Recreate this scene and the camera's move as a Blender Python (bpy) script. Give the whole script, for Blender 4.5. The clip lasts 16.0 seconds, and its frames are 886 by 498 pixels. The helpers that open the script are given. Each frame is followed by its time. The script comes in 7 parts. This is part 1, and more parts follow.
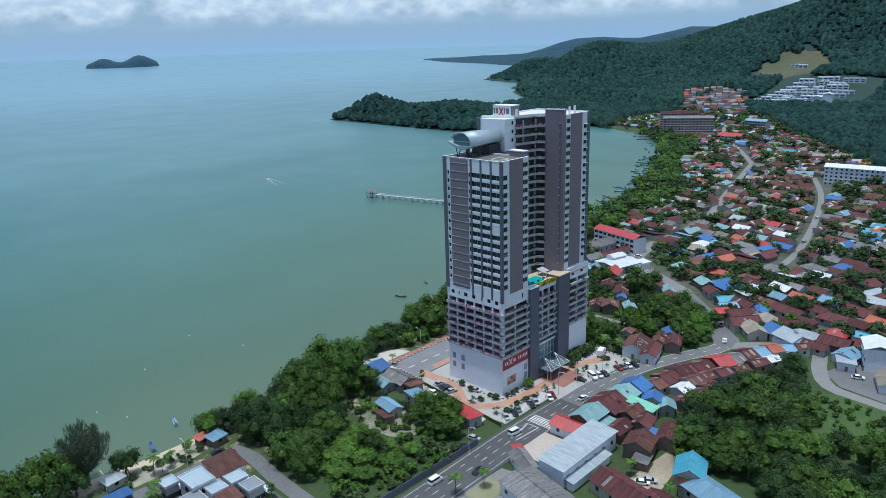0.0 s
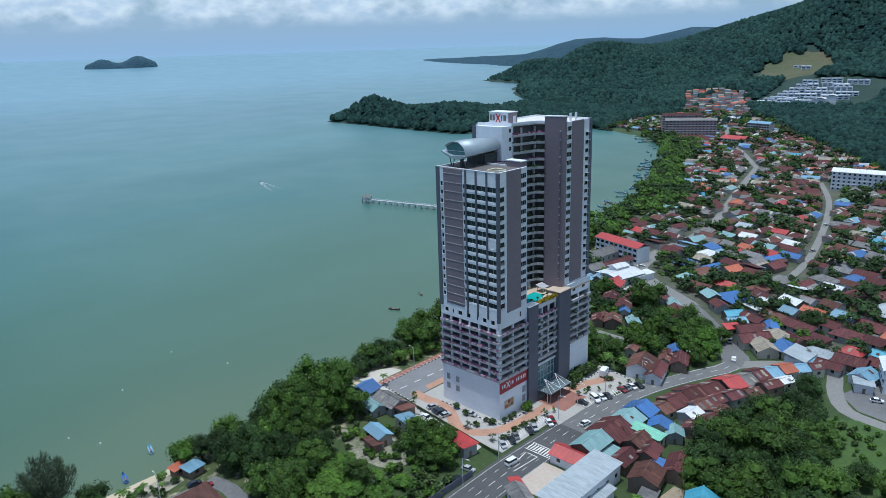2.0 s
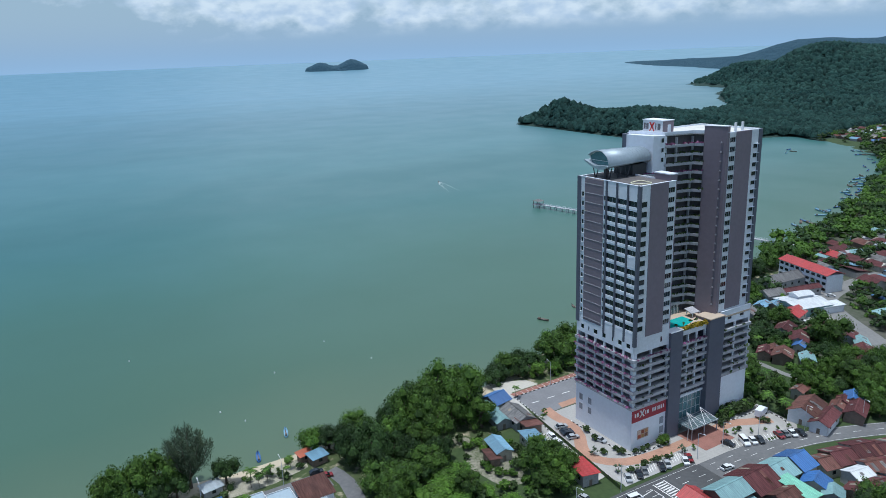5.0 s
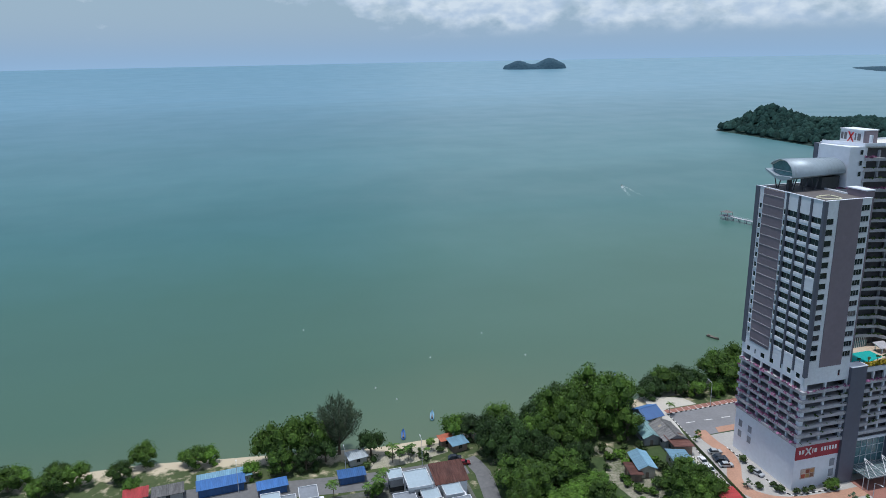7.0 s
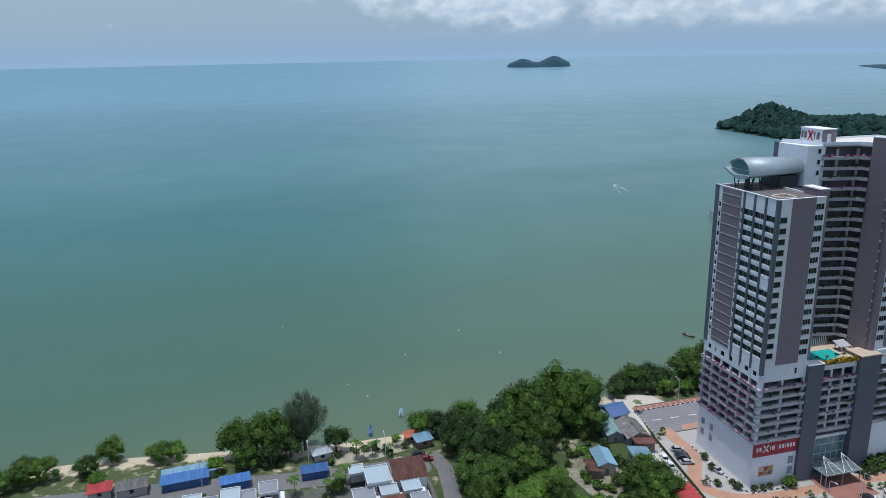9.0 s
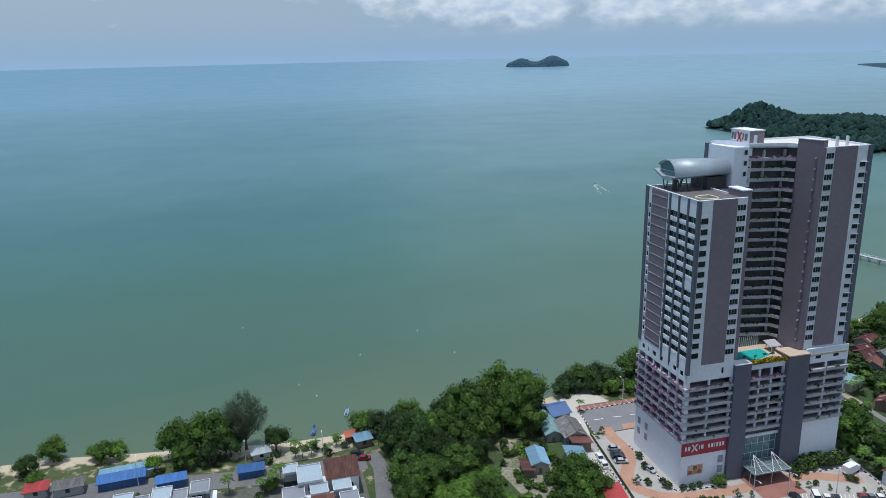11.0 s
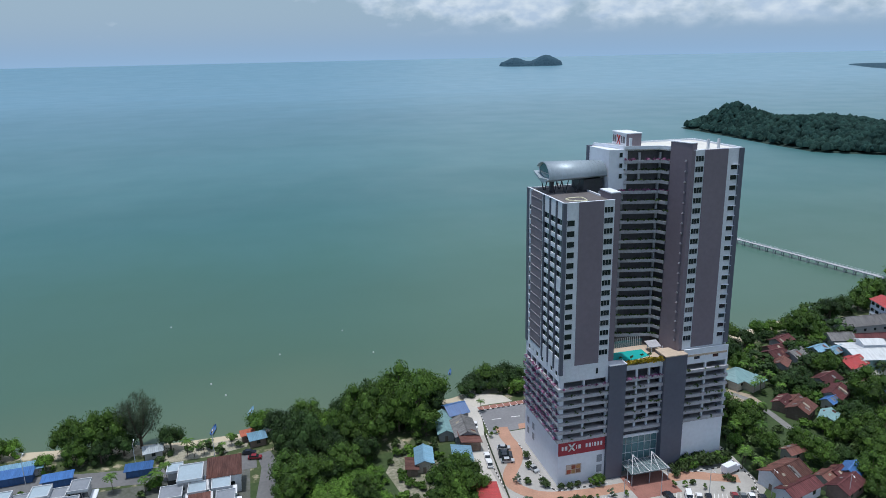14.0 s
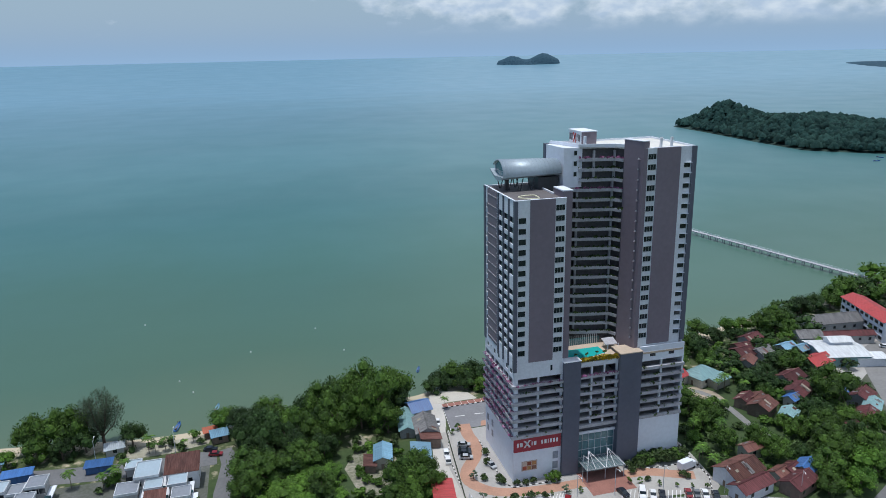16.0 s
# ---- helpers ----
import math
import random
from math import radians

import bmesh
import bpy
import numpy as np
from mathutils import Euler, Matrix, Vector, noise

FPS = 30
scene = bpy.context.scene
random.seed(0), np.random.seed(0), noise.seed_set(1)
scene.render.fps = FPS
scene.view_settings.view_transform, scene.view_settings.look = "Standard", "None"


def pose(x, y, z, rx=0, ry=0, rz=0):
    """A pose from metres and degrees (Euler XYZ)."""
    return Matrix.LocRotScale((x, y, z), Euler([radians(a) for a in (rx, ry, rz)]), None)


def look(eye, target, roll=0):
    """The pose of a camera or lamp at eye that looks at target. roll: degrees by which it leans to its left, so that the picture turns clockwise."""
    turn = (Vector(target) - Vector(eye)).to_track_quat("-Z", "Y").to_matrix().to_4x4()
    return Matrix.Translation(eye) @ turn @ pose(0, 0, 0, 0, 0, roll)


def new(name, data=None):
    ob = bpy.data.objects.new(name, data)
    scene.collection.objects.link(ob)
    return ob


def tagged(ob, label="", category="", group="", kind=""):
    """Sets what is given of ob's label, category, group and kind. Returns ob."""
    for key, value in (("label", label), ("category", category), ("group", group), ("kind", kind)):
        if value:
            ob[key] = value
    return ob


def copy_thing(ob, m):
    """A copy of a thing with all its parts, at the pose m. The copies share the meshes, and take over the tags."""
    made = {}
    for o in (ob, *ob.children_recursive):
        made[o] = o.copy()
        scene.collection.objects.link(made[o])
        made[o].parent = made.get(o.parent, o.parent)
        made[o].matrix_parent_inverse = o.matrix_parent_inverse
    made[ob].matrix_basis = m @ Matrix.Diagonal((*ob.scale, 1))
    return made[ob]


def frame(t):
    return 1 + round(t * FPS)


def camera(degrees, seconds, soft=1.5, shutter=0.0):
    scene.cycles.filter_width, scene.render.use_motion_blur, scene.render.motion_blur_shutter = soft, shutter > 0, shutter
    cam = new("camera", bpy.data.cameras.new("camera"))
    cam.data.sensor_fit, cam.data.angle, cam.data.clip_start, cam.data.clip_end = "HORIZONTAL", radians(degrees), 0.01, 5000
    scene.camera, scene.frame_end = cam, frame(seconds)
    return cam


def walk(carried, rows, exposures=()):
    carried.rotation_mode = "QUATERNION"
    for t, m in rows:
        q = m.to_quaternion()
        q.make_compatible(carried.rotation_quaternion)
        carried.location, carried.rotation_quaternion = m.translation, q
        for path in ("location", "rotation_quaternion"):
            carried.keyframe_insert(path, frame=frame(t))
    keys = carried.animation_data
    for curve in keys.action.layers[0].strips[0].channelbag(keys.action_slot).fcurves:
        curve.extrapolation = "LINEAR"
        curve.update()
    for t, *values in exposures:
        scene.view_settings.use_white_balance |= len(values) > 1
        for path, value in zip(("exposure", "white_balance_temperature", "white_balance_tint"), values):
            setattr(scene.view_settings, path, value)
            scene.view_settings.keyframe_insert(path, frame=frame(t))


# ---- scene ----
cam = camera(63.4, 16.0, soft=0.5)
PATH = [
    (0, (-1.443, 1.483, 125.301), (-2.78, 2.863, 124.747), -1.8),
    (0.5, (-4.104, 4.574, 125.472), (-5.441, 5.955, 124.919), -1.8),
    (1, (-6.777, 7.884, 125.673), (-8.114, 9.264, 125.119), -1.8),
    (1.5, (-9.143, 11.374, 125.889), (-10.481, 12.753, 125.335), -1.8),
    (2, (-10.834, 14.936, 125.998), (-12.172, 16.316, 125.445), -1.8),
    (2.5, (-11.722, 18.516, 126.151), (-13.06, 19.895, 125.598), -1.7),
    (3, (-11.788, 22.006, 126.178), (-13.125, 23.386, 125.625), -1.7),
    (3.5, (-10.872, 25.384, 126.21), (-12.21, 26.764, 125.657), -1.7),
    (4, (-8.706, 28.267, 126.058), (-10.055, 29.637, 125.507), -1.7),
    (4.5, (-6.469, 31.004, 125.904), (-7.894, 32.295, 125.357), -1.9),
    (5, (-4.522, 33.381, 125.85), (-6.189, 34.352, 125.321), -2.2),
    (5.2, (-3.991, 34.241, 125.793), (-5.744, 35.046, 125.267), -1.9),
    (5.4, (-3.622, 34.981, 125.684), (-5.435, 35.642, 125.161), -1.7),
    (5.6, (-3.253, 35.722, 125.576), (-5.101, 36.284, 125.054), -1.4),
    (5.85, (-2.792, 36.647, 125.440), (-4.656, 37.155, 124.921), -1.2),
    (6.4, (-1.777, 38.683, 125.141), (-3.642, 39.189, 124.623), -1.1),
    (7.3, (-0.117, 42.015, 124.652), (-1.982, 42.521, 124.134), -1.1),
    (7.5, (0.261, 42.9, 124.651), (-1.604, 43.404, 124.133), -1.1),
    (8, (1.207, 45.621, 124.799), (-0.659, 46.121, 124.28), -1.3),
    (8.5, (2.725, 49.222, 124.8), (0.858, 49.715, 124.279), -1.2),
    (10.8, (10.897, 71.347, 125.31), (9.027, 71.827, 124.786), -1.2),
    (11, (11.544, 73.444, 125.319), (9.675, 73.925, 124.796), -1.3),
    (11.5, (13.182, 78.803, 125.236), (11.313, 79.287, 124.712), -1.2),
    (12, (15.056, 84.516, 125.303), (13.187, 84.999, 124.778), -1.2),
    (12.5, (16.95, 90.526, 125.413), (15.081, 91.008, 124.887), -1.2),
    (13, (18.821, 96.273, 125.427), (16.952, 96.755, 124.902), -1.2),
    (13.5, (20.616, 101.905, 125.531), (18.748, 102.387, 125.005), -1.3),
    (14, (22.216, 107.186, 125.717), (20.347, 107.669, 125.191), -1.2),
    (14.5, (23.757, 111.651, 125.895), (21.889, 112.134, 125.369), -1.2),
    (15, (25.102, 114.83, 125.82), (23.235, 115.316, 125.294), -1.2),
    (15.5, (25.984, 117.312, 125.678), (24.117, 117.799, 125.152), -1.2),
    (16, (26.501, 119.505, 125.475), (24.634, 119.988, 124.945), -1.2),
]
walk(cam, [(t, look(eye, target, roll)) for t, eye, target, roll in PATH], [(0.0, 0.05, 5660, 5.5), (4.0, 0.05, 5660, 5.5), (7.5, -0.04, 6010, 10), (16.0, -0.04, 6010, 10)])

# ---- light ----
SUN = Vector((-0.015, -0.11, 1.0)).normalized()
sun = new("sun", bpy.data.lights.new("sun", "SUN"))
sun.data.energy, sun.data.angle, sun.data.color = 2.9, radians(0.6), (1.0, 0.96, 0.9)
sun.matrix_world = look(SUN * 1000, (0, 0, 0))

HAZE = (0.33, 0.50, 0.70)


def build_world():
    w = bpy.data.worlds.new("sky")
    scene.world = w
    w.use_nodes = True
    n, l = w.node_tree.nodes, w.node_tree.links
    n.clear()
    out, bg = n.new("ShaderNodeOutputWorld"), n.new("ShaderNodeBackground")
    sky = n.new("ShaderNodeTexSky")
    sky.sky_type, sky.sun_disc = "NISHITA", False
    sky.sun_elevation, sky.sun_rotation = math.asin(SUN.z), math.atan2(SUN.x, SUN.y)
    sky.air_density, sky.dust_density, sky.ozone_density = 1.0, 1.6, 1.5
    co, sep = n.new("ShaderNodeTexCoord"), n.new("ShaderNodeSeparateXYZ")
    l.new(co.outputs["Generated"], sep.inputs[0])
    strength = n.new("ShaderNodeMix")
    strength.data_type, strength.blend_type = "RGBA", "MULTIPLY"
    strength.inputs[0].default_value = 1.0
    l.new(sky.outputs[0], strength.inputs[6])
    strength.inputs[7].default_value = (0.100, 0.100, 0.100, 1)
    # haze towards the horizon
    up = n.new("ShaderNodeMapRange")
    up.inputs[1].default_value, up.inputs[2].default_value = -0.01, 0.13
    up.inputs[3].default_value, up.inputs[4].default_value = 0.9, 0.0
    l.new(sep.outputs[2], up.inputs[0])
    haze = n.new("ShaderNodeMix")
    haze.data_type = "RGBA"
    l.new(up.outputs[0], haze.inputs[0])
    l.new(strength.outputs[2], haze.inputs[6])
    haze.inputs[7].default_value = (*HAZE, 1)
    # bank of cumulus low over the sea, thinning out towards the south-west
    stretch = n.new("ShaderNodeMapping")
    stretch.inputs["Scale"].default_value = (8.0, 8.0, 15.0)
    l.new(co.outputs["Generated"], stretch.inputs[0])
    big = n.new("ShaderNodeTexNoise")
    big.inputs["Scale"].default_value, big.inputs["Detail"].default_value, big.inputs["Roughness"].default_value = 1.7, 9.0, 0.55
    l.new(stretch.outputs[0], big.inputs[0])
    toward = n.new("ShaderNodeVectorMath")
    toward.operation = "DOT_PRODUCT"
    toward.inputs[1].default_value = (0.139, 0.990, 0.0)
    l.new(co.outputs["Generated"], toward.inputs[0])
    cover = n.new("ShaderNodeMapRange")
    cover.inputs[1].default_value, cover.inputs[2].default_value = -0.10, 0.16
    cover.inputs[3].default_value, cover.inputs[4].default_value = -0.17, 0.10
    l.new(toward.outputs["Value"], cover.inputs[0])
    lift = n.new("ShaderNodeMapRange")
    lift.inputs[1].default_value, lift.inputs[2].default_value = 0.03, 0.09
    lift.inputs[3].default_value, lift.inputs[4].default_value = -0.06, 0.06
    l.new(sep.outputs[2], lift.inputs[0])
    sum1, sum2 = n.new("ShaderNodeMath"), n.new("ShaderNodeMath")
    l.new(big.outputs[0], sum1.inputs[0])
    l.new(cover.outputs[0], sum1.inputs[1])
    l.new(sum1.outputs[0], sum2.inputs[0])
    l.new(lift.outputs[0], sum2.inputs[1])
    cut = n.new("ShaderNodeMapRange")
    cut.inputs[1].default_value, cut.inputs[2].default_value, cut.inputs[4].default_value = 0.45, 0.63, 0.80
    l.new(sum2.outputs[0], cut.inputs[0])
    low = n.new("ShaderNodeMapRange")
    low.interpolation_type = "SMOOTHSTEP"
    low.inputs[1].default_value, low.inputs[2].default_value = 0.020, 0.045
    l.new(sep.outputs[2], low.inputs[0])
    mul = n.new("ShaderNodeMath")
    mul.operation = "MULTIPLY"
    l.new(cut.outputs[0], mul.inputs[0])
    l.new(low.outputs[0], mul.inputs[1])
    # grey-blue undersides, white heads
    fine = n.new("ShaderNodeTexNoise")
    fine.inputs["Scale"].default_value, fine.inputs["Detail"].default_value = 4.2, 6.0
    l.new(stretch.outputs[0], fine.inputs[0])
    body = n.new("ShaderNodeMapRange")
    body.inputs[1].default_value, body.inputs[2].default_value = 0.36, 0.60
    l.new(fine.outputs[0], body.inputs[0])
    tone = n.new("ShaderNodeMix")
    tone.data_type = "RGBA"
    l.new(body.outputs[0], tone.inputs[0])
    tone.inputs[6].default_value, tone.inputs[7].default_value = (0.50, 0.60, 0.72, 1), (0.74, 0.80, 0.84, 1)
    cloud = n.new("ShaderNodeMix")
    cloud.data_type = "RGBA"
    l.new(mul.outputs[0], cloud.inputs[0])
    l.new(haze.outputs[2], cloud.inputs[6])
    l.new(tone.outputs[2], cloud.inputs[7])
    l.new(cloud.outputs[2], bg.inputs[0])
    l.new(bg.outputs[0], out.inputs[0])


build_world()


# ---- materials ----
def mat(name, rgb, rough=0.7, vary=0.25, size=2.0, bump=0.0, metal=0.0, alt=None, spread=0.0, spec=0.5):
    """A surface with a coarse and a fine variation, metres in size; alt: a second colour; spread: change from piece to piece."""
    m = bpy.data.materials.new(name)
    m.use_nodes = True
    n, l = m.node_tree.nodes, m.node_tree.links
    p = n["Principled BSDF"]
    p.inputs["Roughness"].default_value, p.inputs["Metallic"].default_value = rough, metal
    p.inputs["Specular IOR Level"].default_value = spec
    co = n.new("ShaderNodeNewGeometry")
    a, b = n.new("ShaderNodeTexNoise"), n.new("ShaderNodeTexNoise")
    a.inputs["Scale"].default_value, b.inputs["Scale"].default_value = 1.0 / (size * 4), 2.5 / size
    for x in (a, b):
        x.inputs["Detail"].default_value = 5.0
        l.new(co.outputs["Position"], x.inputs["Vector"])
    add = n.new("ShaderNodeMath")
    l.new(a.outputs[0], add.inputs[0])
    l.new(b.outputs[0], add.inputs[1])
    r = n.new("ShaderNodeMapRange")
    r.inputs[1].default_value, r.inputs[2].default_value = 0.7, 1.3
    l.new(add.outputs[0], r.inputs[0])
    mix = n.new("ShaderNodeMix")
    mix.data_type = "RGBA"
    other = alt or tuple(c * (1 - vary) for c in rgb)
    mix.inputs[6].default_value = (*other, 1)
    mix.inputs[7].default_value = (*(rgb if alt else tuple(min(1, c * (1 + vary * 0.6)) for c in rgb)), 1)
    l.new(r.outputs[0], mix.inputs[0])
    last = mix.outputs[2]
    if spread:
        info, hsv, rr = n.new("ShaderNodeObjectInfo"), n.new("ShaderNodeHueSaturation"), n.new("ShaderNodeMapRange")
        rr.inputs[3].default_value, rr.inputs[4].default_value = 1 - spread, 1 + spread
        l.new(info.outputs["Random"], rr.inputs[0])
        l.new(rr.outputs[0], hsv.inputs["Value"])
        l.new(last, hsv.inputs["Color"])
        last = hsv.outputs[0]
    l.new(last, p.inputs["Base Color"])
    if bump:
        bm = n.new("ShaderNodeBump")
        bm.inputs["Strength"].default_value, bm.inputs["Distance"].default_value = min(1, bump), size * 0.1
        l.new(b.outputs[0], bm.inputs["Height"])
        l.new(bm.outputs[0], p.inputs["Normal"])
    return m


def foliage(name, dark, light, spread=0.25, size=2.5, each=0.4, lumpy=0.0):
    """Leaves: light and dark by clump and by plant, a little light passing through."""
    m = mat(name, light, 0.8 if lumpy else 0.6, alt=dark, size=size, spread=spread, spec=0.08 if lumpy else 0.25)
    n, l = m.node_tree.nodes, m.node_tree.links
    p = n["Principled BSDF"]
    src = p.inputs["Base Color"].links[0].from_socket
    geo, isl = n.new("ShaderNodeNewGeometry"), n.new("ShaderNodeMapRange")
    isl.inputs[3].default_value, isl.inputs[4].default_value = 1 - each, 1 + each
    l.new(geo.outputs["Random Per Island"], isl.inputs[0])
    hsv = n.new("ShaderNodeHueSaturation")
    l.new(isl.outputs[0], hsv.inputs["Value"])
    l.new(src, hsv.inputs["Color"])
    l.new(hsv.outputs[0], p.inputs["Base Color"])
    tr, mx = n.new("ShaderNodeBsdfTranslucent"), n.new("ShaderNodeMixShader")
    mx.inputs[0].default_value = 0.12
    l.new(hsv.outputs[0], tr.inputs[0])
    l.new(p.outputs[0], mx.inputs[1])
    l.new(tr.outputs[0], mx.inputs[2])
    l.new(mx.outputs[0], n["Material Output"].inputs[0])
    if lumpy:
        nz, bm = n.new("ShaderNodeTexNoise"), n.new("ShaderNodeBump")
        nz.inputs["Scale"].default_value, nz.inputs["Detail"].default_value, nz.inputs["Roughness"].default_value = 1.0 / lumpy, 4.0, 0.65
        l.new(geo.outputs["Position"], nz.inputs["Vector"])
        bm.inputs["Strength"].default_value, bm.inputs["Distance"].default_value = 1.0, lumpy * 1.1
        l.new(nz.outputs[0], bm.inputs["Height"])
        l.new(bm.outputs[0], p.inputs["Normal"])
    return m


def sea_material():
    m = bpy.data.materials.new("sea")
    m.use_nodes = True
    n, l = m.node_tree.nodes, m.node_tree.links
    p = n["Principled BSDF"]
    p.inputs["Roughness"].default_value, p.inputs["IOR"].default_value = 0.22, 1.33
    geo, sep = n.new("ShaderNodeNewGeometry"), n.new("ShaderNodeSeparateXYZ")
    l.new(geo.outputs["Position"], sep.inputs[0])
    wide = n.new("ShaderNodeTexNoise")
    wide.inputs["Scale"].default_value, wide.inputs["Detail"].default_value = 0.006, 5.0
    l.new(geo.outputs["Position"], wide.inputs["Vector"])
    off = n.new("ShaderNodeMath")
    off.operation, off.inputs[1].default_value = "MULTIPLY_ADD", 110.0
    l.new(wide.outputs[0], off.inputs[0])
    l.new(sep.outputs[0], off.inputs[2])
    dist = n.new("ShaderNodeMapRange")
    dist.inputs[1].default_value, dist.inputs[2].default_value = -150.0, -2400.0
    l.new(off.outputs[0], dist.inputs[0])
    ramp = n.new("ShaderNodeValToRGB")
    # Turbid green inshore; the paler far blues have horizon haze painted in.
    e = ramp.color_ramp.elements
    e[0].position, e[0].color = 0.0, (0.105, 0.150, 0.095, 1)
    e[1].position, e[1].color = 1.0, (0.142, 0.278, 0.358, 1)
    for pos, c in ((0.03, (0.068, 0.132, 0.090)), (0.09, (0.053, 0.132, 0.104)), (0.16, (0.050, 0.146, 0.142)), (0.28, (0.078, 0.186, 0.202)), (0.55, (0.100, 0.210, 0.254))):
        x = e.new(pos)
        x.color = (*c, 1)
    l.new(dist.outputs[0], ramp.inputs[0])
    drift, lie = n.new("ShaderNodeTexNoise"), n.new("ShaderNodeMapping")
    lie.inputs["Rotation"].default_value, lie.inputs["Scale"].default_value = (0, 0, radians(-14)), (0.0055, 0.0016, 1)
    l.new(geo.outputs["Position"], lie.inputs[0])
    l.new(lie.outputs[0], drift.inputs["Vector"])
    drift.inputs["Scale"].default_value, drift.inputs["Detail"].default_value, drift.inputs["Roughness"].default_value = 1.0, 6.0, 0.6
    patch = n.new("ShaderNodeMapRange")
    patch.inputs[1].default_value, patch.inputs[2].default_value, patch.inputs[3].default_value, patch.inputs[4].default_value = 0.3, 0.7, 0.93, 1.07
    l.new(drift.outputs[0], patch.inputs[0])
    turbid = n.new("ShaderNodeHueSaturation")
    l.new(patch.outputs[0], turbid.inputs["Value"])
    l.new(ramp.outputs[0], turbid.inputs["Color"])
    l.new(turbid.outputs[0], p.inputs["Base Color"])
    w1, w2 = n.new("ShaderNodeTexNoise"), n.new("ShaderNodeTexNoise")
    w1.inputs["Scale"].default_value, w1.inputs["Detail"].default_value = 0.9, 2.0
    w2.inputs["Scale"].default_value, w2.inputs["Detail"].default_value = 0.012, 3.0
    for x in (w1, w2):
        l.new(geo.outputs["Position"], x.inputs["Vector"])
    bmp = n.new("ShaderNodeBump")
    bmp.inputs["Strength"].default_value, bmp.inputs["Distance"].default_value = 0.03, 0.2
    l.new(w1.outputs[0], bmp.inputs["Height"])
    l.new(bmp.outputs[0], p.inputs["Normal"])
    rr = n.new("ShaderNodeMapRange")
    rr.inputs[1].default_value, rr.inputs[2].default_value = 0.35, 0.65
    rr.inputs[3].default_value, rr.inputs[4].default_value = 0.33, 0.38
    l.new(w2.outputs[0], rr.inputs[0])
    l.new(rr.outputs[0], p.inputs["Roughness"])
    return m


def glass_dark(name="tinted_glass", rgb=(0.02, 0.028, 0.035), rough=0.08):
    m = mat(name, rgb, rough, vary=0.5, size=1.2, spec=0.6)
    return m


SEA = sea_material()
WHITE = mat("white_paint", (0.77, 0.81, 0.88), 0.6, vary=0.07, size=3.0)
WHITE2 = mat("weathered_white_paint", (0.72, 0.75, 0.80), 0.65, vary=0.12, size=2.0)
PURPLE = mat("mauve_brown_paint", (0.218, 0.182, 0.216), 0.6, vary=0.10, size=3.0)
SLATE = mat("slate_blue_paint", (0.115, 0.125, 0.165), 0.55, vary=0.10, size=3.0)
GROOVE = mat("pale_joint", (0.42, 0.40, 0.42), 0.7)
CONCRETE = mat("stained_concrete", (0.44, 0.44, 0.47), 0.85, vary=0.25, size=1.5)
# Dark grey paints the shade inside the car decks and behind windows.
INNERSHADE = mat("interior_shade", (0.11, 0.11, 0.125), 0.9, vary=0.3, size=2.0)
GLASS = glass_dark()
LOBBY = mat("lobby_glass", (0.10, 0.20, 0.22), 0.06, vary=0.3, size=2.0, spec=0.8)
FRAME = mat("window_frame_white", (0.62, 0.64, 0.66), 0.5)
FRAMED = mat("window_frame_grey", (0.38, 0.40, 0.43), 0.5)
DARKM = mat("dark_metal", (0.04, 0.042, 0.05), 0.45)
STEEL = mat("brushed_metal_roof", (0.36, 0.43, 0.48), 0.5, vary=0.10, size=2.0, metal=0.3)
ROOFCREAM = mat("sunlit_roof_screed", (0.66, 0.65, 0.60), 0.85, vary=0.12, size=3.0)
ROOFDARK = mat("dark_roof_deck", (0.13, 0.12, 0.12), 0.8, vary=0.2, size=2.0)
RED = mat("sign_red", (0.36, 0.035, 0.055), 0.5, vary=0.08)
SIGNRED = mat("letter_red", (0.55, 0.02, 0.03), 0.5)
LETTER = mat("letter_white", (0.85, 0.85, 0.87), 0.5)
LETTERG = mat("letter_grey", (0.16, 0.15, 0.17), 0.5)
POOL = mat("pool_water", (0.03, 0.42, 0.40), 0.08, vary=0.1, size=1.0, bump=0.2)
POOLDECK = mat("pool_deck_stone", (0.54, 0.44, 0.34), 0.8, vary=0.15)
ASPHALT = mat("asphalt", (0.085, 0.087, 0.09), 0.9, vary=0.22, size=3.0)
ASPHALT2 = mat("worn_asphalt", (0.22, 0.217, 0.21), 0.9, vary=0.18, size=3.0)
ASPHALT3 = mat("grey_asphalt", (0.155, 0.157, 0.16), 0.9, vary=0.2, size=3.0)
LINE = mat("road_paint_white", (0.75, 0.75, 0.73), 0.7, vary=0.15, size=0.6)
PAVING = mat("grey_paving", (0.40, 0.385, 0.36), 0.9, vary=0.15, size=1.5)
TERRACOTTA = mat("orange_paving", (0.45, 0.26, 0.18), 0.9, vary=0.18, size=1.5)
REDPAVE = mat("red_brick_paving", (0.30, 0.14, 0.11), 0.9, vary=0.2, size=1.0)
KERB = mat("kerb_white", (0.72, 0.72, 0.7), 0.8, vary=0.1)
KERBB = mat("kerb_black", (0.03, 0.03, 0.03), 0.8)
SAND = mat("sand", (0.50, 0.43, 0.31), 0.95, vary=0.15, size=3.0)
DIRT = mat("bare_earth", (0.36, 0.30, 0.22), 0.95, vary=0.25, size=3.0)
TRUNK = mat("bark", (0.13, 0.10, 0.075), 0.9, vary=0.3, size=0.5, bump=0.5)
LEAF = foliage("broad_leaves", (0.020, 0.048, 0.009), (0.098, 0.180, 0.026))
LEAF5 = foliage("village_leaves", (0.013, 0.032, 0.010), (0.050, 0.096, 0.023))
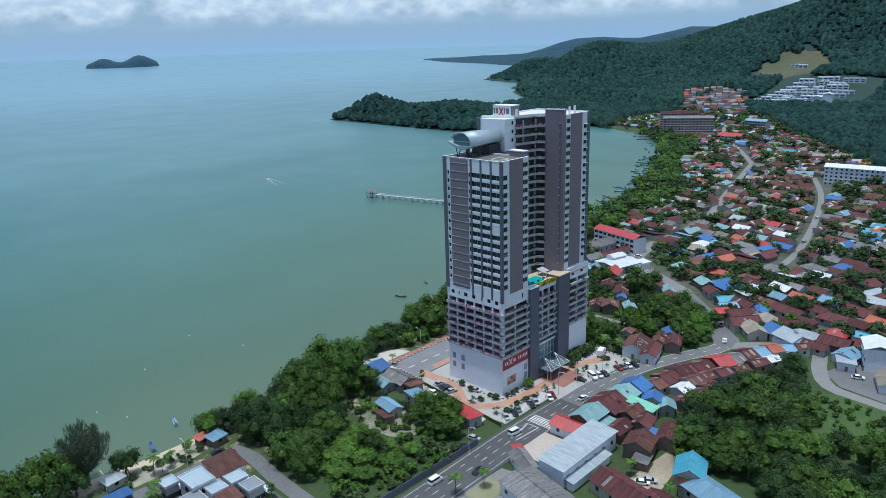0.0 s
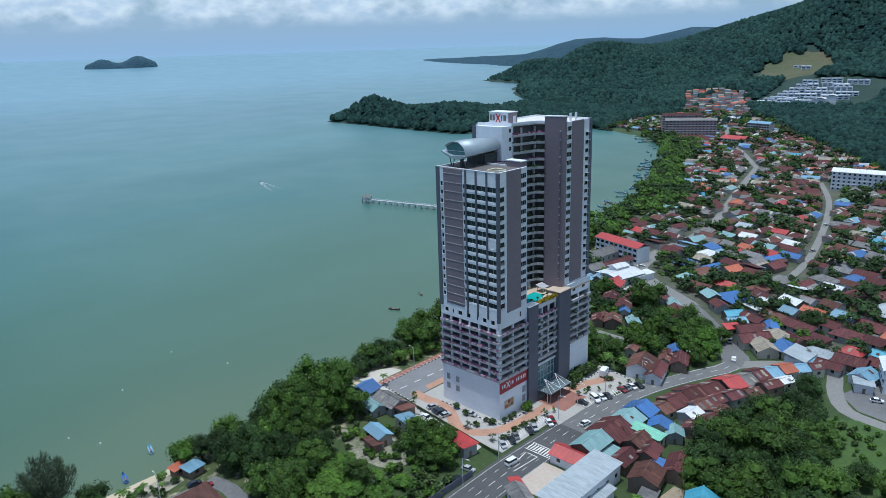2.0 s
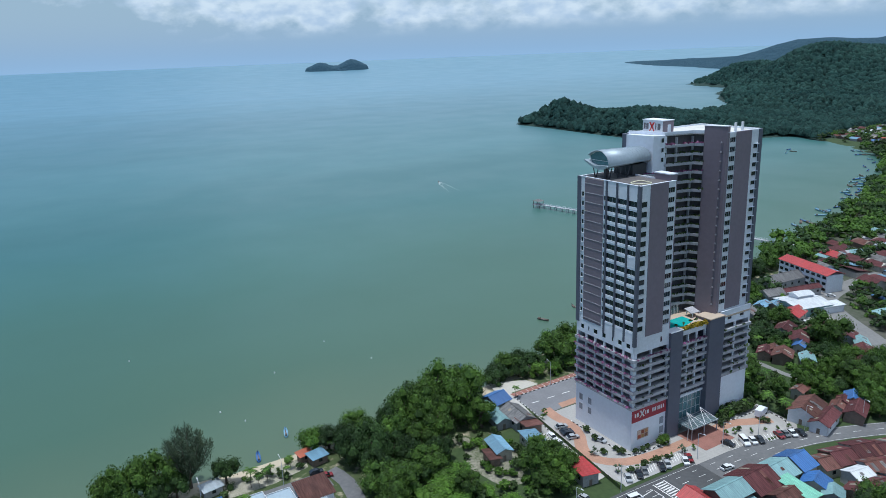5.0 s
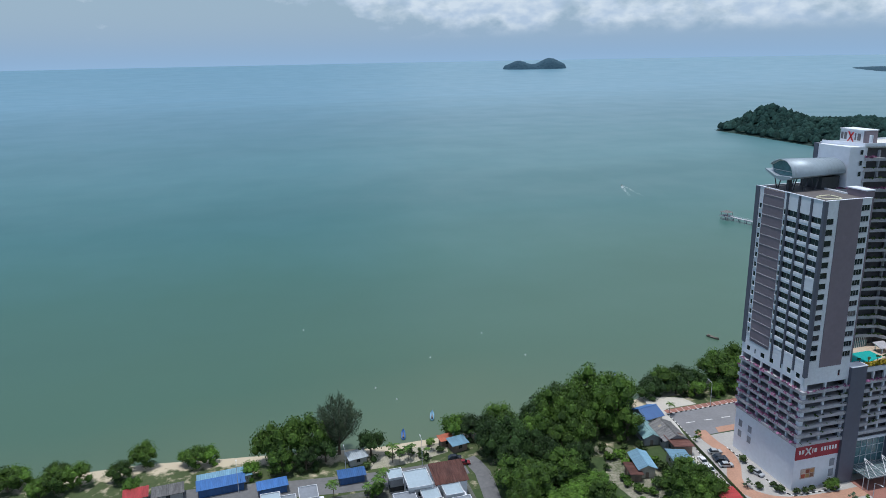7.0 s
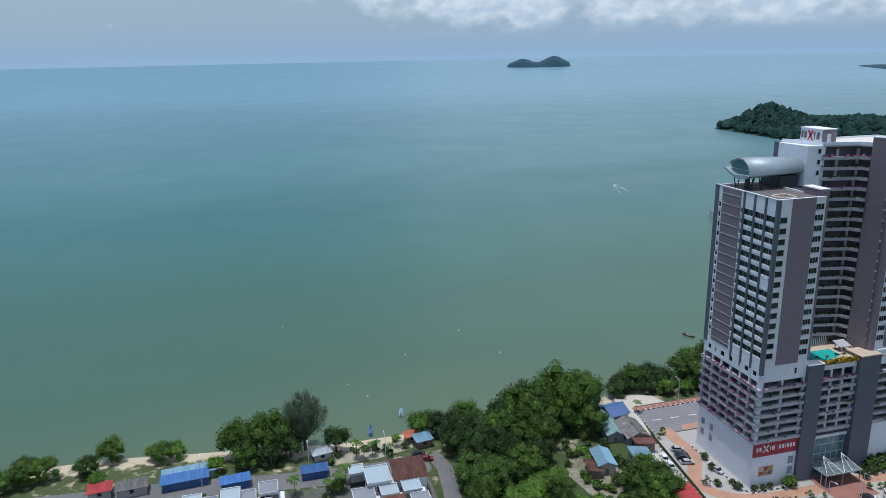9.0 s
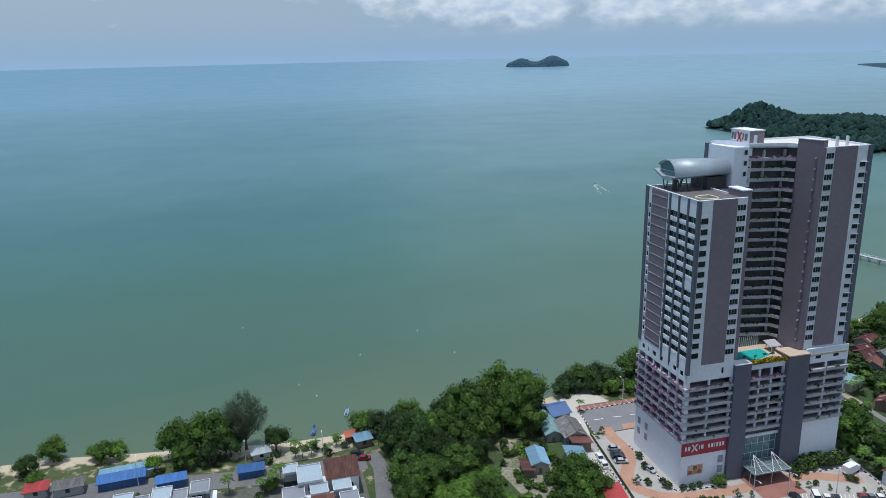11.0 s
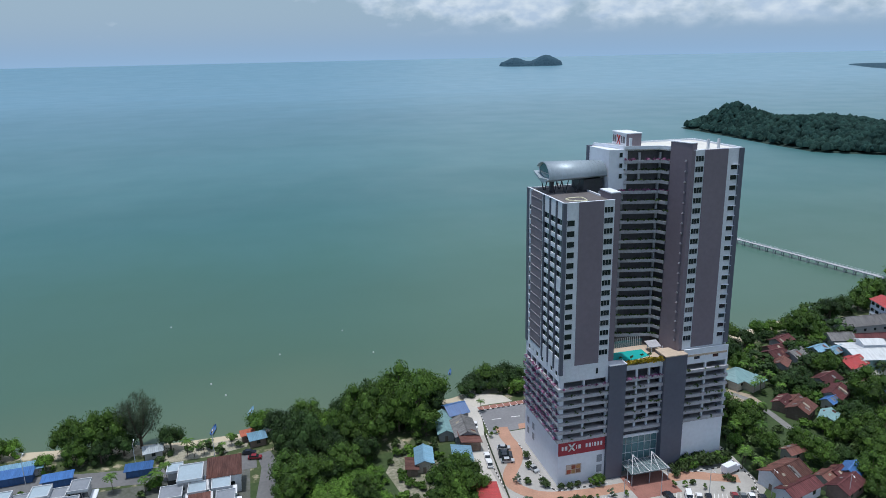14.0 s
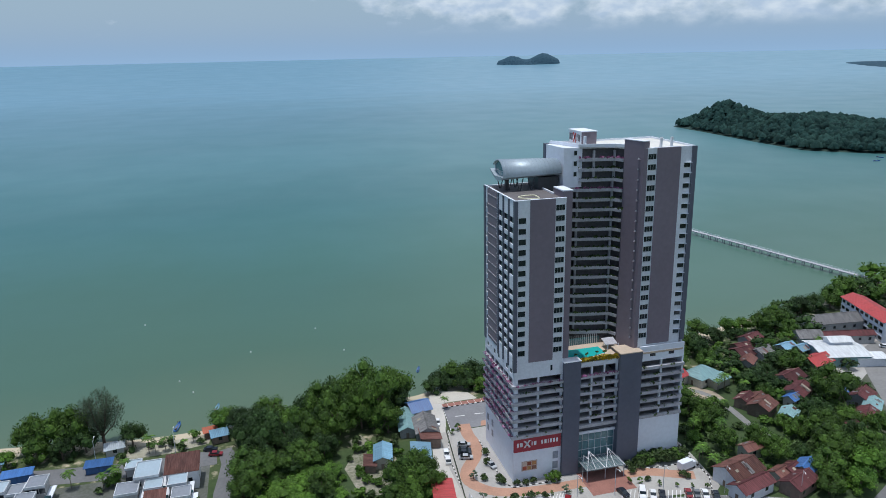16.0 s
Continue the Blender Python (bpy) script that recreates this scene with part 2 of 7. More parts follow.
LEAF2 = foliage("bright_leaves", (0.036, 0.090, 0.012), (0.118, 0.222, 0.028))
LEAF3 = foliage("grey_needles", (0.055, 0.085, 0.050), (0.120, 0.165, 0.095))
LEAF4 = foliage("hedge_leaves", (0.03, 0.055, 0.018), (0.075, 0.115, 0.035), size=0.8)
# Canopy green shifted towards blue-grey to put aerial haze into the colour.
HAZYFOREST = foliage("haze_tinted_canopy", (0.015, 0.042, 0.040), (0.036, 0.080, 0.066), size=22.0, each=0.38, lumpy=1.3)
# Pale blue in this wood colour is distance haze painted in.
HAZYWOOD = foliage("haze_tinted_woods", (0.044, 0.092, 0.128), (0.062, 0.118, 0.158), size=60.0, each=0.12, lumpy=14.0)
FLOWER = foliage("bougainvillea", (0.14, 0.05, 0.11), (0.34, 0.13, 0.25), size=0.8)
YELLOW = foliage("yellow_flowers", (0.20, 0.20, 0.02), (0.50, 0.34, 0.03), size=0.6)
WOOD = mat("weathered_wood", (0.20, 0.16, 0.13), 0.9, vary=0.3, size=0.8)
RUBBER = mat("rubber", (0.02, 0.02, 0.02), 0.8)


# ---- building blocks ----
class Shape:
    """Vertices and faces of one mesh."""

    def __init__(self):
        self.v, self.f = [], []

    def box(self, x0, x1, y0, y1, z0, z1):
        b = len(self.v)
        self.v += [(x0, y0, z0), (x1, y0, z0), (x1, y1, z0), (x0, y1, z0), (x0, y0, z1), (x1, y0, z1), (x1, y1, z1), (x0, y1, z1)]
        self.f += [(b, b + 3, b + 2, b + 1), (b + 4, b + 5, b + 6, b + 7), (b, b + 1, b + 5, b + 4), (b + 1, b + 2, b + 6, b + 5), (b + 2, b + 3, b + 7, b + 6), (b + 3, b, b + 4, b + 7)]
        return self

    def prism(self, pts, z0, z1):
        """An upright prism over a counter-clockwise outline."""
        b, n = len(self.v), len(pts)
        self.v += [(x, y, z0) for x, y in pts] + [(x, y, z1) for x, y in pts]
        self.f += [tuple(range(b + n - 1, b - 1, -1)), tuple(range(b + n, b + 2 * n))]
        self.f += [(b + i, b + (i + 1) % n, b + n + (i + 1) % n, b + n + i) for i in range(n)]
        return self

    def loft(self, rings, caps=True):
        """Skin over rings of equally many points."""
        b, n = len(self.v), len(rings[0])
        for r in rings:
            self.v += [tuple(p) for p in r]
        for k in range(len(rings) - 1):
            o = b + k * n
            self.f += [(o + i, o + (i + 1) % n, o + n + (i + 1) % n, o + n + i) for i in range(n)]
        if caps:
            self.f += [tuple(range(b + n - 1, b - 1, -1)), tuple(range(b + (len(rings) - 1) * n, b + len(rings) * n))]
        return self

    def tube(self, a, c, r0, r1=None, n=6):
        a, c = Vector(a), Vector(c)
        r1 = r0 if r1 is None else r1
        d = (c - a).normalized()
        s = d.orthogonal().normalized()
        t = d.cross(s)
        ring = lambda p, r: [p + (s * math.cos(k * 2 * math.pi / n) + t * math.sin(k * 2 * math.pi / n)) * r for k in range(n)]
        return self.loft([ring(a, r0), ring(c, r1)])

    def quad(self, *p):
        b = len(self.v)
        self.v += [tuple(q) for q in p]
        self.f.append(tuple(range(b, b + len(p))))
        return self

    def weld(self):
        """Join what touches and drop the faces between."""
        index, keep = {}, []
        ids = []
        for v in self.v:
            k = tuple(round(c, 4) for c in v)
            if k not in index:
                index[k] = len(keep)
                keep.append(k)
            ids.append(index[k])
        faces = [tuple(ids[i] for i in f) for f in self.f]
        seen = {}
        for f in faces:
            seen[frozenset(f)] = seen.get(frozenset(f), 0) + 1
        self.v, self.f = keep, [f for f in faces if seen[frozenset(f)] == 1]
        return self

    def ball(self, c, r, squash=0.8):
        """A rough closed lump."""
        rings = []
        for z, q in ((-0.8, 0.4), (0.0, 1.0), (0.8, 0.4)):
            rings.append([(c[0] + r * q * math.cos(k * 1.0472), c[1] + r * q * math.sin(k * 1.0472), c[2] + r * z * squash) for k in range(6)])
        return self.loft(rings)

    def data(self, name, material, smooth=False):
        me = bpy.data.meshes.new(name)
        me.from_pydata(self.v, [], self.f)
        me.materials.append(material)
        if smooth:
            me.polygons.foreach_set("use_smooth", [True] * len(me.polygons))
        me.update()
        return me


def part(name, shape, material, parent=None, label="", smooth=False, at=None):
    ob = new(name, shape if isinstance(shape, bpy.types.Mesh) else shape.data(name, material, smooth))
    ob.parent = parent
    if at is not None:
        ob.matrix_basis = at
    return tagged(ob, label)


def thing(name, label, category, group="", at=None, kind=""):
    ob = new(name)
    if at is not None:
        ob.matrix_basis = at
    return tagged(ob, label, category, group, kind)


def structure(name, shape, material, label="", category="", smooth=False):
    return tagged(part(name, shape, material, smooth=smooth), label, category, kind="structure")

# ---- ground, sea and hills ----
COAST = [(-300, -1500), (-240, -400), (-226, 0), (-214, 74), (-214, 97), (-218, 170), (-232, 219), (-238, 300), (-250, 345), (-257, 385), (-275, 434),
         (-279, 465), (-291, 518), (-317, 589), (-350, 678), (-397, 780), (-448, 848), (-516, 897), (-600, 930), (-655, 838), (-715, 774), (-821, 778),
         (-978, 789), (-1036, 791), (-1062, 830), (-1010, 920), (-900, 1000), (-930, 1230), (-1135, 1450), (-1372, 1780), (-1600, 1880), (-1590, 1990),
         (-1500, 2250), (-2000, 2640), (-2820, 2780), (-2860, 2860), (-2600, 3300), (-1500, 3900), (3000, 4200), (3000, -1500)]
HILLS = [(60, 2150, 362, 560, 430), (-600, 1950, 92, 330, 300), (-1050, 1960, 62, 260, 260), (-1400, 1900, 42, 160, 110), (-1350, 2900, 128, 470, 260),
         (-1850, 2750, 62, 330, 200), (-2400, 2790, 28, 320, 110), (-985, 842, 30, 64, 42), (-820, 840, 20, 95, 52), (-690, 900, 16, 85, 60),
         (-880, 950, 20, 110, 70), (600, 1500, 150, 330, 330), (-430, 1510, 15, 150, 110), (-605, 1410, 19, 90, 115), (-1076, 1629, 58, 110, 176), (-995, 1679, 16, 110, 176),
         (-887, 1739, 14, 110, 176), (-794, 1783, 16, 110, 176), (-709, 1819, 14, 110, 176), (-617, 1852, 24, 110, 176), (-533, 1878, 16, 110, 176)]


def rise(x, y):
    """The far sea lifts a little towards its edge, so that the horizon lies at its height within the lens's reach."""
    r = np.hypot(x, y)
    return 92.0 * np.clip((r - 2200.0) / 2700.0, 0, None) ** 2


def inland(x, y):
    """Metres from the shore, positive on land."""
    x, y = np.atleast_1d(np.asarray(x, float)), np.atleast_1d(np.asarray(y, float))
    best, inside = np.full(x.shape, 1e9), np.zeros(x.shape, bool)
    for (ax, ay), (bx, by) in zip(COAST, COAST[1:] + COAST[:1]):
        dx, dy = bx - ax, by - ay
        t = np.clip(((x - ax) * dx + (y - ay) * dy) / (dx * dx + dy * dy), 0, 1)
        best = np.minimum(best, np.hypot(x - ax - t * dx, y - ay - t * dy))
        cross = (ay > y) != (by > y)
        with np.errstate(divide="ignore", invalid="ignore"):
            inside ^= cross & (x < (bx - ax) * (y - ay) / (by - ay + 1e-12) + ax)
    return np.where(inside, best, -best)


def height(x, y):
    x, y = np.atleast_1d(np.asarray(x, float)), np.atleast_1d(np.asarray(y, float))
    d = inland(x, y)
    z = np.interp(d, (-60, -12, 0, 5, 9), (-9, -3.2, -1.0, -0.25, 0.0))
    up = np.zeros_like(z)
    for cx, cy, h, sx, sy in HILLS:
        up += h * np.exp(-((x - cx) / sx) ** 2 - ((y - cy) / sy) ** 2)
    ripple = 1 + 0.09 * np.sin(x / 83.0 + 1.3 * np.sin(y / 120.0)) + 0.07 * np.sin(y / 61.0 + x / 140.0)
    up = np.where(up > 1.5, (up - 1.5) * ripple, 0)
    return z + up * np.clip(d / 60.0, 0, 1) + rise(x, y)


def shore_blend(m):
    """Sand on the low strip beside the water, with a ragged edge."""
    n, l = m.node_tree.nodes, m.node_tree.links
    p = n["Principled BSDF"]
    src = p.inputs["Base Color"].links[0].from_socket
    geo, sep, nz = n.new("ShaderNodeNewGeometry"), n.new("ShaderNodeSeparateXYZ"), n.new("ShaderNodeTexNoise")
    nz.inputs["Scale"].default_value, nz.inputs["Detail"].default_value = 0.3, 4.0
    l.new(geo.outputs["Position"], sep.inputs[0])
    l.new(geo.outputs["Position"], nz.inputs["Vector"])
    add, r, mix = n.new("ShaderNodeMath"), n.new("ShaderNodeMapRange"), n.new("ShaderNodeMix")
    l.new(sep.outputs[2], add.inputs[0])
    l.new(nz.outputs[0], add.inputs[1])
    r.inputs[1].default_value, r.inputs[2].default_value, r.inputs[3].default_value, r.inputs[4].default_value = 0.25, 0.45, 1.0, 0.0
    l.new(add.outputs[0], r.inputs[0])
    mix.data_type = "RGBA"
    l.new(r.outputs[0], mix.inputs[0])
    l.new(src, mix.inputs[6])
    mix.inputs[7].default_value = (0.50, 0.43, 0.31, 1)
    l.new(mix.outputs[2], p.inputs["Base Color"])
    return m


def build_ground():
    xs = np.concatenate([np.arange(-3000, -1200, 90), np.arange(-1200, -360, 24), np.arange(-360, 40, 5), np.arange(40, 400, 30), np.arange(400, 1700, 130)])
    ys = np.concatenate([np.arange(-1200, -100, 100), np.arange(-100, 460, 6), np.arange(460, 1100, 20), np.arange(1100, 2600, 36), np.arange(2600, 4000, 80)])
    gx, gy = np.meshgrid(xs, ys)
    z = height(gx.ravel(), gy.ravel())
    d = inland(gx.ravel(), gy.ravel())
    nx = len(xs)
    v = list(zip(gx.ravel().tolist(), gy.ravel().tolist(), z.tolist()))
    f, slot = [], []
    for j in range(len(ys) - 1):
        for i in range(nx - 1):
            a = j * nx + i
            q = (a, a + 1, a + nx + 1, a + nx)
            dm = max(d[k] for k in q)
            if dm < -60:
                continue
            f.append(q)
            cx, cy = xs[i], ys[j]
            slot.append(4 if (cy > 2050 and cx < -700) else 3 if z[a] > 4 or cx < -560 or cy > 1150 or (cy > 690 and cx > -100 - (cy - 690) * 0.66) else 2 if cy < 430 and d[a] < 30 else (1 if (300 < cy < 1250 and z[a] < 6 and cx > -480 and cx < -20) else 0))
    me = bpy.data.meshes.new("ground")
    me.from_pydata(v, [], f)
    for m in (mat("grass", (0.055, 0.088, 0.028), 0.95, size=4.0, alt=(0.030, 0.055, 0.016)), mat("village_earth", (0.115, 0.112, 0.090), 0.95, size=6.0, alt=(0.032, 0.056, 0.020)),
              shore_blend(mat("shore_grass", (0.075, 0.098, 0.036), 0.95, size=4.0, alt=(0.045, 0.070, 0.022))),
              mat("forest_floor", (0.026, 0.056, 0.044), 0.95, size=9.0, alt=(0.018, 0.042, 0.034)), HAZYWOOD):
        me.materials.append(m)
    me.polygons.foreach_set("material_index", slot)
    me.polygons.foreach_set("use_smooth", [True] * len(f))
    tagged(new("ground", me), "green grass and bare earth running down to a sandy shore", "ground", kind="structure")


def build_sea():
    s = Shape()
    rings = [0, 150, 300, 500, 800, 1200, 1700, 2200] + list(range(2300, 4901, 100))
    n = 120
    s.v.append((0, 0, -1.0))
    for r in rings[1:]:
        for k in range(n):
            a = 2 * math.pi * k / n
            x, y = r * math.cos(a), r * math.sin(a)
            s.v.append((x, y, -1.0 + float(rise(x, y))))
    for k in range(n):
        s.f.append((0, 1 + k, 1 + (k + 1) % n))
    for j in range(len(rings) - 2):
        for k in range(n):
            a, b = 1 + j * n + k, 1 + j * n + (k + 1) % n
            s.f.append((a, a + n, b + n, b))
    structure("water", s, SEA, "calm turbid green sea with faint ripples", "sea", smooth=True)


build_ground()
build_sea()


def island():
    """The far double-humped island."""
    c = Vector((-6548, 2733)).normalized() * 4230 + Vector((0.385, 0.923)) * 25
    side = Vector((-c.y, c.x)).normalized() * -1
    s = Shape()
    nu, nv = 60, 10
    for j in range(nv + 1):
        for i in range(nu + 1):
            u, w = i / nu * 2 - 1, j / nv * 2 - 1
            edge = max(0.0, 1 - u * u) ** 0.5
            h = 42 * math.exp(-((u - 0.48) / 0.38) ** 2) + 30 * math.exp(-((u + 0.50) / 0.32) ** 2) + 15
            h *= max(0.0, (1 - w * w)) ** 0.5 * min(1, edge * 2.8)
            h += 3.0 * noise.noise(Vector((u * 14, w * 4, 2.0))) * (1 if h > 3 else 0)
            p = c + side * (u * 178) + c.normalized() * (w * 60 * (0.3 + edge))
            s.v.append((p.x, p.y, float(rise(p.x, p.y)) - 2 + h))
    for j in range(nv):
        for i in range(nu):
            a = j * (nu + 1) + i
            s.f.append((a, a + 1, a + nu + 2, a + nu + 1))
    # The island's blue likewise carries painted haze.
    tagged(part("island", s, HAZYWOOD, smooth=True), "small wooded island with two humps out at sea", "island", kind="structure")


island()


# ---- roads and paving ----
def ribbon(pts, width, z, thick=0.25):
    """A flat strip along a line."""
    s, ring = Shape(), []
    P = [Vector(p) for p in pts]
    for i, p in enumerate(P):
        d = (P[min(i + 1, len(P) - 1)] - P[max(i - 1, 0)]).normalized()
        o = Vector((-d.y, d.x)) * (width / 2)
        zz = z
        ring.append([(p.x + o.x, p.y + o.y, zz), (p.x - o.x, p.y - o.y, zz), (p.x - o.x, p.y - o.y, zz - thick), (p.x + o.x, p.y + o.y, zz - thick)])
    return s.loft(ring)


def smooth_line(pts, step=6.0):
    """Points along a rounded line through pts."""
    out = []
    P = [Vector(p) for p in pts]
    for i in range(len(P) - 1):
        a, b, c, d = P[max(i - 1, 0)], P[i], P[i + 1], P[min(i + 2, len(P) - 1)]
        n = max(2, int((c - b).length / step))
        for k in range(n):
            t = k / n
            out.append(0.5 * ((2 * b) + (c - a) * t + (2 * a - 5 * b + 4 * c - d) * t * t + (3 * b - a - 3 * c + d) * t ** 3))
    return out + [P[-1]]


MAIN = smooth_line([(-127, -60), (-129, 60), (-130, 130), (-131, 165), (-130.5, 190), (-129.5, 213), (-127, 234), (-121.2, 252), (-114.6, 267), (-110, 279), (-116, 295), (-136, 316),
                    (-152, 331), (-184, 352), (-199, 366), (-205, 388), (-206, 416), (-207, 457), (-213, 500), (-235, 585), (-270, 724)])
CUT = next(i for i, q in enumerate(MAIN) if q.y > 190)
BEND = next(i for i, q in enumerate(MAIN) if q.y > 275)
MAIN_A, MAIN_B = MAIN[:BEND + 1], MAIN[BEND:]
structure("road_main", ribbon(MAIN[:CUT + 1], 13.0, 0.05), ASPHALT, "dark new asphalt road with white markings", "road")
NARROW = next(i for i, q in enumerate(MAIN) if q.y > 226)
structure("road_front", ribbon(MAIN[CUT:NARROW + 1], 11.4, 0.05), ASPHALT3, "grey two-lane asphalt road with white markings", "road")
structure("road_row", ribbon(MAIN[NARROW:BEND + 1], 7.6, 0.05), ASPHALT3, "grey asphalt road along the shophouses", "road")
BEND2 = next(i for i, q in enumerate(MAIN_B) if q.y > 326)
BEND3 = next(i for i, q in enumerate(MAIN_B) if q.y > 425)
structure("road_bend", ribbon(MAIN_B[:BEND2 + 1], 7.4, 0.045), ASPHALT3, "worn grey asphalt road bending through the village", "road")
structure("road_market", ribbon(MAIN_B[BEND2:BEND3 + 1], 9.6, 0.045), ASPHALT2, "broad pale asphalt road past the market hall", "road")
structure("road_north", ribbon(MAIN_B[BEND3:], 5.6, 0.045), ASPHALT2, "pale worn asphalt road running north through the village", "road")
for pts, w in (([(-130, 400), (-134, 446), (-151, 531), (-172, 610), (-199, 680)], 4.2), ([(-270, 724), (-330, 830), (-368, 886), (-440, 1064)], 5.0),
               ([(-66, 330), (-77, 303), (-76, 291), (-72, 278), (-66, 268.5), (-56, 265.5), (-30, 261)], 5.5), ([(-110.5, 278), (-103, 286.5), (-94, 293.5), (-84, 299), (-77, 303)], 6.0), ([(-196, 262), (-192, 268), (-187.5, 273.4), (-180.6, 276), (-171.4, 276.2), (-159.2, 275.4), (-152, 276.4)], 2.6)):
    structure("road_village", ribbon(smooth_line(pts), w, 0.04), ASPHALT2, "pale worn village lane", "road")


def bare_slope():
    """Cleared, grassy brown ground above the hillside terraces."""
    s = Shape()
    nr, na = 8, 36
    s.v.append((-530, 1590, float(height(-530, 1590)[0]) + 1.5))
    for j in range(1, nr + 1):
        for k in range(na):
            a = 2 * math.pi * k / na
            r = j / nr * (1 + 0.14 * math.sin(3 * a + 1) + 0.08 * math.sin(7 * a))
            x, y = -530 + 82 * r * math.cos(a), 1590 + 105 * r * math.sin(a)
            s.v.append((x, y, float(height(x, y)[0]) + (1.5 if j < nr else -1)))
    for k in range(na):
        s.f.append((0, 1 + k, 1 + (k + 1) % na))
        for j in range(nr - 1):
            a, b = 1 + j * na + k, 1 + j * na + (k + 1) % na
            s.f.append((a, a + na, b + na, b))
    structure("ground_cleared", s, mat("cleared_slope", (0.125, 0.105, 0.060), 0.95, size=22.0, alt=(0.060, 0.085, 0.040)), "cleared brown and olive slope in the hillside forest", "ground", smooth=True)


bare_slope()
structure("road_shore", ribbon(smooth_line([(-205, -40), (-200, 20), (-195.5, 50), (-193, 75), (-193, 99)]), 9.0, 0.04), ASPHALT3, "worn grey asphalt road by the shore", "road")
structure("road_side", ribbon(smooth_line([(-197, 101), (-188, 103), (-172, 101.2), (-156, 100.6), (-136, 100)]), 5.0, 0.055), ASPHALT3, "worn grey side road", "road")


# ---- the hotel ----
hotel = thing("hotel_tower", "tall white and mauve-brown seaside hotel tower on a car-park podium", "hotel building")
XF, XB, Y0, Y1 = -152.0, -178.5, 186.0, 241.7
FRONT, SIDE, WING = ("x", XF), ("y", Y0), ("x", -153.6)


def fbox(s, face, u0, u1, z0, z1, d0, d1):
    """A box on a front (facing +x) or on a side (facing -y): u along the face, d outwards."""
    k, c = face
    if k == "x":
        return s.box(c + d0, c + d1, u0, u1, z0, z1)
    return s.box(u0, u1, c - d1, c - d0, z0, z1)


def panel(name, face, u0, u1, z0, z1, material, d=0.0, thick=0.5, label=""):
    return part(name, fbox(Shape(), face, u0, u1, z0, z1, d - thick, d), material, hotel, label)


def window(face, u0, u1, z0, z1, bars=1, parent=None):
    """A recessed window: white frame with bars, dark pane."""
    s, t = Shape(), 0.07
    us, zs = [], [z0, z0 + t, z1 - t, z1]
    for k in range(bars + 2):
        u = u0 + (u1 - u0 - t) * k / (bars + 1)
        us += [u, u + t]
    for i, (a, b) in enumerate(zip(us, us[1:])):
        for j, (c, d) in enumerate(zip(zs, zs[1:])):
            if j != 1 or i % 2 == 0:
                fbox(s, face, a, b, c, d, -0.22, -0.10)
    s.weld()
    w = part("window", s, FRAMED, parent or hotel)
    part("pane", fbox(Shape(), face, u0 + 0.02, u1 - 0.02, z0 + 0.02, z1 - 0.02, -0.19, -0.15), GLASS, w)
    return w


def strip(face, u0, u1, z0, z1, wu0, wu1, rows, half=0.75, material=None, bars=1, d=0.0):
    """An upright strip of wall with one window per storey, the openings cut through it."""
    s = Shape()
    k, c = face
    f2 = (k, c + d if k == "x" else c - d)
    edges = [(zc - half, zc + half) for zc in sorted(rows)]
    cuts = [z0] + [z for e in edges for z in e] + [z1]
    for i, (a, b) in enumerate(zip(cuts, cuts[1:])):
        for j, (p, q) in enumerate(((u0, wu0), (wu0, wu1), (wu1, u1))):
            if j != 1 or i % 2 == 0:
                fbox(s, f2, p, q, a, b, -0.5, 0)
    part("wall", s.weld(), material or WHITE, hotel)
    for a, b in edges:
        window(f2, wu0, wu1, a, b, bars)
        part("sill", fbox(Shape(), f2, wu0 - 0.1, wu1 + 0.1, a - 0.14, a, 0.0, 0.16), FRAME, hotel)


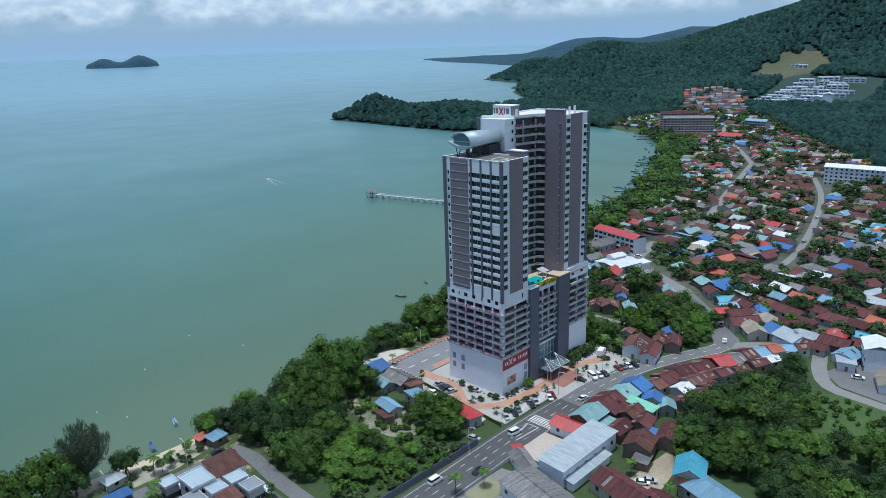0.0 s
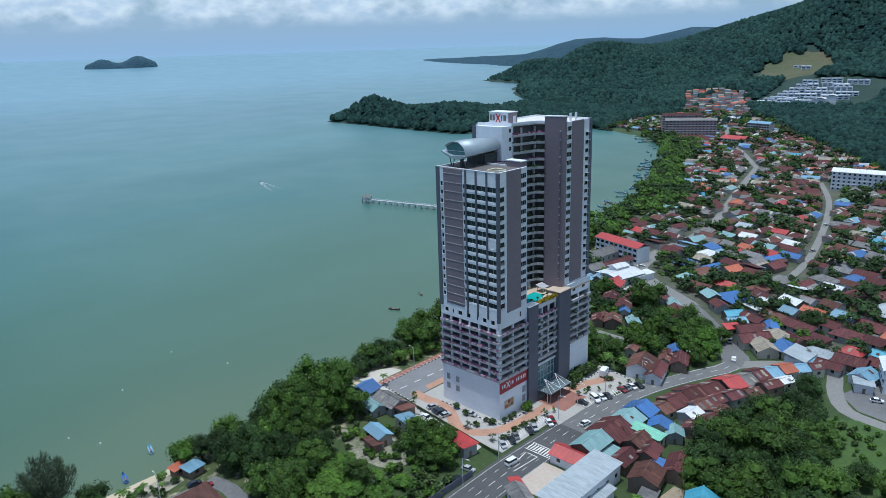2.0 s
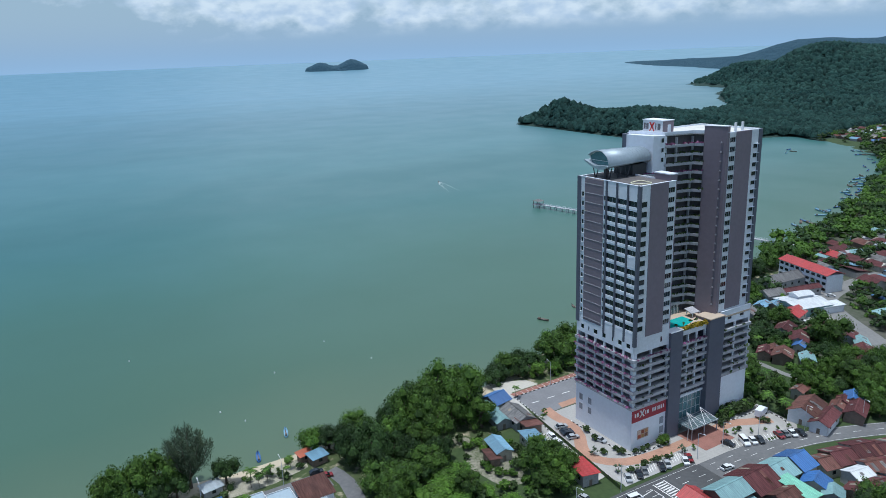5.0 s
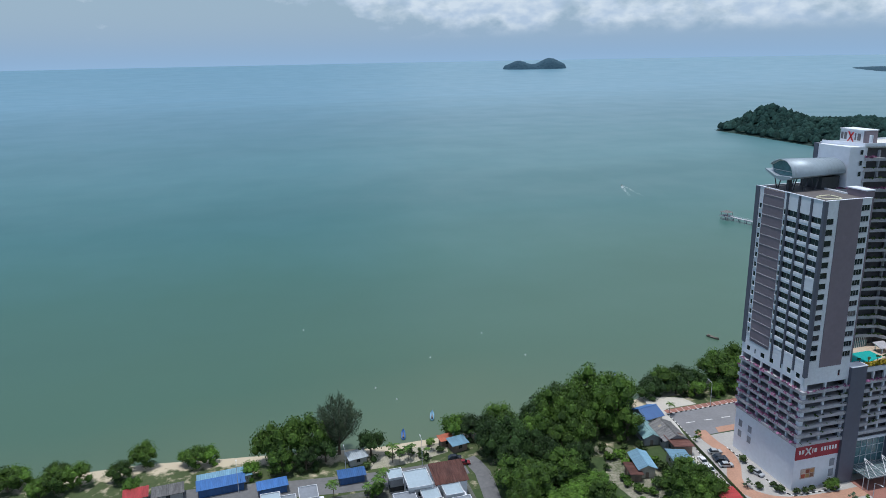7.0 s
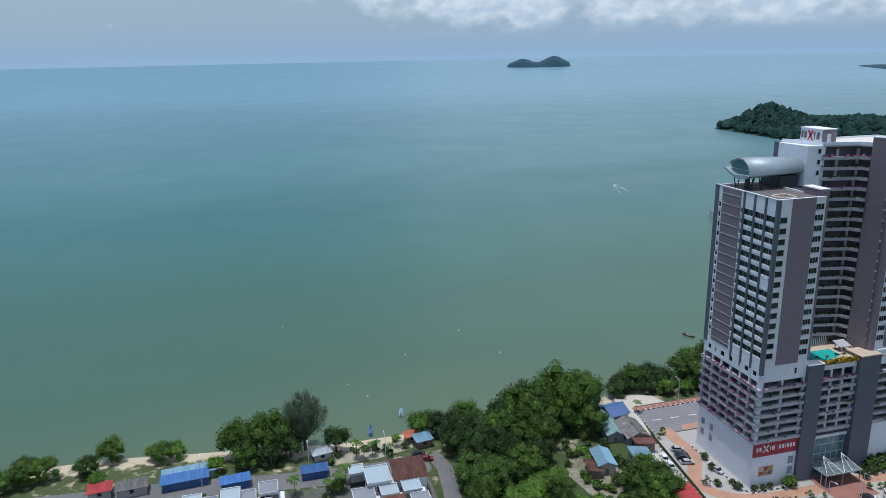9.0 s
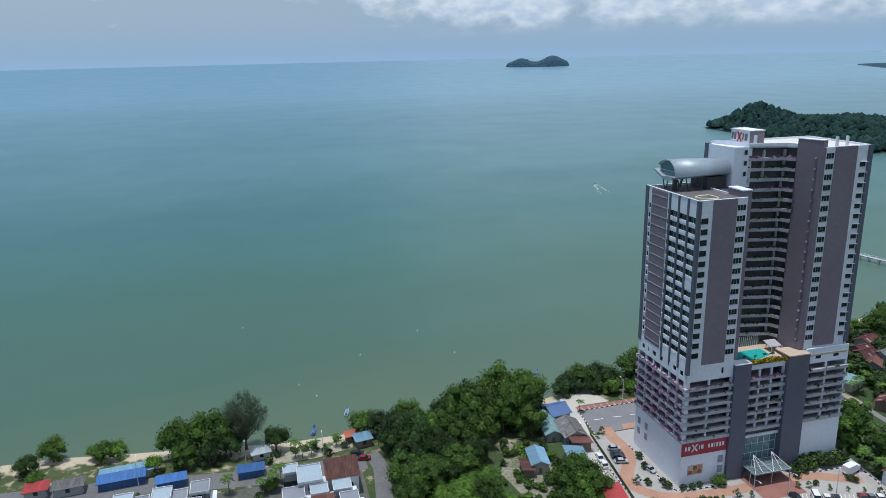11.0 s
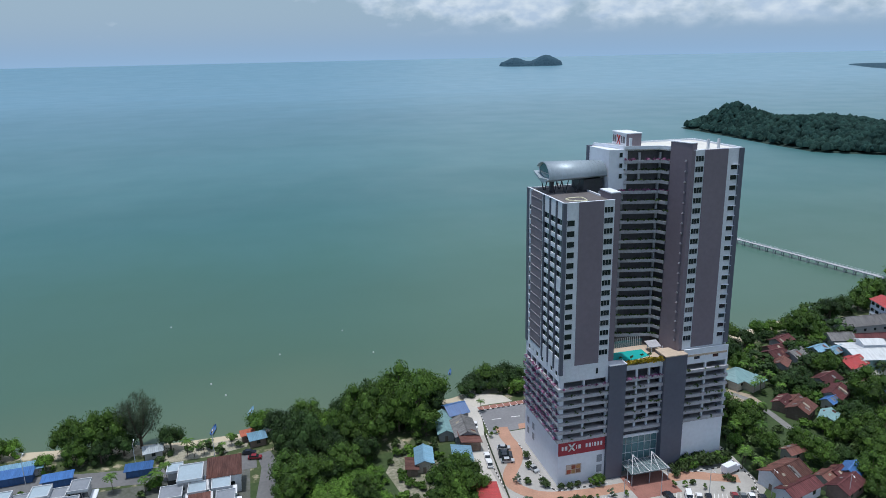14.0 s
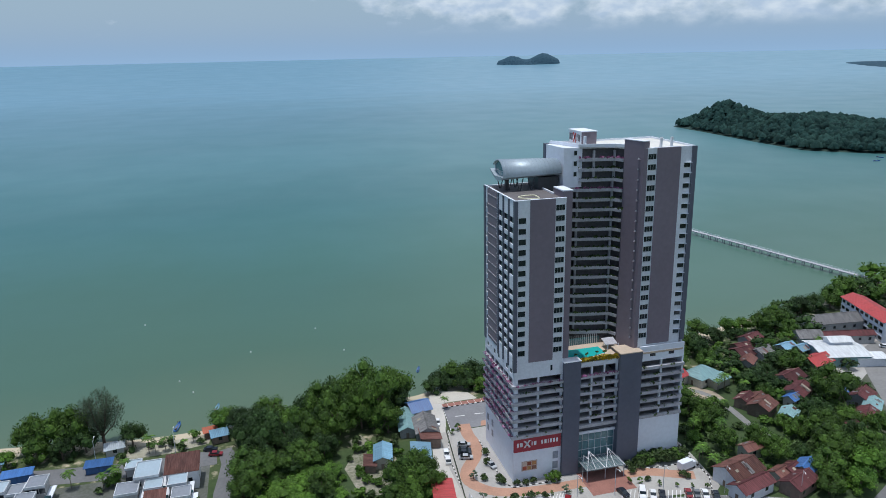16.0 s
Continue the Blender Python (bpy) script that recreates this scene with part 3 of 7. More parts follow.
def low_tower():
    top, base = 86.2, 38.0
    part("core", Shape().box(XB + 0.6, XF - 1.0, Y0 + 0.8, 200.4, 33.0, 85.4), INNERSHADE, hotel)
    part("roof_deck", Shape().box(XB + 0.3, XF - 0.3, Y0 + 0.3, 201.0, 85.4, 85.75), ROOFDARK, hotel, "dark roof terrace deck")
    panel("fin", FRONT, Y0 - 0.25, 186.8, base - 2, top, SLATE, 0.25, 0.9)
    rows = [80.6 - 3 * i for i in range(14)]
    strip(FRONT, 186.8, 190.4, base, top, 187.05, 189.3, rows, half=0.85, material=WHITE2, bars=0)
    panel("wall_panel", FRONT, 190.4, 197.8, base + 0.6, top + 0.1, PURPLE, 0.15, 0.65, "mauve-brown painted wall panel")
    panel("wall", FRONT, 190.4, 197.8, base - 0.5, base + 0.6, WHITE2)
    strip(FRONT, 197.8, 201.0, base, top, 198.0, 200.7, [83.6 - 3 * i for i in range(15)], half=0.82, material=WHITE2, bars=2)
    # seaward side: grooved panel, then three glazed bays between fins
    panel("fin", SIDE, XB - 0.3, -177.2, base - 1, top, SLATE, 0.25, 0.9)
    strip(SIDE, -177.2, -175.4, base, top, -176.9, -175.9, rows, material=WHITE, bars=0)
    panel("wall_panel", SIDE, -175.4, -167.0, base + 0.4, top - 0.4, PURPLE, 0.12, 0.6, "mauve-brown panel with pale floor joints")
    for i in range(16):
        part("joint", fbox(Shape(), SIDE, -175.4, -167.0, base + 1.2 + 3 * i, base + 1.42 + 3 * i, 0.12, 0.2), GROOVE, hotel)
    strip(SIDE, -167.0, -165.8, base, top, -166.8, -166.0, rows, material=WHITE, bars=0)
    for u in (-165.8, -161.3, -156.8):
        panel("fin", SIDE, u, u + 0.6, base - 1.5, top, SLATE, 0.35, 0.9)
    for b, (u0, u1) in enumerate(((-165.2, -161.3), (-160.7, -156.8), (-156.2, -152.0))):
        panel("wall", SIDE, u0, u1, 81.5, top, WHITE)
        for i, z in enumerate(rows):
            if b == 2 and i == 6:
                panel("wall", SIDE, u0, u1, z - 0.8, z + 0.9, WHITE)
            else:
                w = part("window", fbox(Shape(), SIDE, u0 + 1.9, u0 + 1.98, z - 0.8, z + 0.9, -0.3, -0.16), FRAMED, hotel)
                part("pane", fbox(Shape(), SIDE, u0, u1, z - 0.8, z + 0.9, -0.26, -0.2), GLASS, w)
            sp = panel("spandrel", SIDE, u0, u1, z - 2.1, z - 0.8, WHITE)
            part("joint", fbox(Shape(), SIDE, u0, u1, z - 1.5, z - 1.42, 0, 0.05), WHITE2, sp)
        panel("wall", SIDE, u0, u1, base - 1.0, rows[-1] - 2.1, WHITE)
    # back, inner side and parapets
    part("wall", Shape().box(XB + 0.01, XB + 0.5, Y0 + 0.52, 200.48, base, top), WHITE2, hotel)
    part("wall", Shape().box(XB, -160.2, 200.5, 201, 37, top), WHITE2, hotel)
    part("stair_block", Shape().box(-160.6, -154.1, 200.9, 203.8, 36.6, 87.6), PURPLE, hotel, "mauve-brown stair shaft")
    part("coping", Shape().box(-160.7, -154.0, 200.8, 203.9, 87.6, 87.9), WHITE, hotel)
    for bx in ((XF - 0.5, XF + 0.12, Y0 - 0.1, 201), (XB, XF, Y0 - 0.1, Y0 + 0.4)):
        part("coping", Shape().box(*bx, top, top + 0.15), WHITE, hotel)


def roof_lounge():
    """The metal-skinned lounge that lies like a barrel on the terrace."""
    y0, y1 = 188.0, 206.2
    roof = [(-176.4, 93.0), (-175.2, 93.9), (-173.4, 94.6), (-171.4, 94.8), (-169.6, 94.3), (-168.2, 93.2), (-167.4, 91.6), (-167.2, 90.0)]
    roof = [tuple(q) for q in smooth_line(roof, 0.3)]
    inner = [(x + 0.0, z - 0.35) for x, z in roof]
    s = Shape()
    prof = roof + inner[::-1]
    taper = lambda z, y: 92.2 + (z - 92.2) * (1 - 0.24 * (y - y0) / (y1 - y0))
    s.loft([[(x, y, taper(z, y)) for x, z in prof] for y in (y0, y1)])
    part("curved_roof", s, STEEL, hotel, "curved silver metal roof", smooth=True)
    for k in range(15):
        y = y0 + 0.7 + k * 1.15
        part("roof_seam", Shape().loft([[(x, yy, taper(z, y) + 0.01) for x, z in roof] + [(x, yy, taper(z, y) + 0.05) for x, z in roof[::-1]] for yy in (y, y + 0.05)]), STEEL, hotel)
    belly = [(-167.2, 90.0), (-168.4, 89.2), (-170.6, 88.8), (-173.2, 89.2), (-175.6, 90.0), (-177.8, 91.1), (-177.5, 91.4), (-173.0, 89.9), (-167.4, 90.3)]
    s = Shape().loft([[(x, y, taper(z, y)) for x, z in belly] for y in (y0 - 0.6, y1)])
    part("belly", s, STEEL, hotel, "silver metal belly")
    glass = [(-167.6, 90.3), (-170.4, 89.3), (-175.4, 90.5), (-176.2, 92.7), (-173.4, 94.2), (-171.4, 94.4), (-169.6, 93.9), (-168.2, 92.8)]
    part("end_glazing", Shape().loft([[(x, y, z) for x, z in glass] for y in (y0 + 0.7, y0 + 0.8)]), LOBBY, hotel, "pale blue-green glazed end wall")
    part("end_glazing", Shape().loft([[(x, y, taper(z, y)) for x, z in glass] for y in (y1 - 1.4, y1 - 1.3)]), GLASS, hotel)
    rim = Shape()
    for (xa, za), (xb, zb) in zip(glass, glass[1:] + glass[:1]):
        rim.tube((xa, y0 + 0.6, za), (xb, y0 + 0.6, zb), 0.14, n=5)
    part("end_rim", rim, FRAME, hotel, "pale frame round the glazed end")
    part("end_mullion", Shape().box(-175.6, -168.0, y0 + 0.55, y0 + 0.65, 91.4, 91.55), FRAME, hotel)
    part("lower_room", Shape().box(-176.6, -168.4, 199.4, 205.5, 84.9, 89.3), DARKM, hotel, "dark glazed room under the lounge")
    part("post", Shape().box(-171.2, -170.2, 189.8, 190.8, 84.9, 89.4), DARKM, hotel)
    for x, y in ((-174.5, 189.6), (-169.4, 190.4), (-168.6, 193.6), (-168.6, 197.2), (-174.5, 194.4)):
        for dx in (-0.9, 0.9):
            part("strut", Shape().tube((x, y, 84.9), (x + dx * 0.4, y + dx, 89.4), 0.16), DARKM, hotel)
    KX, KY = -158.2, 192.8
    ring = Shape()
    pts = []
    for k in range(36):
        a = 2 * math.pi * k / 36
        pts.append(Vector((KX + 2.7 * math.cos(a) + 0.5 * math.cos(2 * a), KY + 2.6 * math.sin(a) + 0.6 * math.cos(2 * a), 85.85)))
    for k in range(36):
        ring.tube(pts[k], pts[(k + 1) % 36], 0.22, n=5)
    part("planter_ring", ring, mat("painted_ring", (0.66, 0.64, 0.46), 0.7), hotel, "pale kidney-shaped planter rim")


FACADE = [(-172.0, 203.8), (-165.8, 211.0), (-163.4, 221.2), (-160.6, 222.6)]


def offset_line(pts, d):
    out = []
    for i, p in enumerate(pts):
        a, b = Vector(pts[max(i - 1, 0)]), Vector(pts[min(i + 1, len(pts) - 1)])
        t = (b - a).normalized()
        out.append((p[0] + t.y * d, p[1] - t.x * d))
    return out


def tuft(s, p, r, n=4):
    for _ in range(n):
        c = Vector(p) + Vector((random.uniform(-r, r), random.uniform(-r, r), random.uniform(0, r)))
        a = Vector((random.uniform(-1, 1), random.uniform(-1, 1), random.uniform(-1, 1))).normalized() * r * 0.6
        b = a.orthogonal().normalized() * r * 0.6
        s.quad(c - a - b, c + a - b, c + a + b, c - a + b)


def balcony_wing():
    top = 98.2
    front = FACADE[1:]
    back = offset_line(FACADE, -2.0)
    # Wall colour darkened to hold the shadow of the balcony recess.
    part("core", Shape().prism([(-178, 206.4), *back[1:], (-160, 241.0), (-178, 241.0)], 36.6, 97.4), mat("balcony_shade_wall", (0.12, 0.115, 0.12), 0.8, vary=0.3), hotel, "inner balcony wall coloured dark for its shade")
    lens = [0]
    for k in range(19):
        z = 95.2 - 3.0 * k
        line = FACADE[1:] if k < 3 else [(-169.0, 203.8), *FACADE[1:]]
        inn, out = offset_line(line, -2.2), offset_line(line, 0.25)
        part("balcony_slab", Shape().prism([*out, *inn[::-1]], z - 1.5, z - 1.3), CONCRETE, hotel)
        a, b = offset_line(line, 0.0), offset_line(line, 0.4)
        part("balustrade", Shape().prism([*b, *a[::-1]], z - 1.5, z - 0.55), CONCRETE, hotel, "grey planter balustrade")
        s = Shape()
        for i in range(len(line) - 1):
            p, q = Vector(a[i]), Vector(a[i + 1])
            n = int((q - p).length / 0.5)
            for j in range(n):
                if random.random() < 0.75:
                    c = p.lerp(q, (j + random.random()) / max(1, n))
                    tuft(s, (c.x + 0.25, c.y, z - 0.55), random.uniform(0.2, 0.5), 3)
        tagged(part("planting", s, FLOWER if k in (0, 3) else LEAF4, hotel), kind="stuff")
        # columns and window fronts of this storey
        p, q = Vector(line[0]), Vector(line[-2])
        for t in ((0.0, 0.42, 1.0) if k < 3 else (0.02, 0.42, 0.98)):
            c = p.lerp(q, t)
            c += Vector((-0.7, 0.2))
            part("column", Shape().box(c.x - 0.3, c.x + 0.3, c.y - 0.3, c.y + 0.3, z - 1.3, z + 1.5), CONCRETE, hotel)
    # white block with the roof sign
    part("wall", Shape().prism([(-178.2, 205.4), (-166.9, 206.6), (-166.0, 210.8), (-166.4, 212.2), (-178.2, 212.2)], 86.0, 97.7), WHITE, hotel, "plain white rendered block")
    part("wall", Shape().box(-178.4, -172.0, 201.0, 206.5, 37, 88), WHITE2, hotel)
    panel("fin", ("y", 205.4), -179.2, -177.6, 84.0, 97.9, SLATE, 0.2, 1.2)
    for z in (96.2, 93.1, 90.0):
        window(("x", -165.9), 209.4, 210.4, z - 0.7, z + 0.7, 0)
    # roof
    outline = [(-178.2, 207.0), (-166.2, 210.9), (-163.4, 221.2), (-160.6, 222.6), (-153.9, 225.2), (-153.9, 241.6), (-178.2, 241.6)]
    part("roof", Shape().prism(outline, 97.4, 97.8), ROOFCREAM, hotel, "pale sunlit flat roof")
    for a, b in zip(outline, outline[1:] + outline[:1]):
        a, b = Vector(a), Vector(b)
        t = (b - a).normalized()
        o = Vector((-t.y, t.x)) * 0.35
        part("parapet", Shape().prism([tuple(a), tuple(b), tuple(b + o), tuple(a + o)], 97.4, 98.7 if a.y < 222 else 98.3), WHITE, hotel)
    part("sign_block", Shape().box(-178.0, -169.4, 213.2, 218.0, 97.8, 101.8), WHITE, hotel, "white roof sign block")
    part("sign_block_side", Shape().box(-169.4, -169.2, 213.2, 218.0, 97.8, 101.7), PURPLE, hotel)
    part("coping", Shape().box(-178.2, -169.0, 213.0, 218.2, 101.8, 102.0), WHITE, hotel)
    face = ("y", 213.2)
    for u0, u1 in ((-177.6, -176.8), (-176.4, -175.5), (-172.5, -172.1), (-171.5, -170.4)):
        part("sign_bar", fbox(Shape(), face, u0, u1, 98.9, 100.9, 0.0, 0.12), LETTERG, hotel)
    for sgn in (1, -1):
        s = Shape()
        c = -173.9
        s.quad(*[(c + sgn * u, 213.05, z) for u, z in ((-1.25, 98.3), (-0.75, 98.3), (1.25, 101.2), (0.55, 101.2))])
        part("sign_stroke", s, SIGNRED, hotel, "red diagonal stroke")
    part("mast", Shape().box(-166.8, -166.0, 212.6, 213.2, 97.8, 100.9), WHITE, hotel)
    for y in (231.2, 234.6):
        part("mast", Shape().box(-156.2, -155.6, y, y + 0.6, 97.8, 100.8), WHITE2, hotel)


def right_wing():
    top = 98.2
    part("core", Shape().box(-177.8, -155.0, 226.0, 241.2, 37.0, 97.4), INNERSHADE, hotel)
    part("shaft_wall", Shape().prism([(-160.6, 222.6), (-153.7, 225.0), (-154.2, 226.9), (-161.2, 224.6)], 36.6, 100.1), PURPLE, hotel, "tall mauve-brown shaft wall")
    part("coping", Shape().prism([(-160.7, 222.5), (-153.6, 224.9), (-154.1, 227.0), (-161.3, 224.7)], 100.1, 100.3), WHITE2, hotel)
    panel("wall_panel", WING, 225.0, 226.2, 38.5, top, PURPLE, -0.1)
    rows = [95.8 - 3 * i for i in range(19)]
    strip(WING, 226.2, 229.1, 38.0, top, 226.35, 228.95, rows, half=0.82, material=WHITE2, bars=2)
    panel("wall_panel", WING, 229.1, 236.6, 38.8, top, PURPLE, 0.15, 0.65, "mauve-brown painted wall panel")
    panel("wall", WING, 229.1, 236.6, 37.5, 38.8, WHITE2)
    strip(WING, 236.6, 240.2, 38.0, top, 237.9, 240.0, rows[1:], half=0.7, material=WHITE2, bars=0)
    for z in rows[1:]:
        part("sunshade", Shape().prism([(-153.6, 237.7), (-152.9, 240.15), (-153.6, 240.15)], z + 0.72, z + 0.85), WHITE, hotel)
    panel("fin", WING, 240.2, 241.7, 39.0, top, SLATE, 0.35, 1.2)
    for z in rows:
        part("ledge", Shape().box(-155.5, -154.7, 223.9, 224.7, z - 0.9, z - 0.8), PURPLE, hotel)
        part("outdoor_unit", Shape().box(-155.3, -154.9, 224.05, 224.4, z - 0.8, z - 0.4), CONCRETE, hotel)
    part("wall", Shape().box(XB, -154.0, 241.2, 241.7, 37.0, top), WHITE2, hotel)
    part("wall", Shape().box(XB, XB + 0.5, 206.6, 241.7, 37.0, top), WHITE2, hotel)


LEDGES = [31.9 - 2.72 * k for k in range(7)]


def car_decks(face, u0, u1, tops, every, flowers, depth=8.0, z_top=33.6, inset=0.0, past=0.0):
    """Open parking storeys: projecting planter ledges, columns, plants trailing over the edge."""
    n = max(1, round((u1 - u0) / every))
    for k, z in enumerate(tops):
        part("deck_ledge", fbox(Shape(), face, u0 + (0.3 if inset else 0), u1 + past, z - 0.95, z, -0.3, 0.75), CONCRETE, hotel, "stained concrete planter ledge")
        part("deck_floor", fbox(Shape(), face, u0 + inset, u1, z - 1.2, z - 0.96, -depth, 0.2), CONCRETE, hotel)
        s = Shape()
        m = int((u1 - u0) / 0.45)
        for j in range(m):
            if random.random() < (0.72 if k in flowers else 0.2):
                u = u0 + (u1 - u0) * (j + random.random()) / m
                c = (face[1] + 0.55, u, z - 0.2) if face[0] == "x" else (u, face[1] - 0.55, z - 0.2)
                tuft(s, c, random.uniform(0.25, 0.55), 3)
        tagged(part("planting", s, FLOWER if k in flowers else LEAF4, hotel), kind="stuff")
    for i in range(n if past else n + 1):
        u = u0 + (u1 - u0 - 0.6) * i / n
        part("column", fbox(Shape(), face, u, u + 0.6, tops[-1], z_top, -0.6, 0.0), WHITE2, hotel)


def podium():
    part("core", Shape().box(XB + 7, XF - 7, Y0 + 7, Y1 - 1, 0.0, 36.0), INNERSHADE, hotel)
    part("core", Shape().box(XB + 1.4, XF - 1.6, Y0 + 1.4, Y1 - 1.4, 0.0, 14.2), INNERSHADE, hotel)
    part("podium_roof", Shape().box(XB + 0.5, XF - 0.5, Y0 + 0.5, Y1 - 0.5, 36.0, 36.6), POOLDECK, hotel)
    # seaward side
    panel("wall", SIDE, XB, XF - 0.5, 0.0, 14.5, WHITE, 0.0, 0.5, "white rendered base wall")
    car_decks(SIDE, XB, XF, LEDGES, 4.4, (0, 1, 2, 3, 4, 5, 6), past=0.75)
    s = Shape()
    fbox(s, SIDE, XB, XF - 0.5, 36.4, 38.2, -0.5, 0.02)
    fbox(s, SIDE, XB, XF - 0.5, 33.6, 34.9, -0.5, 0.02)
    us = [XB, -176.4, -174.9, -172.9, -172.3, -170.2, -168.4, -166.2, -164.6, -161.8, -161.2, -159.0, -157.4, -155.4, -153.8, XF - 0.5]
    for i in range(0, len(us), 2):
        fbox(s, SIDE, us[i], us[i + 1], 34.9, 36.4, -0.5, 0.02)
    part("wall", s, WHITE, hotel, "white band with small windows")
    for i in range(1, len(us) - 1, 2):
        window(SIDE, us[i], us[i + 1], 34.9, 36.4, 0)
    for x, z in ((-176.6, 8.6), (-172.2, 8.6), (-172.2, 5.0), (-176.6, 5.0)):
        part("wall_grille", fbox(Shape(), SIDE, x, x + 1.6, z, z + 2.2, 0.0, 0.08), mat("grey_grille", (0.28, 0.3, 0.34), 0.6), hotel)
    part("corner_column", Shape().box(XF - 1.3, XF - 0.02, Y0 + 0.02, Y0 + 1.3, 14.5, 33.6), WHITE2, hotel)
    # front, seaward wing
    panel("wall", FRONT, Y0, 201.2, 0.0, 14.6, WHITE, 0.0, 0.5, "white rendered base wall")
    car_decks(FRONT, Y0, 201.2, LEDGES, 7.4, (0,), inset=8.02)
    panel("wall", FRONT, Y0, 201.2, 33.6, 38.2, WHITE2, 0.02)
    window(("x", XF + 0.2), 197.2, 197.9, 35.2, 37.0, 0)
    b = panel("sign_board", FRONT, Y0, 201.0, 10.1, 14.9, RED, 0.3, 0.3, "dark red sign board with white marks")
    y = 187.0
    for w in (0.55, 0.8, 0.0, 0.3, 0.8, -0.7, 0.6, 0.7, 0.25, 0.6, 0.55, 0.6):
        if w > 0:
            part("sign_bar", Shape().box(XF + 0.3, XF + 0.36, y, y + w, 11.8, 13.1), LETTER, b)
        elif w == 0:
            for sgn in (1, -1):
                c = y + 1.0
                part("sign_stroke", Shape().quad(*[(XF + 0.37, c + sgn * u, z) for u, z in ((-1.2, 11.3), (-0.6, 11.3), (1.2, 13.7), (0.5, 13.7))]), LETTER, b)
            w = 2.0
        y += abs(w) + 0.42
    for y, z in ((198.6, 6.0), (198.6, 2.6)):
        part("wall_grille", fbox(Shape(), FRONT, y, y + 1.7, z, z + 2.4, 0.0, 0.08), mat("grey_grille", (0.30, 0.33, 0.38), 0.6), hotel)
    p = panel("poster", FRONT, 188.6, 193.6, 3.4, 6.6, mat("poster_frame", (0.5, 0.42, 0.38), 0.6), 0.1, 0.1, "small advertising panel")
    for i, c in enumerate(((0.45, 0.10, 0.05), (0.5, 0.3, 0.12), (0.25, 0.12, 0.08), (0.6, 0.5, 0.42), (0.3, 0.08, 0.04), (0.5, 0.25, 0.1))):
        u, z = 188.9 + (i % 3) * 1.5, 3.7 + (i // 3) * 1.4
        part("picture", Shape().box(XF + 0.1, XF + 0.14, u, u + 1.3, z, z + 1.2), mat("print", c, 0.5, vary=0.4, size=0.4), p)
    # piers and the middle bay with the glazed lobby
    part("pier", Shape().box(-154.0, -151.0, 201.2, 206.6, 0.0, 37.3), SLATE, hotel, "slate-coloured pier")
    part("pier", Shape().box(-157.0, -151.0, 219.4, 226.6, 0.0, 37.6), SLATE, hotel, "slate-coloured pier")
    part("coping", Shape().box(-157.1, -150.9, 219.3, 226.7, 37.6, 37.9), POOLDECK, hotel)
    part("coping", Shape().box(-154.1, -150.9, 201.1, 206.7, 37.3, 37.5), WHITE2, hotel)
    mid = ("x", -152.6)
    car_decks(mid, 206.6, 219.4, LEDGES, 4.3, (0,), z_top=34.4)
    panel("beam", mid, 206.6, 219.4, 34.4, 36.6, WHITE2, 0.1)
    panel("beam", mid, 206.6, 219.4, 12.2, 13.0, WHITE2, 0.1)
    s = Shape()
    for j in range(260):
        tuft(s, (random.uniform(-153.2, -151.9), random.uniform(206.8, 219.2), 36.7 + random.uniform(-0.4, 0.5)), random.uniform(0.25, 0.45), 3)
    tagged(part("planting", s, YELLOW, hotel, "yellow and orange flowering planter"), kind="stuff")
    g = panel("lobby_glazing", ("x", -153.4), 206.6, 219.4, 0.4, 12.2, LOBBY, 0.0, 0.1, "tall green-tinted lobby glazing")
    for k in range(7):
        u = 206.7 + k * 2.1
        part("mullion", Shape().box(-153.4, -153.2, u, u + 0.1, 0.4, 12.2), FRAME, g)
    for z in (3.4, 6.4, 9.4):
        part("mullion", Shape().box(-153.4, -153.22, 206.6, 219.4, z, z + 0.1), FRAME, g)
    # entrance canopy
    can = part("canopy", Shape().prism([(-153.0, 206.8), (-145.4, 206.8), (-145.4, 219.6), (-153.0, 219.6)], 3.9, 4.02), mat("canopy_glass", (0.16, 0.22, 0.23), 0.15), hotel, "flat glazed entrance canopy")
    for k in range(12):
        u = 206.9 + k * 1.15
        part("canopy_rib", Shape().box(-153.0, -145.3, u - 0.05, u + 0.05, 4.02, 4.18), FRAMED, can)
    for x in (-145.5, -149.0, -152.6):
        part("canopy_beam", Shape().box(x - 0.07, x + 0.07, 206.8, 219.6, 4.18, 4.3), FRAMED, can)
    for y0, y1, y2 in ((207.2, 209.8, 212.9), (213.3, 216.2, 219.3)):
        for yy in (y0, y2):
            part("canopy_tie", Shape().tube((-145.6, yy, 4.2), (-150.6, y1, 7.4), 0.09), LETTER, can)
        part("canopy_tie", Shape().tube((-145.6, y1, 4.2), (-150.6, y1, 7.4), 0.09), LETTER, can)
    for y in (207.2, 213.1, 219.3):
        part("canopy_post", Shape().tube((-145.8, y, 0.0), (-145.8, y, 3.9), 0.15), FRAMED, can)
    # front, inland wing
    far = ("x", -152.6)
    panel("wall", far, 226.6, Y1, 0.0, 14.6, WHITE, 0.0, 0.5, "white rendered base wall")
    car_decks(far, 226.6, Y1, LEDGES, 7.4, ())
    s = Shape()
    fbox(s, far, 226.6, Y1, 33.6, 34.9, -0.5, 0.0)
    fbox(s, far, 226.6, Y1, 36.3, 38.4, -0.5, 0.0)
    for a, b2 in ((226.6, 230.0), (232.0, 236.4), (238.4, Y1)):
        fbox(s, far, a, b2, 34.9, 36.3, -0.5, 0.0)
    part("wall", s, WHITE, hotel)
    window(far, 230.0, 232.0, 34.9, 36.3, 0)
    window(far, 236.4, 238.4, 34.9, 36.3, 0)
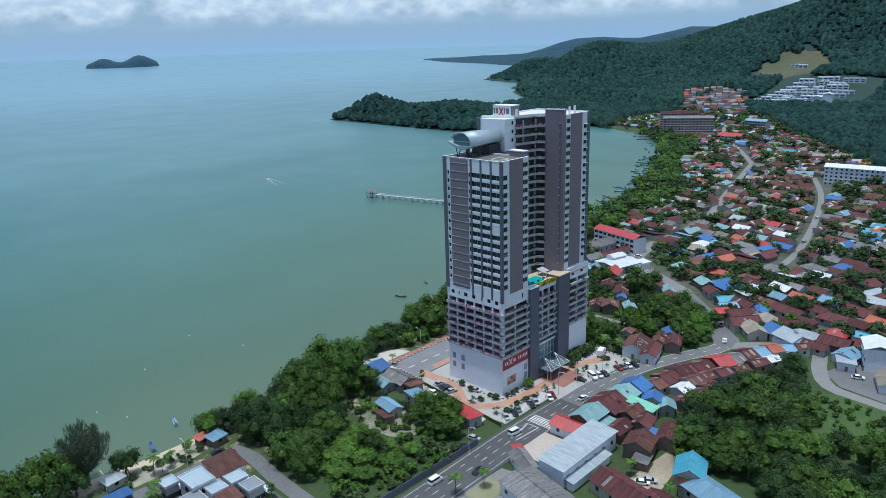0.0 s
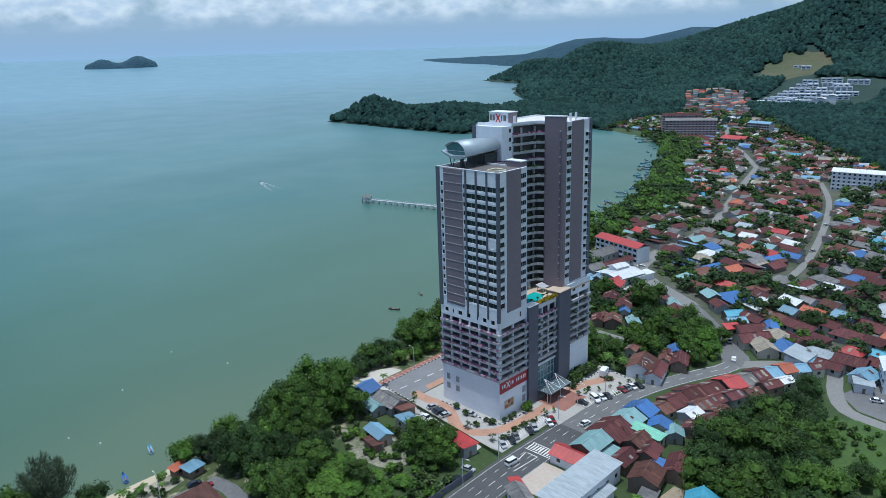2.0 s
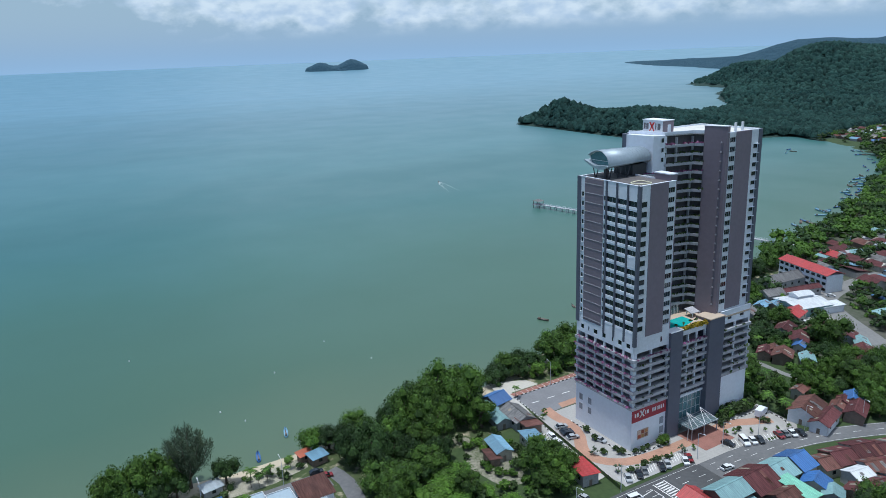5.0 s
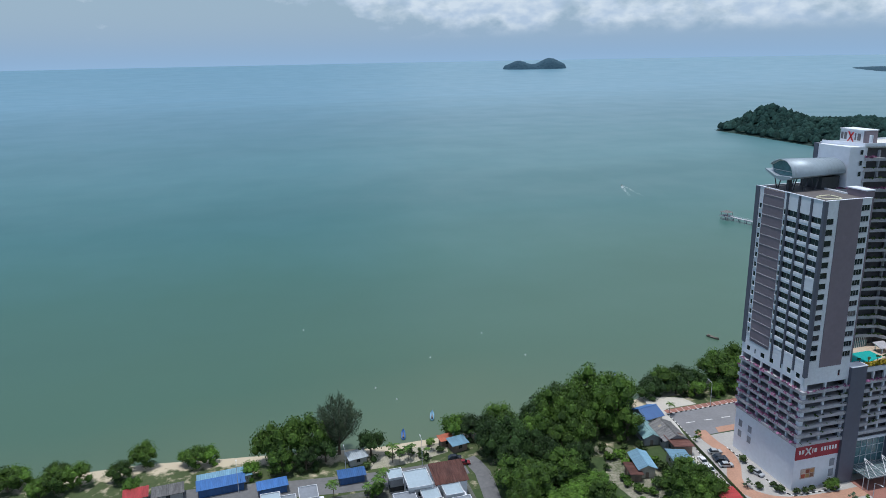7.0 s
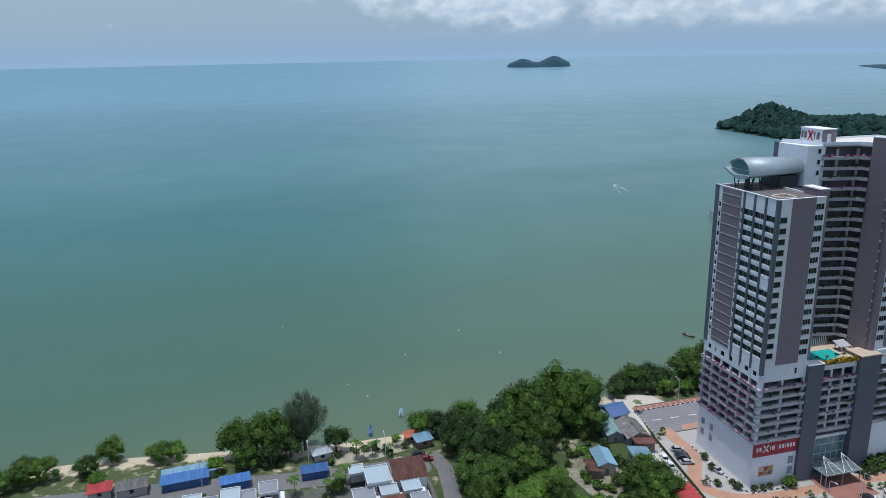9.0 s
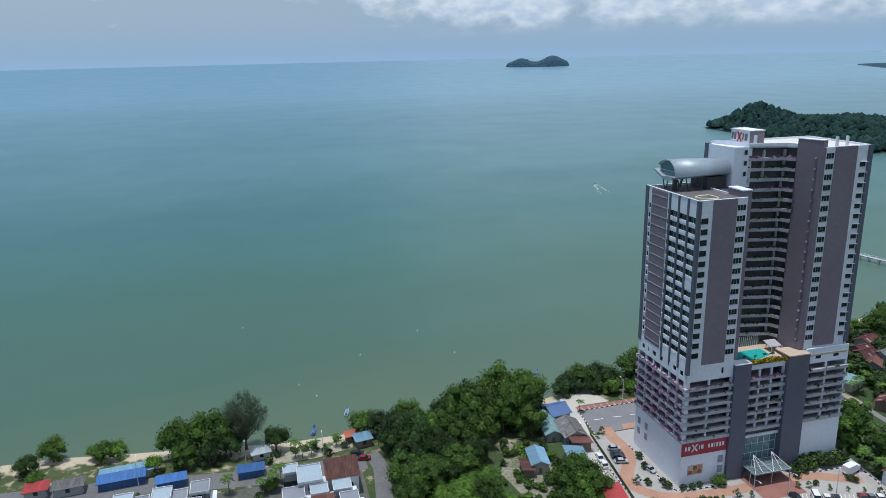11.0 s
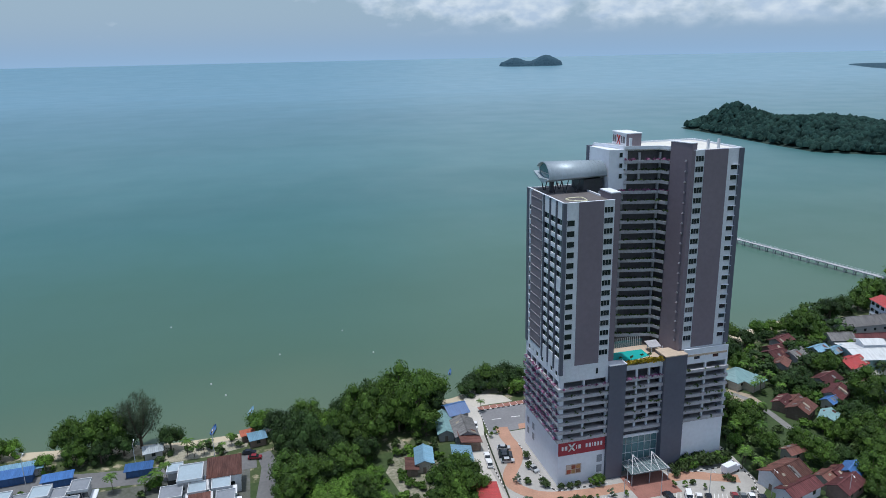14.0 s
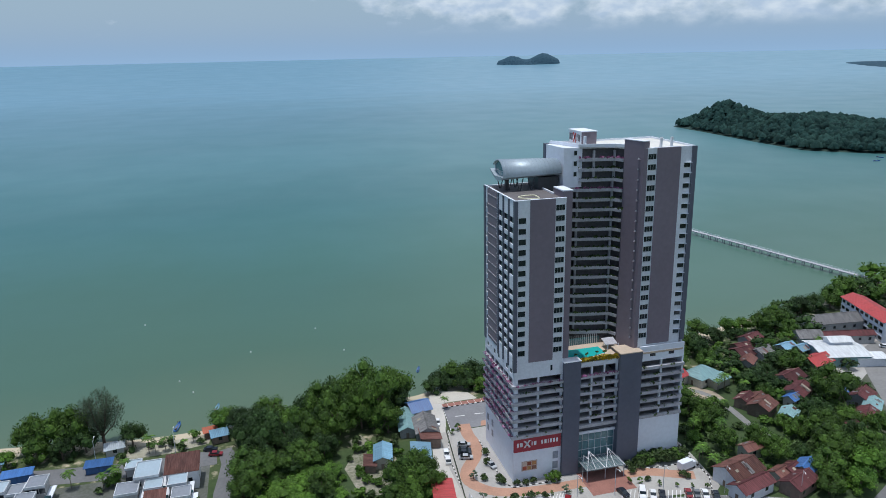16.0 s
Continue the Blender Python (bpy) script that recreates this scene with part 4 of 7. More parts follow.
    part("wall", Shape().box(XB, -153.0, Y1 - 0.5, Y1, 0.0, 37.0), WHITE2, hotel)
    part("wall", Shape().box(XB + 0.02, XB + 0.5, Y0 + 0.52, Y1 - 0.52, 0.0, 37.0), WHITE2, hotel)


def pool_terrace():
    part("pool_deck", Shape().box(-166.0, -153.0, 201.2, 224.0, 36.6, 36.8), POOLDECK, hotel, "warm stone pool deck")
    part("pool", Shape().prism([(-160.4, 203.6), (-154.0, 203.6), (-154.0, 211.0), (-155.6, 216.6), (-160.4, 216.6)], 36.8, 36.86), POOL, hotel, "turquoise swimming pool")
    for k in range(20):
        y = 204.2 + k * 0.7
        part("railing_bar", Shape().box(-163.4, -163.3, y, y + 0.12, 36.8, 40.0), FRAME, hotel)
    part("screen", Shape().box(-163.6, -163.5, 204.0, 218.5, 36.8, 39.0), LOBBY, hotel, "green-tinted glass screen")
    part("pavilion_roof", Shape().loft([[(-160.6, y, 39.4), (-157.4, y, 38.5), (-157.4, y, 38.3), (-160.6, y, 39.2)] for y in (217.6, 221.6)]), CONCRETE, hotel, "small sloping pavilion roof")
    for x, y in ((-160.3, 218.4), (-157.8, 218.4), (-157.8, 222.0)):
        part("pavilion_post", Shape().box(x, x + 0.2, y, y + 0.2, 36.8, 38.4), WHITE2, hotel)
    for y in (206.2, 209.4, 212.6, 215.4):
        palm = part("pool_plant", Shape().tube((-153.6, y, 36.8), (-153.6, y, 38.0), 0.07), TRUNK, hotel)
        s = Shape()
        tuft(s, (-153.6, y, 38.0), 0.5, 6)
        part("leaves", s, LEAF4, palm)


podium()
low_tower()
balcony_wing()
right_wing()
roof_lounge()
pool_terrace()


# ---- plants ----
def leaf_cloud(lobes, per, size, flat=0.55, core=0.66):
    """Small leaf clusters over the outer skin of several lobes (centre, radius)."""
    s = Shape()
    for c, r in lobes:
        c = Vector(c)
        s.ball(c, r * core)
        for _ in range(per):
            d = Vector((random.gauss(0, 1), random.gauss(0, 1), random.gauss(0.25, 1))).normalized()
            if d.z < -0.55:
                continue
            p = c + Vector((d.x, d.y, d.z * 0.8)) * r * random.uniform(0.62, 1.1)
            nrm = (d + Vector((random.gauss(0, flat), random.gauss(0, flat), random.gauss(0.3, flat)))).normalized()
            a = nrm.orthogonal().normalized()
            b = nrm.cross(a)
            th = random.uniform(0, 6.28)
            a, b = a * math.cos(th) + b * math.sin(th), b * math.cos(th) - a * math.sin(th)
            k = size * random.uniform(0.6, 1.3)
            s.quad(p - a * k, p - b * k * 0.6, p + a * k * 0.9 - nrm * k * 0.25, p + b * k * 0.6)
    return s


def broad_tree(label, material, radius, tall, per, size, lobes=15, category="tree", group="trees", core=0.66):
    """A spreading tree: forked trunk with limbs and an uneven crown with gaps. One unit is one metre."""
    t = thing("tree", label, category, group)
    tr = Shape()
    fork = tall * 0.38
    tr.tube((0, 0, -0.3), (0.1, 0.05, fork), radius * 0.075, radius * 0.05, 7)
    balls = []
    for k in range(lobes):
        a = 2 * math.pi * k * 0.382 + random.uniform(-0.4, 0.4)
        d = radius * (0.15 + 0.62 * math.sqrt((k + 0.5) / lobes)) * random.uniform(0.85, 1.1)
        h = tall * (0.88 - 0.40 * (d / radius) ** 1.5) + random.uniform(-0.08, 0.08) * tall
        h -= tall * 0.07
        if k % 3 == 1:
            h -= tall * random.uniform(0.14, 0.34)
        c = (d * math.cos(a), d * math.sin(a), h - radius * 0.22)
        balls.append((c, radius * random.uniform(0.33, 0.48)))
        if k % 2 == 0:
            tr.tube((0.1, 0.05, fork * 0.9), (c[0] * 0.8, c[1] * 0.8, c[2]), radius * 0.035, radius * 0.012, 5)
    part("trunk", tr, TRUNK, t)
    part("crown", leaf_cloud(balls, per, size, core=core), material, t)
    return t


def palm_tree(tall=9.0):
    t = thing("palm_tree", "slender coconut palm with drooping fronds", "palm", "palms")
    tr = Shape()
    pts = [Vector((0.5 * (k / 5) ** 2, 0, -0.3 + tall * k / 5)) for k in range(6)]
    for a, b in zip(pts, pts[1:]):
        tr.tube(a, b, 0.17, 0.14, 6)
    part("trunk", tr, TRUNK, t)
    top = pts[-1]
    for k in range(13):
        az, up = k * 2.4, random.uniform(0.1, 0.9)
        d = Vector((math.cos(az), math.sin(az), 0))
        o = Vector((-d.y, d.x, 0))
        s, spine = Shape(), []
        for j in range(7):
            q = j / 6 * 3.6
            spine.append(top + d * q * 0.9 + Vector((0, 0, up * q - 0.26 * q * q * (0.7 + 0.3 * up))))
        for j in range(6):
            w = 0.75 * math.sin(math.pi * (j + 0.6) / 6.8)
            a, b = spine[j], spine[j + 1]
            for sg in (1, -1):
                m1, m2 = a.lerp(b, 0.05), a.lerp(b, 0.75)
                s.quad(m1, m2, m2 + o * sg * w + d * 0.35 - Vector((0, 0, 0.35 * w)), m1 + o * sg * w + d * 0.2 - Vector((0, 0, 0.35 * w)))
        part("frond", s, LEAF2 if k % 3 else LEAF, t)
    return t


def needle_tree():
    """A casuarina: leaders fanning out from a short trunk, each a feathery plume."""
    t = thing("casuarina_tree", "tall feathery grey-green casuarina tree on the shore", "tree")
    tr = Shape().tube((0, 0, -0.5), (0, 0, 4.0), 0.5, 0.34, 7)
    s = Shape()
    for k in range(13):
        az, out = k * 2.4, 0.8 + 5.2 * math.sqrt((k + 0.5) / 13)
        top = Vector((out * math.cos(az), out * math.sin(az), 16.4 - 0.14 * out * out + random.uniform(-1.0, 1.0)))
        foot = Vector((0, 0, 2.2 + 1.8 * random.random()))
        mid = foot.lerp(top, 0.5) + Vector((top.x * 0.10, top.y * 0.10, -0.8))
        tr.tube(foot, mid, 0.2, 0.12, 5)
        tr.tube(mid, top, 0.12, 0.03, 5)
        for _ in range(700):
            f = 0.28 + 0.74 * random.random() ** 0.8
            axis = foot.lerp(mid, f * 2) if f < 0.5 else mid.lerp(top, f * 2 - 1)
            girth = 1.7 * math.sin(math.pi * min(1.0, (f - 0.2) * 1.12)) ** 0.7 + 0.25
            d = Vector((random.gauss(0, 1), random.gauss(0, 1), random.gauss(0, 0.7))).normalized()
            p = axis + d * girth * random.random() ** 0.6
            u = (d * 0.55 + Vector((0, 0, random.uniform(0.35, 0.9)))) * random.uniform(0.5, 1.0)
            o = u.orthogonal().normalized() * random.uniform(0.06, 0.12)
            s.quad(p - o, p + o, p + o * 0.5 + u, p - o * 0.3 + u)
    part("trunk", tr, TRUNK, t)
    part("crown", s, LEAF3, t)
    return t


def shrub(material, label):
    t = thing("shrub", label, "shrub", "shrubs")
    balls = [((random.uniform(-0.5, 0.5), random.uniform(-0.5, 0.5), 0.5 + random.uniform(0, 0.3)), random.uniform(0.45, 0.65)) for _ in range(5)]
    part("leaves", leaf_cloud(balls, 24, 0.25), material, t)
    part("stem", Shape().tube((0, 0, -0.1), (0, 0, 0.6), 0.07, 0.04, 5), TRUNK, t)
    return t


random.seed(11)
BIG = [broad_tree("large dense green broad-leaved tree", LEAF, 6.0, 11.0, 118, 0.31, 19), broad_tree("spreading dark green shore tree", LEAF5, 6.0, 10.0, 118, 0.31, 18),
       broad_tree("rounded bright green tree", LEAF2, 6.0, 10.5, 118, 0.31, 18), broad_tree("tall uneven green tree with gaps in its crown", LEAF, 6.0, 13.0, 118, 0.31, 19)]
MID = [broad_tree("green village tree between the roofs", LEAF5, 5.0, 8.5, 19, 0.6, 8, core=0.66), broad_tree("dark village tree between the roofs", LEAF5, 5.0, 9.5, 18, 0.62, 9, core=0.66), broad_tree("bright green village tree", LEAF2, 5.0, 8.0, 19, 0.6, 9, core=0.7)]
STREET = [broad_tree("small round street tree beside the parking bays", LEAF2, 1.35, 3.3, 44, 0.17, 8, group="street trees"), broad_tree("thin young street tree on a paved strip", LEAF3, 1.5, 3.8, 22, 0.17, 7, group="street trees")]
PALM = palm_tree()
SHRUB = [shrub(LEAF4, "low clipped green shrub"), shrub(LEAF2, "loose bright green shrub")]
used_first = set()


def put(proto, x, y, scale=1.0, z=None, turn=None, tall=1.0):
    """Stand a plant at x, y."""
    m = pose(x, y, float(height(x, y)[0]) if z is None else z, 0, 0, random.uniform(0, 360) if turn is None else turn) @ Matrix.Diagonal((scale, scale, scale * tall, 1))
    if proto.name not in used_first:
        used_first.add(proto.name)
        proto.matrix_basis = m
        return proto
    return copy_thing(proto, m)


WOODS = {}


def put_far(proto, x, y, scale, tall=1.0):
    """A tree among many, kept in one mesh with the rest."""
    m = np.array(pose(x, y, float(height(x, y)[0]), 0, 0, random.uniform(0, 360)) @ Matrix.Diagonal((scale, scale, scale * tall, 1)))
    for ob in proto.children:
        me = ob.data
        if me.name not in CACHE:
            co = np.empty(len(me.vertices) * 3)
            me.vertices.foreach_get("co", co)
            CACHE[me.name] = (co.reshape(-1, 3), [tuple(p.vertices) for p in me.polygons], me.materials[0])
        co, faces, mt = CACHE[me.name]
        v, f = WOODS.setdefault(mt.name, (mt, [], []))[1:]
        n = sum(len(q) for q in v)
        v.append(co @ m[:3, :3].T + m[:3, 3])
        f.append((n, faces))


CACHE = {}


def lay_far_trees():
    for mt, v, f in WOODS.values():
        me = bpy.data.meshes.new("village_trees")
        me.from_pydata(np.concatenate(v).tolist(), [], [tuple(i + n for i in q) for n, faces in f for q in faces])
        me.materials.append(mt)
        me.update()
        tagged(new("village_trees", me), "many green trees between the village roofs", "trees", kind="stuff")


# ---- what stands where: footprints that plants keep off ----
TAKEN = [(-180, -150, 184, 243)]


TAKEN_NP = [np.empty((0, 4))]


def free(x, y, r):
    if len(TAKEN_NP[0]) != len(TAKEN):
        TAKEN_NP[0] = np.array(TAKEN, float)
    q = TAKEN_NP[0]
    return not np.any((q[:, 0] - r < x) & (x < q[:, 1] + r) & (q[:, 2] - r < y) & (y < q[:, 3] + r))


def off_line(pts, x, y, r):
    r2 = r * r
    for q in pts:
        if (q[0] - x) ** 2 + (q[1] - y) ** 2 < r2:
            return False
    return True


# ---- houses ----
ROOFS = {
    "maroon": mat("maroon_corrugated_roof", (0.105, 0.036, 0.037), 0.7, size=1.6, alt=(0.090, 0.034, 0.036), spread=0.35, spec=0.2),
    "rust": mat("rusty_corrugated_roof", (0.138, 0.060, 0.047), 0.8, size=1.4, alt=(0.12, 0.062, 0.054), spread=0.35, spec=0.2),
    "grey": mat("grey_asbestos_roof", (0.19, 0.185, 0.185), 0.8, size=1.6, alt=(0.12, 0.12, 0.12), spread=0.3),
    "blue": mat("blue_metal_roof", (0.045, 0.135, 0.34), 0.45, size=2.0, alt=(0.05, 0.13, 0.33), spread=0.25),
    "paleblue": mat("pale_blue_metal_roof", (0.17, 0.31, 0.42), 0.45, size=2.0, alt=(0.16, 0.30, 0.40), spread=0.2),
    "cyan": mat("cyan_metal_roof", (0.065, 0.27, 0.37), 0.45, size=2.0, alt=(0.07, 0.27, 0.36), spread=0.2),
    "teal": mat("faded_teal_roof", (0.21, 0.35, 0.36), 0.55, size=2.0, alt=(0.18, 0.31, 0.32), spread=0.2),
    "green": mat("pale_green_roof", (0.20, 0.48, 0.35), 0.5, size=2.0, alt=(0.15, 0.36, 0.27), spread=0.15),
    "red": mat("red_metal_roof", (0.42, 0.045, 0.045), 0.5, size=2.0, alt=(0.30, 0.04, 0.04), spread=0.15),
    "orange": mat("orange_tile_roof", (0.45, 0.12, 0.06), 0.65, size=1.5, alt=(0.32, 0.09, 0.05), spread=0.2),
    "silver": mat("pale_silver_roof", (0.36, 0.41, 0.44), 0.5, size=2.5, alt=(0.30, 0.34, 0.37), spread=0.1),
    "white": mat("white_metal_roof", (0.62, 0.64, 0.65), 0.5, size=2.5, alt=(0.6, 0.63, 0.64), spread=0.1),
    "beige": mat("weathered_beige_roof", (0.29, 0.26, 0.205), 0.75, size=1.5, alt=(0.25, 0.22, 0.17), spread=0.2),
}


def streaks(m, depth=0.30):
    """Rust and dirt running down the sheets, with sheets of differing age."""
    n, l = m.node_tree.nodes, m.node_tree.links
    p = n["Principled BSDF"]
    src = p.inputs["Base Color"].links[0].from_socket
    co, mp, nz = n.new("ShaderNodeTexCoord"), n.new("ShaderNodeMapping"), n.new("ShaderNodeTexNoise")
    mp.inputs["Scale"].default_value = (0.22, 1.25, 0.22)
    nz.inputs["Scale"].default_value, nz.inputs["Detail"].default_value, nz.inputs["Roughness"].default_value = 1.0, 5.0, 0.7
    l.new(co.outputs["Object"], mp.inputs[0])
    l.new(mp.outputs[0], nz.inputs["Vector"])
    r, hsv = n.new("ShaderNodeMapRange"), n.new("ShaderNodeHueSaturation")
    r.inputs[1].default_value, r.inputs[2].default_value, r.inputs[3].default_value, r.inputs[4].default_value = 0.32, 0.68, 1 - depth, 1 + depth
    l.new(nz.outputs[0], r.inputs[0])
    l.new(r.outputs[0], hsv.inputs["Value"])
    l.new(src, hsv.inputs["Color"])
    l.new(hsv.outputs[0], p.inputs["Base Color"])


for roof_kind, roof_mat in ROOFS.items():
    streaks(roof_mat, 0.45 if roof_kind in ("maroon", "rust", "grey", "beige") else 0.22)
ROOFWORD = {"maroon": "dark maroon corrugated", "rust": "rusty brown corrugated", "grey": "weathered grey sheet", "blue": "bright blue metal", "paleblue": "pale blue metal", "cyan": "cyan metal",
            "teal": "faded teal metal", "green": "pale green metal", "red": "bright red metal", "orange": "orange tiled", "silver": "pale silver metal", "white": "white metal", "beige": "weathered beige"}
WALLS = [mat("cream_house_wall", (0.50, 0.47, 0.40), 0.85, vary=0.2, spread=0.2), mat("grey_house_wall", (0.40, 0.40, 0.40), 0.85, vary=0.2, spread=0.2), mat("timber_house_wall", (0.20, 0.15, 0.12), 0.85, vary=0.25, spread=0.3), WHITE2]

PINKWALL = mat("pinkish_flats_wall", (0.34, 0.26, 0.26), 0.85, vary=0.2, spread=0.1)


def slope(p0, p1, q1, q0, thick=0.09):
    """A roof plane with corrugations, from the ridge p0-p1 down to the eaves q0-q1."""
    p0, p1, q0, q1 = Vector(p0), Vector(p1), Vector(q0), Vector(q1)
    n = max(4, min(40, int((q1 - q0).length / 0.55)))
    nrm = (p1 - p0).cross(q0 - p0).normalized()
    if nrm.z < 0:
        nrm = -nrm
    s = Shape()
    top = []
    for k in range(n * 2 + 1):
        t = k / (n * 2)
        o = nrm * (0.06 if k % 2 else 0.0)
        top.append((p0.lerp(p1, t) + o, q0.lerp(q1, t) + o))
    for (a, b), (c, d) in zip(top, top[1:]):
        s.quad(a, b, d, c)
    dn = nrm * -thick
    s.quad(p0 + dn, p1 + dn, q1 + dn, q0 + dn)
    s.quad(q0 + dn, q1 + dn, q1, q0)
    s.quad(p0 + dn, q0 + dn, q0, p0)
    s.quad(p1, q1, q1 + dn, p1 + dn)
    return s


def house(x, y, w, d, h, roof, wall=0, turn=0.0, rise_=None, form="gable", detail=True, label="", over=0.6, patches=0, name="house", group="village houses", floor_z=0.0, category="house"):
    """w across the ridge (x), d along it (y), h to the eaves."""
    t = thing(name, label or f"low house with a {ROOFWORD[roof]} roof", category, group, pose(x, y, floor_z, 0, 0, turn))
    W, D = w / 2, d / 2
    r = w * 0.24 if rise_ is None else rise_
    s = Shape()
    wt = WALLS[wall] if isinstance(wall, int) else wall
    if form == "gable":
        s.loft([[(-W, yy, -0.3), (W, yy, -0.3), (W, yy, h), (0, yy, h + r * 0.96), (-W, yy, h)] for yy in (-D, D)])
    else:
        s.box(-W, W, -D, D, -0.3, h)
    part("wall", s, wt, t)
    m = ROOFS[roof]
    e = h - r * over / W
    if form == "gable":
        for sg in (1, -1):
            part("roof", slope((0, -D - over, h + r), (0, D + over, h + r), (sg * (W + over), D + over, e), (sg * (W + over), -D - over, e)), m, t)
        if detail:
            part("ridge_cap", Shape().box(-0.22, 0.22, -D - over, D + over, h + r - 0.02, h + r + 0.1), m, t)
    elif form == "shed":
        part("roof", slope((-W - over, -D - over, h + r), (-W - over, D + over, h + r), (W + over, D + over, h), (W + over, -D - over, h)), m, t)
    else:
        k = min(W, D * 0.8)
        a, b = (0, -D + k, h + r), (0, D - k, h + r)
        c = [(-W - over, -D - over, e), (W + over, -D - over, e), (W + over, D + over, e), (-W - over, D + over, e)]
        hip = Shape()
        hip.quad(a, b, c[3], c[0]).quad(b, a, c[1], c[2]).quad(a, c[0], c[1]).quad(b, c[2], c[3])
        for p, q in ((0, 1), (1, 2), (2, 3), (3, 0)):
            lo = lambda v: (v[0], v[1], v[2] - 0.15)
            hip.quad(c[p], c[q], lo(c[q]), lo(c[p]))
        part("roof", hip, m, t)
    if detail:
        n = max(1, int(d / 4.4))
        for k in range(n):
            yy = -D + d * (k + 0.5) / n
            for sg in (1, -1):
                part("window", Shape().box(sg * W - 0.06, sg * W + 0.06, yy - 0.6, yy + 0.6, h * 0.42, h * 0.42 + 1.2), GLASS, t)
        for sg in (1, -1):
            part("door", Shape().box(-0.5, 0.5, sg * D - 0.06, sg * D + 0.06, 0, 2.0), WOOD, t)
        for k in range(patches):
            yy, sg = random.uniform(-D, D - 1.2), random.choice((1, -1))
            f0, f1 = sorted((random.uniform(0.05, 0.5), random.uniform(0.5, 0.95)))
            P = lambda f, v: (sg * (W + over) * f, v, h + r - (h + r - e) * f + 0.1)
            part("roof_sheet", Shape().quad(P(f0, yy), P(f0, yy + 1.1), P(f1, yy + 1.1), P(f1, yy)), random.choice((ROOFS["rust"], ROOFS["grey"], ROOFS["beige"])), t, "odd lighter roof sheet")
    rad = math.hypot(W, D) * 0.8
    TAKEN.append((x - rad, x + rad, y - rad, y + rad) if turn % 90 else ((x - W, x + W, y - D, y + D) if turn % 180 == 0 else (x - D, x + D, y - W, y + W)))
    return t


FAR = {}


def far_house(x, y, w, d, h, roof, wall, turn, form):
    """A house among the many further off, kept in one mesh with the rest."""
    m = pose(x, y, float(height(x, y)[0]), 0, 0, turn)
    W, D, r, o = w / 2, d / 2, w * 0.22, 0.6
    body, top = Shape(), Shape()
    body.loft([[(-W, yy, -0.3), (W, yy, -0.3), (W, yy, h), (0, yy, h + r * 0.9), (-W, yy, h)] for yy in (-D, D)])
    k = 0.0 if form == "gable" else W * 0.8
    e = h - r * o / W
    a, b = (0, -D - o + k, h + r), (0, D + o - k, h + r)
    c = [(-W - o, -D - o, e), (W + o, -D - o, e), (W + o, D + o, e), (-W - o, D + o, e)]
    top.quad(a, b, c[3], c[0]).quad(b, a, c[1], c[2])
    if k:
        top.quad(a, c[0], c[1]).quad(b, c[2], c[3])
    for s, mt in ((body, WALLS[wall]), (top, ROOFS[roof])):
        v, f = FAR.setdefault(mt.name, (mt, [], []))[1:]
        n = len(v)
        v += [tuple(m @ Vector(q)) for q in s.v]
        f += [tuple(i + n for i in q) for q in s.f]
    TAKEN.append((x - W, x + W, y - D, y + D))


def lay_far_houses():
    me = bpy.data.meshes.new("village_houses")
    v, f, slot = [], [], []
    for k, (mt, vv, ff) in enumerate(FAR.values()):
        n = len(v)
        v += vv
        f += [tuple(i + n for i in q) for q in ff]
        slot += [k] * len(ff)
        me.materials.append(mt)
    me.from_pydata(v, [], f)
    me.polygons.foreach_set("material_index", slot)
    me.update()
    tagged(new("village_houses", me), "many low village houses with maroon, grey, blue and red roofs", "houses", kind="stuff")


random.seed(5)
# east of the main road
house(-116.5, 187.5, 8.0, 10.5, 5.4, "teal", 2, 0, label="barn-like house with a pale grey-teal metal roof", patches=0)
house(-118.2, 180.0, 7.0, 12.0, 3.6, "red", 3, 90, label="long low hall with a bright red metal roof", patches=0)
house(-107.4, 167.5, 8.6, 29.0, 6.2, "silver", 3, 0, form="shed", rise_=0.7, label="long school hall with a pale silver metal roof", name="school_hall", category="school")
house(-101.4, 164.0, 2.2, 20.0, 3.0, "silver", 3, 0, form="shed", rise_=0.5, label="lean-to with a pale silver metal roof beside the hall", detail=False, name="lean_to", category="shed")
house(-118.0, 154.0, 5.0, 10.0, 3.2, "grey", 3, 60, label="gatehouse with a weathered grey roof")
house(-121.0, 157.0, 2.6, 9.0, 3.0, "red", 3, 60, form="shed", rise_=0.4, label="walkway with a narrow red roof", name="covered_walkway", category="shed", detail=False)
house(-105.5, 143.0, 12.0, 17.0, 4.6, "grey", 3, 75, rise_=1.2, label="broad hall with a pale grey curved roof", name="hall", category="hall")
house(-116.5, 199.0, 11.5, 10.0, 4.6, "maroon", 2, 0, patches=3)
house(-116.2, 209.0, 9.0, 7.5, 4.6, "teal", 0, 0, patches=1)
house(-116.0, 217.5, 9.5, 6.2, 4.6, "blue", 0, 0)
house(-107.0, 213.5, 6.5, 5.5, 4.0, "blue", 0, 20)
house(-107.2, 205.8, 10.0, 4.4, 4.2, "green", 0, 0, form="shed", rise_=1.0)
house(-107.4, 199.6, 6.5, 7.5, 4.2, "rust", 2, 0, patches=4)
house(-101.5, 213.0, 5.0, 5.0, 3.6, "teal", 1, 30)
house(-111.6, 188.6, 4.5, 7.5, 3.4, "teal", 1, 0, form="shed", rise_=0.8)
house(-106.2, 189.0, 5.6, 8.5, 3.6, "maroon", 2, 0, patches=2)
house(-102.0, 197.0, 6.0, 7.0, 3.8, "maroon", 2, 10, patches=3)
house(-91.8, 195.5, 6.0, 10.0, 4.0, "maroon", 2, 15, patches=2)
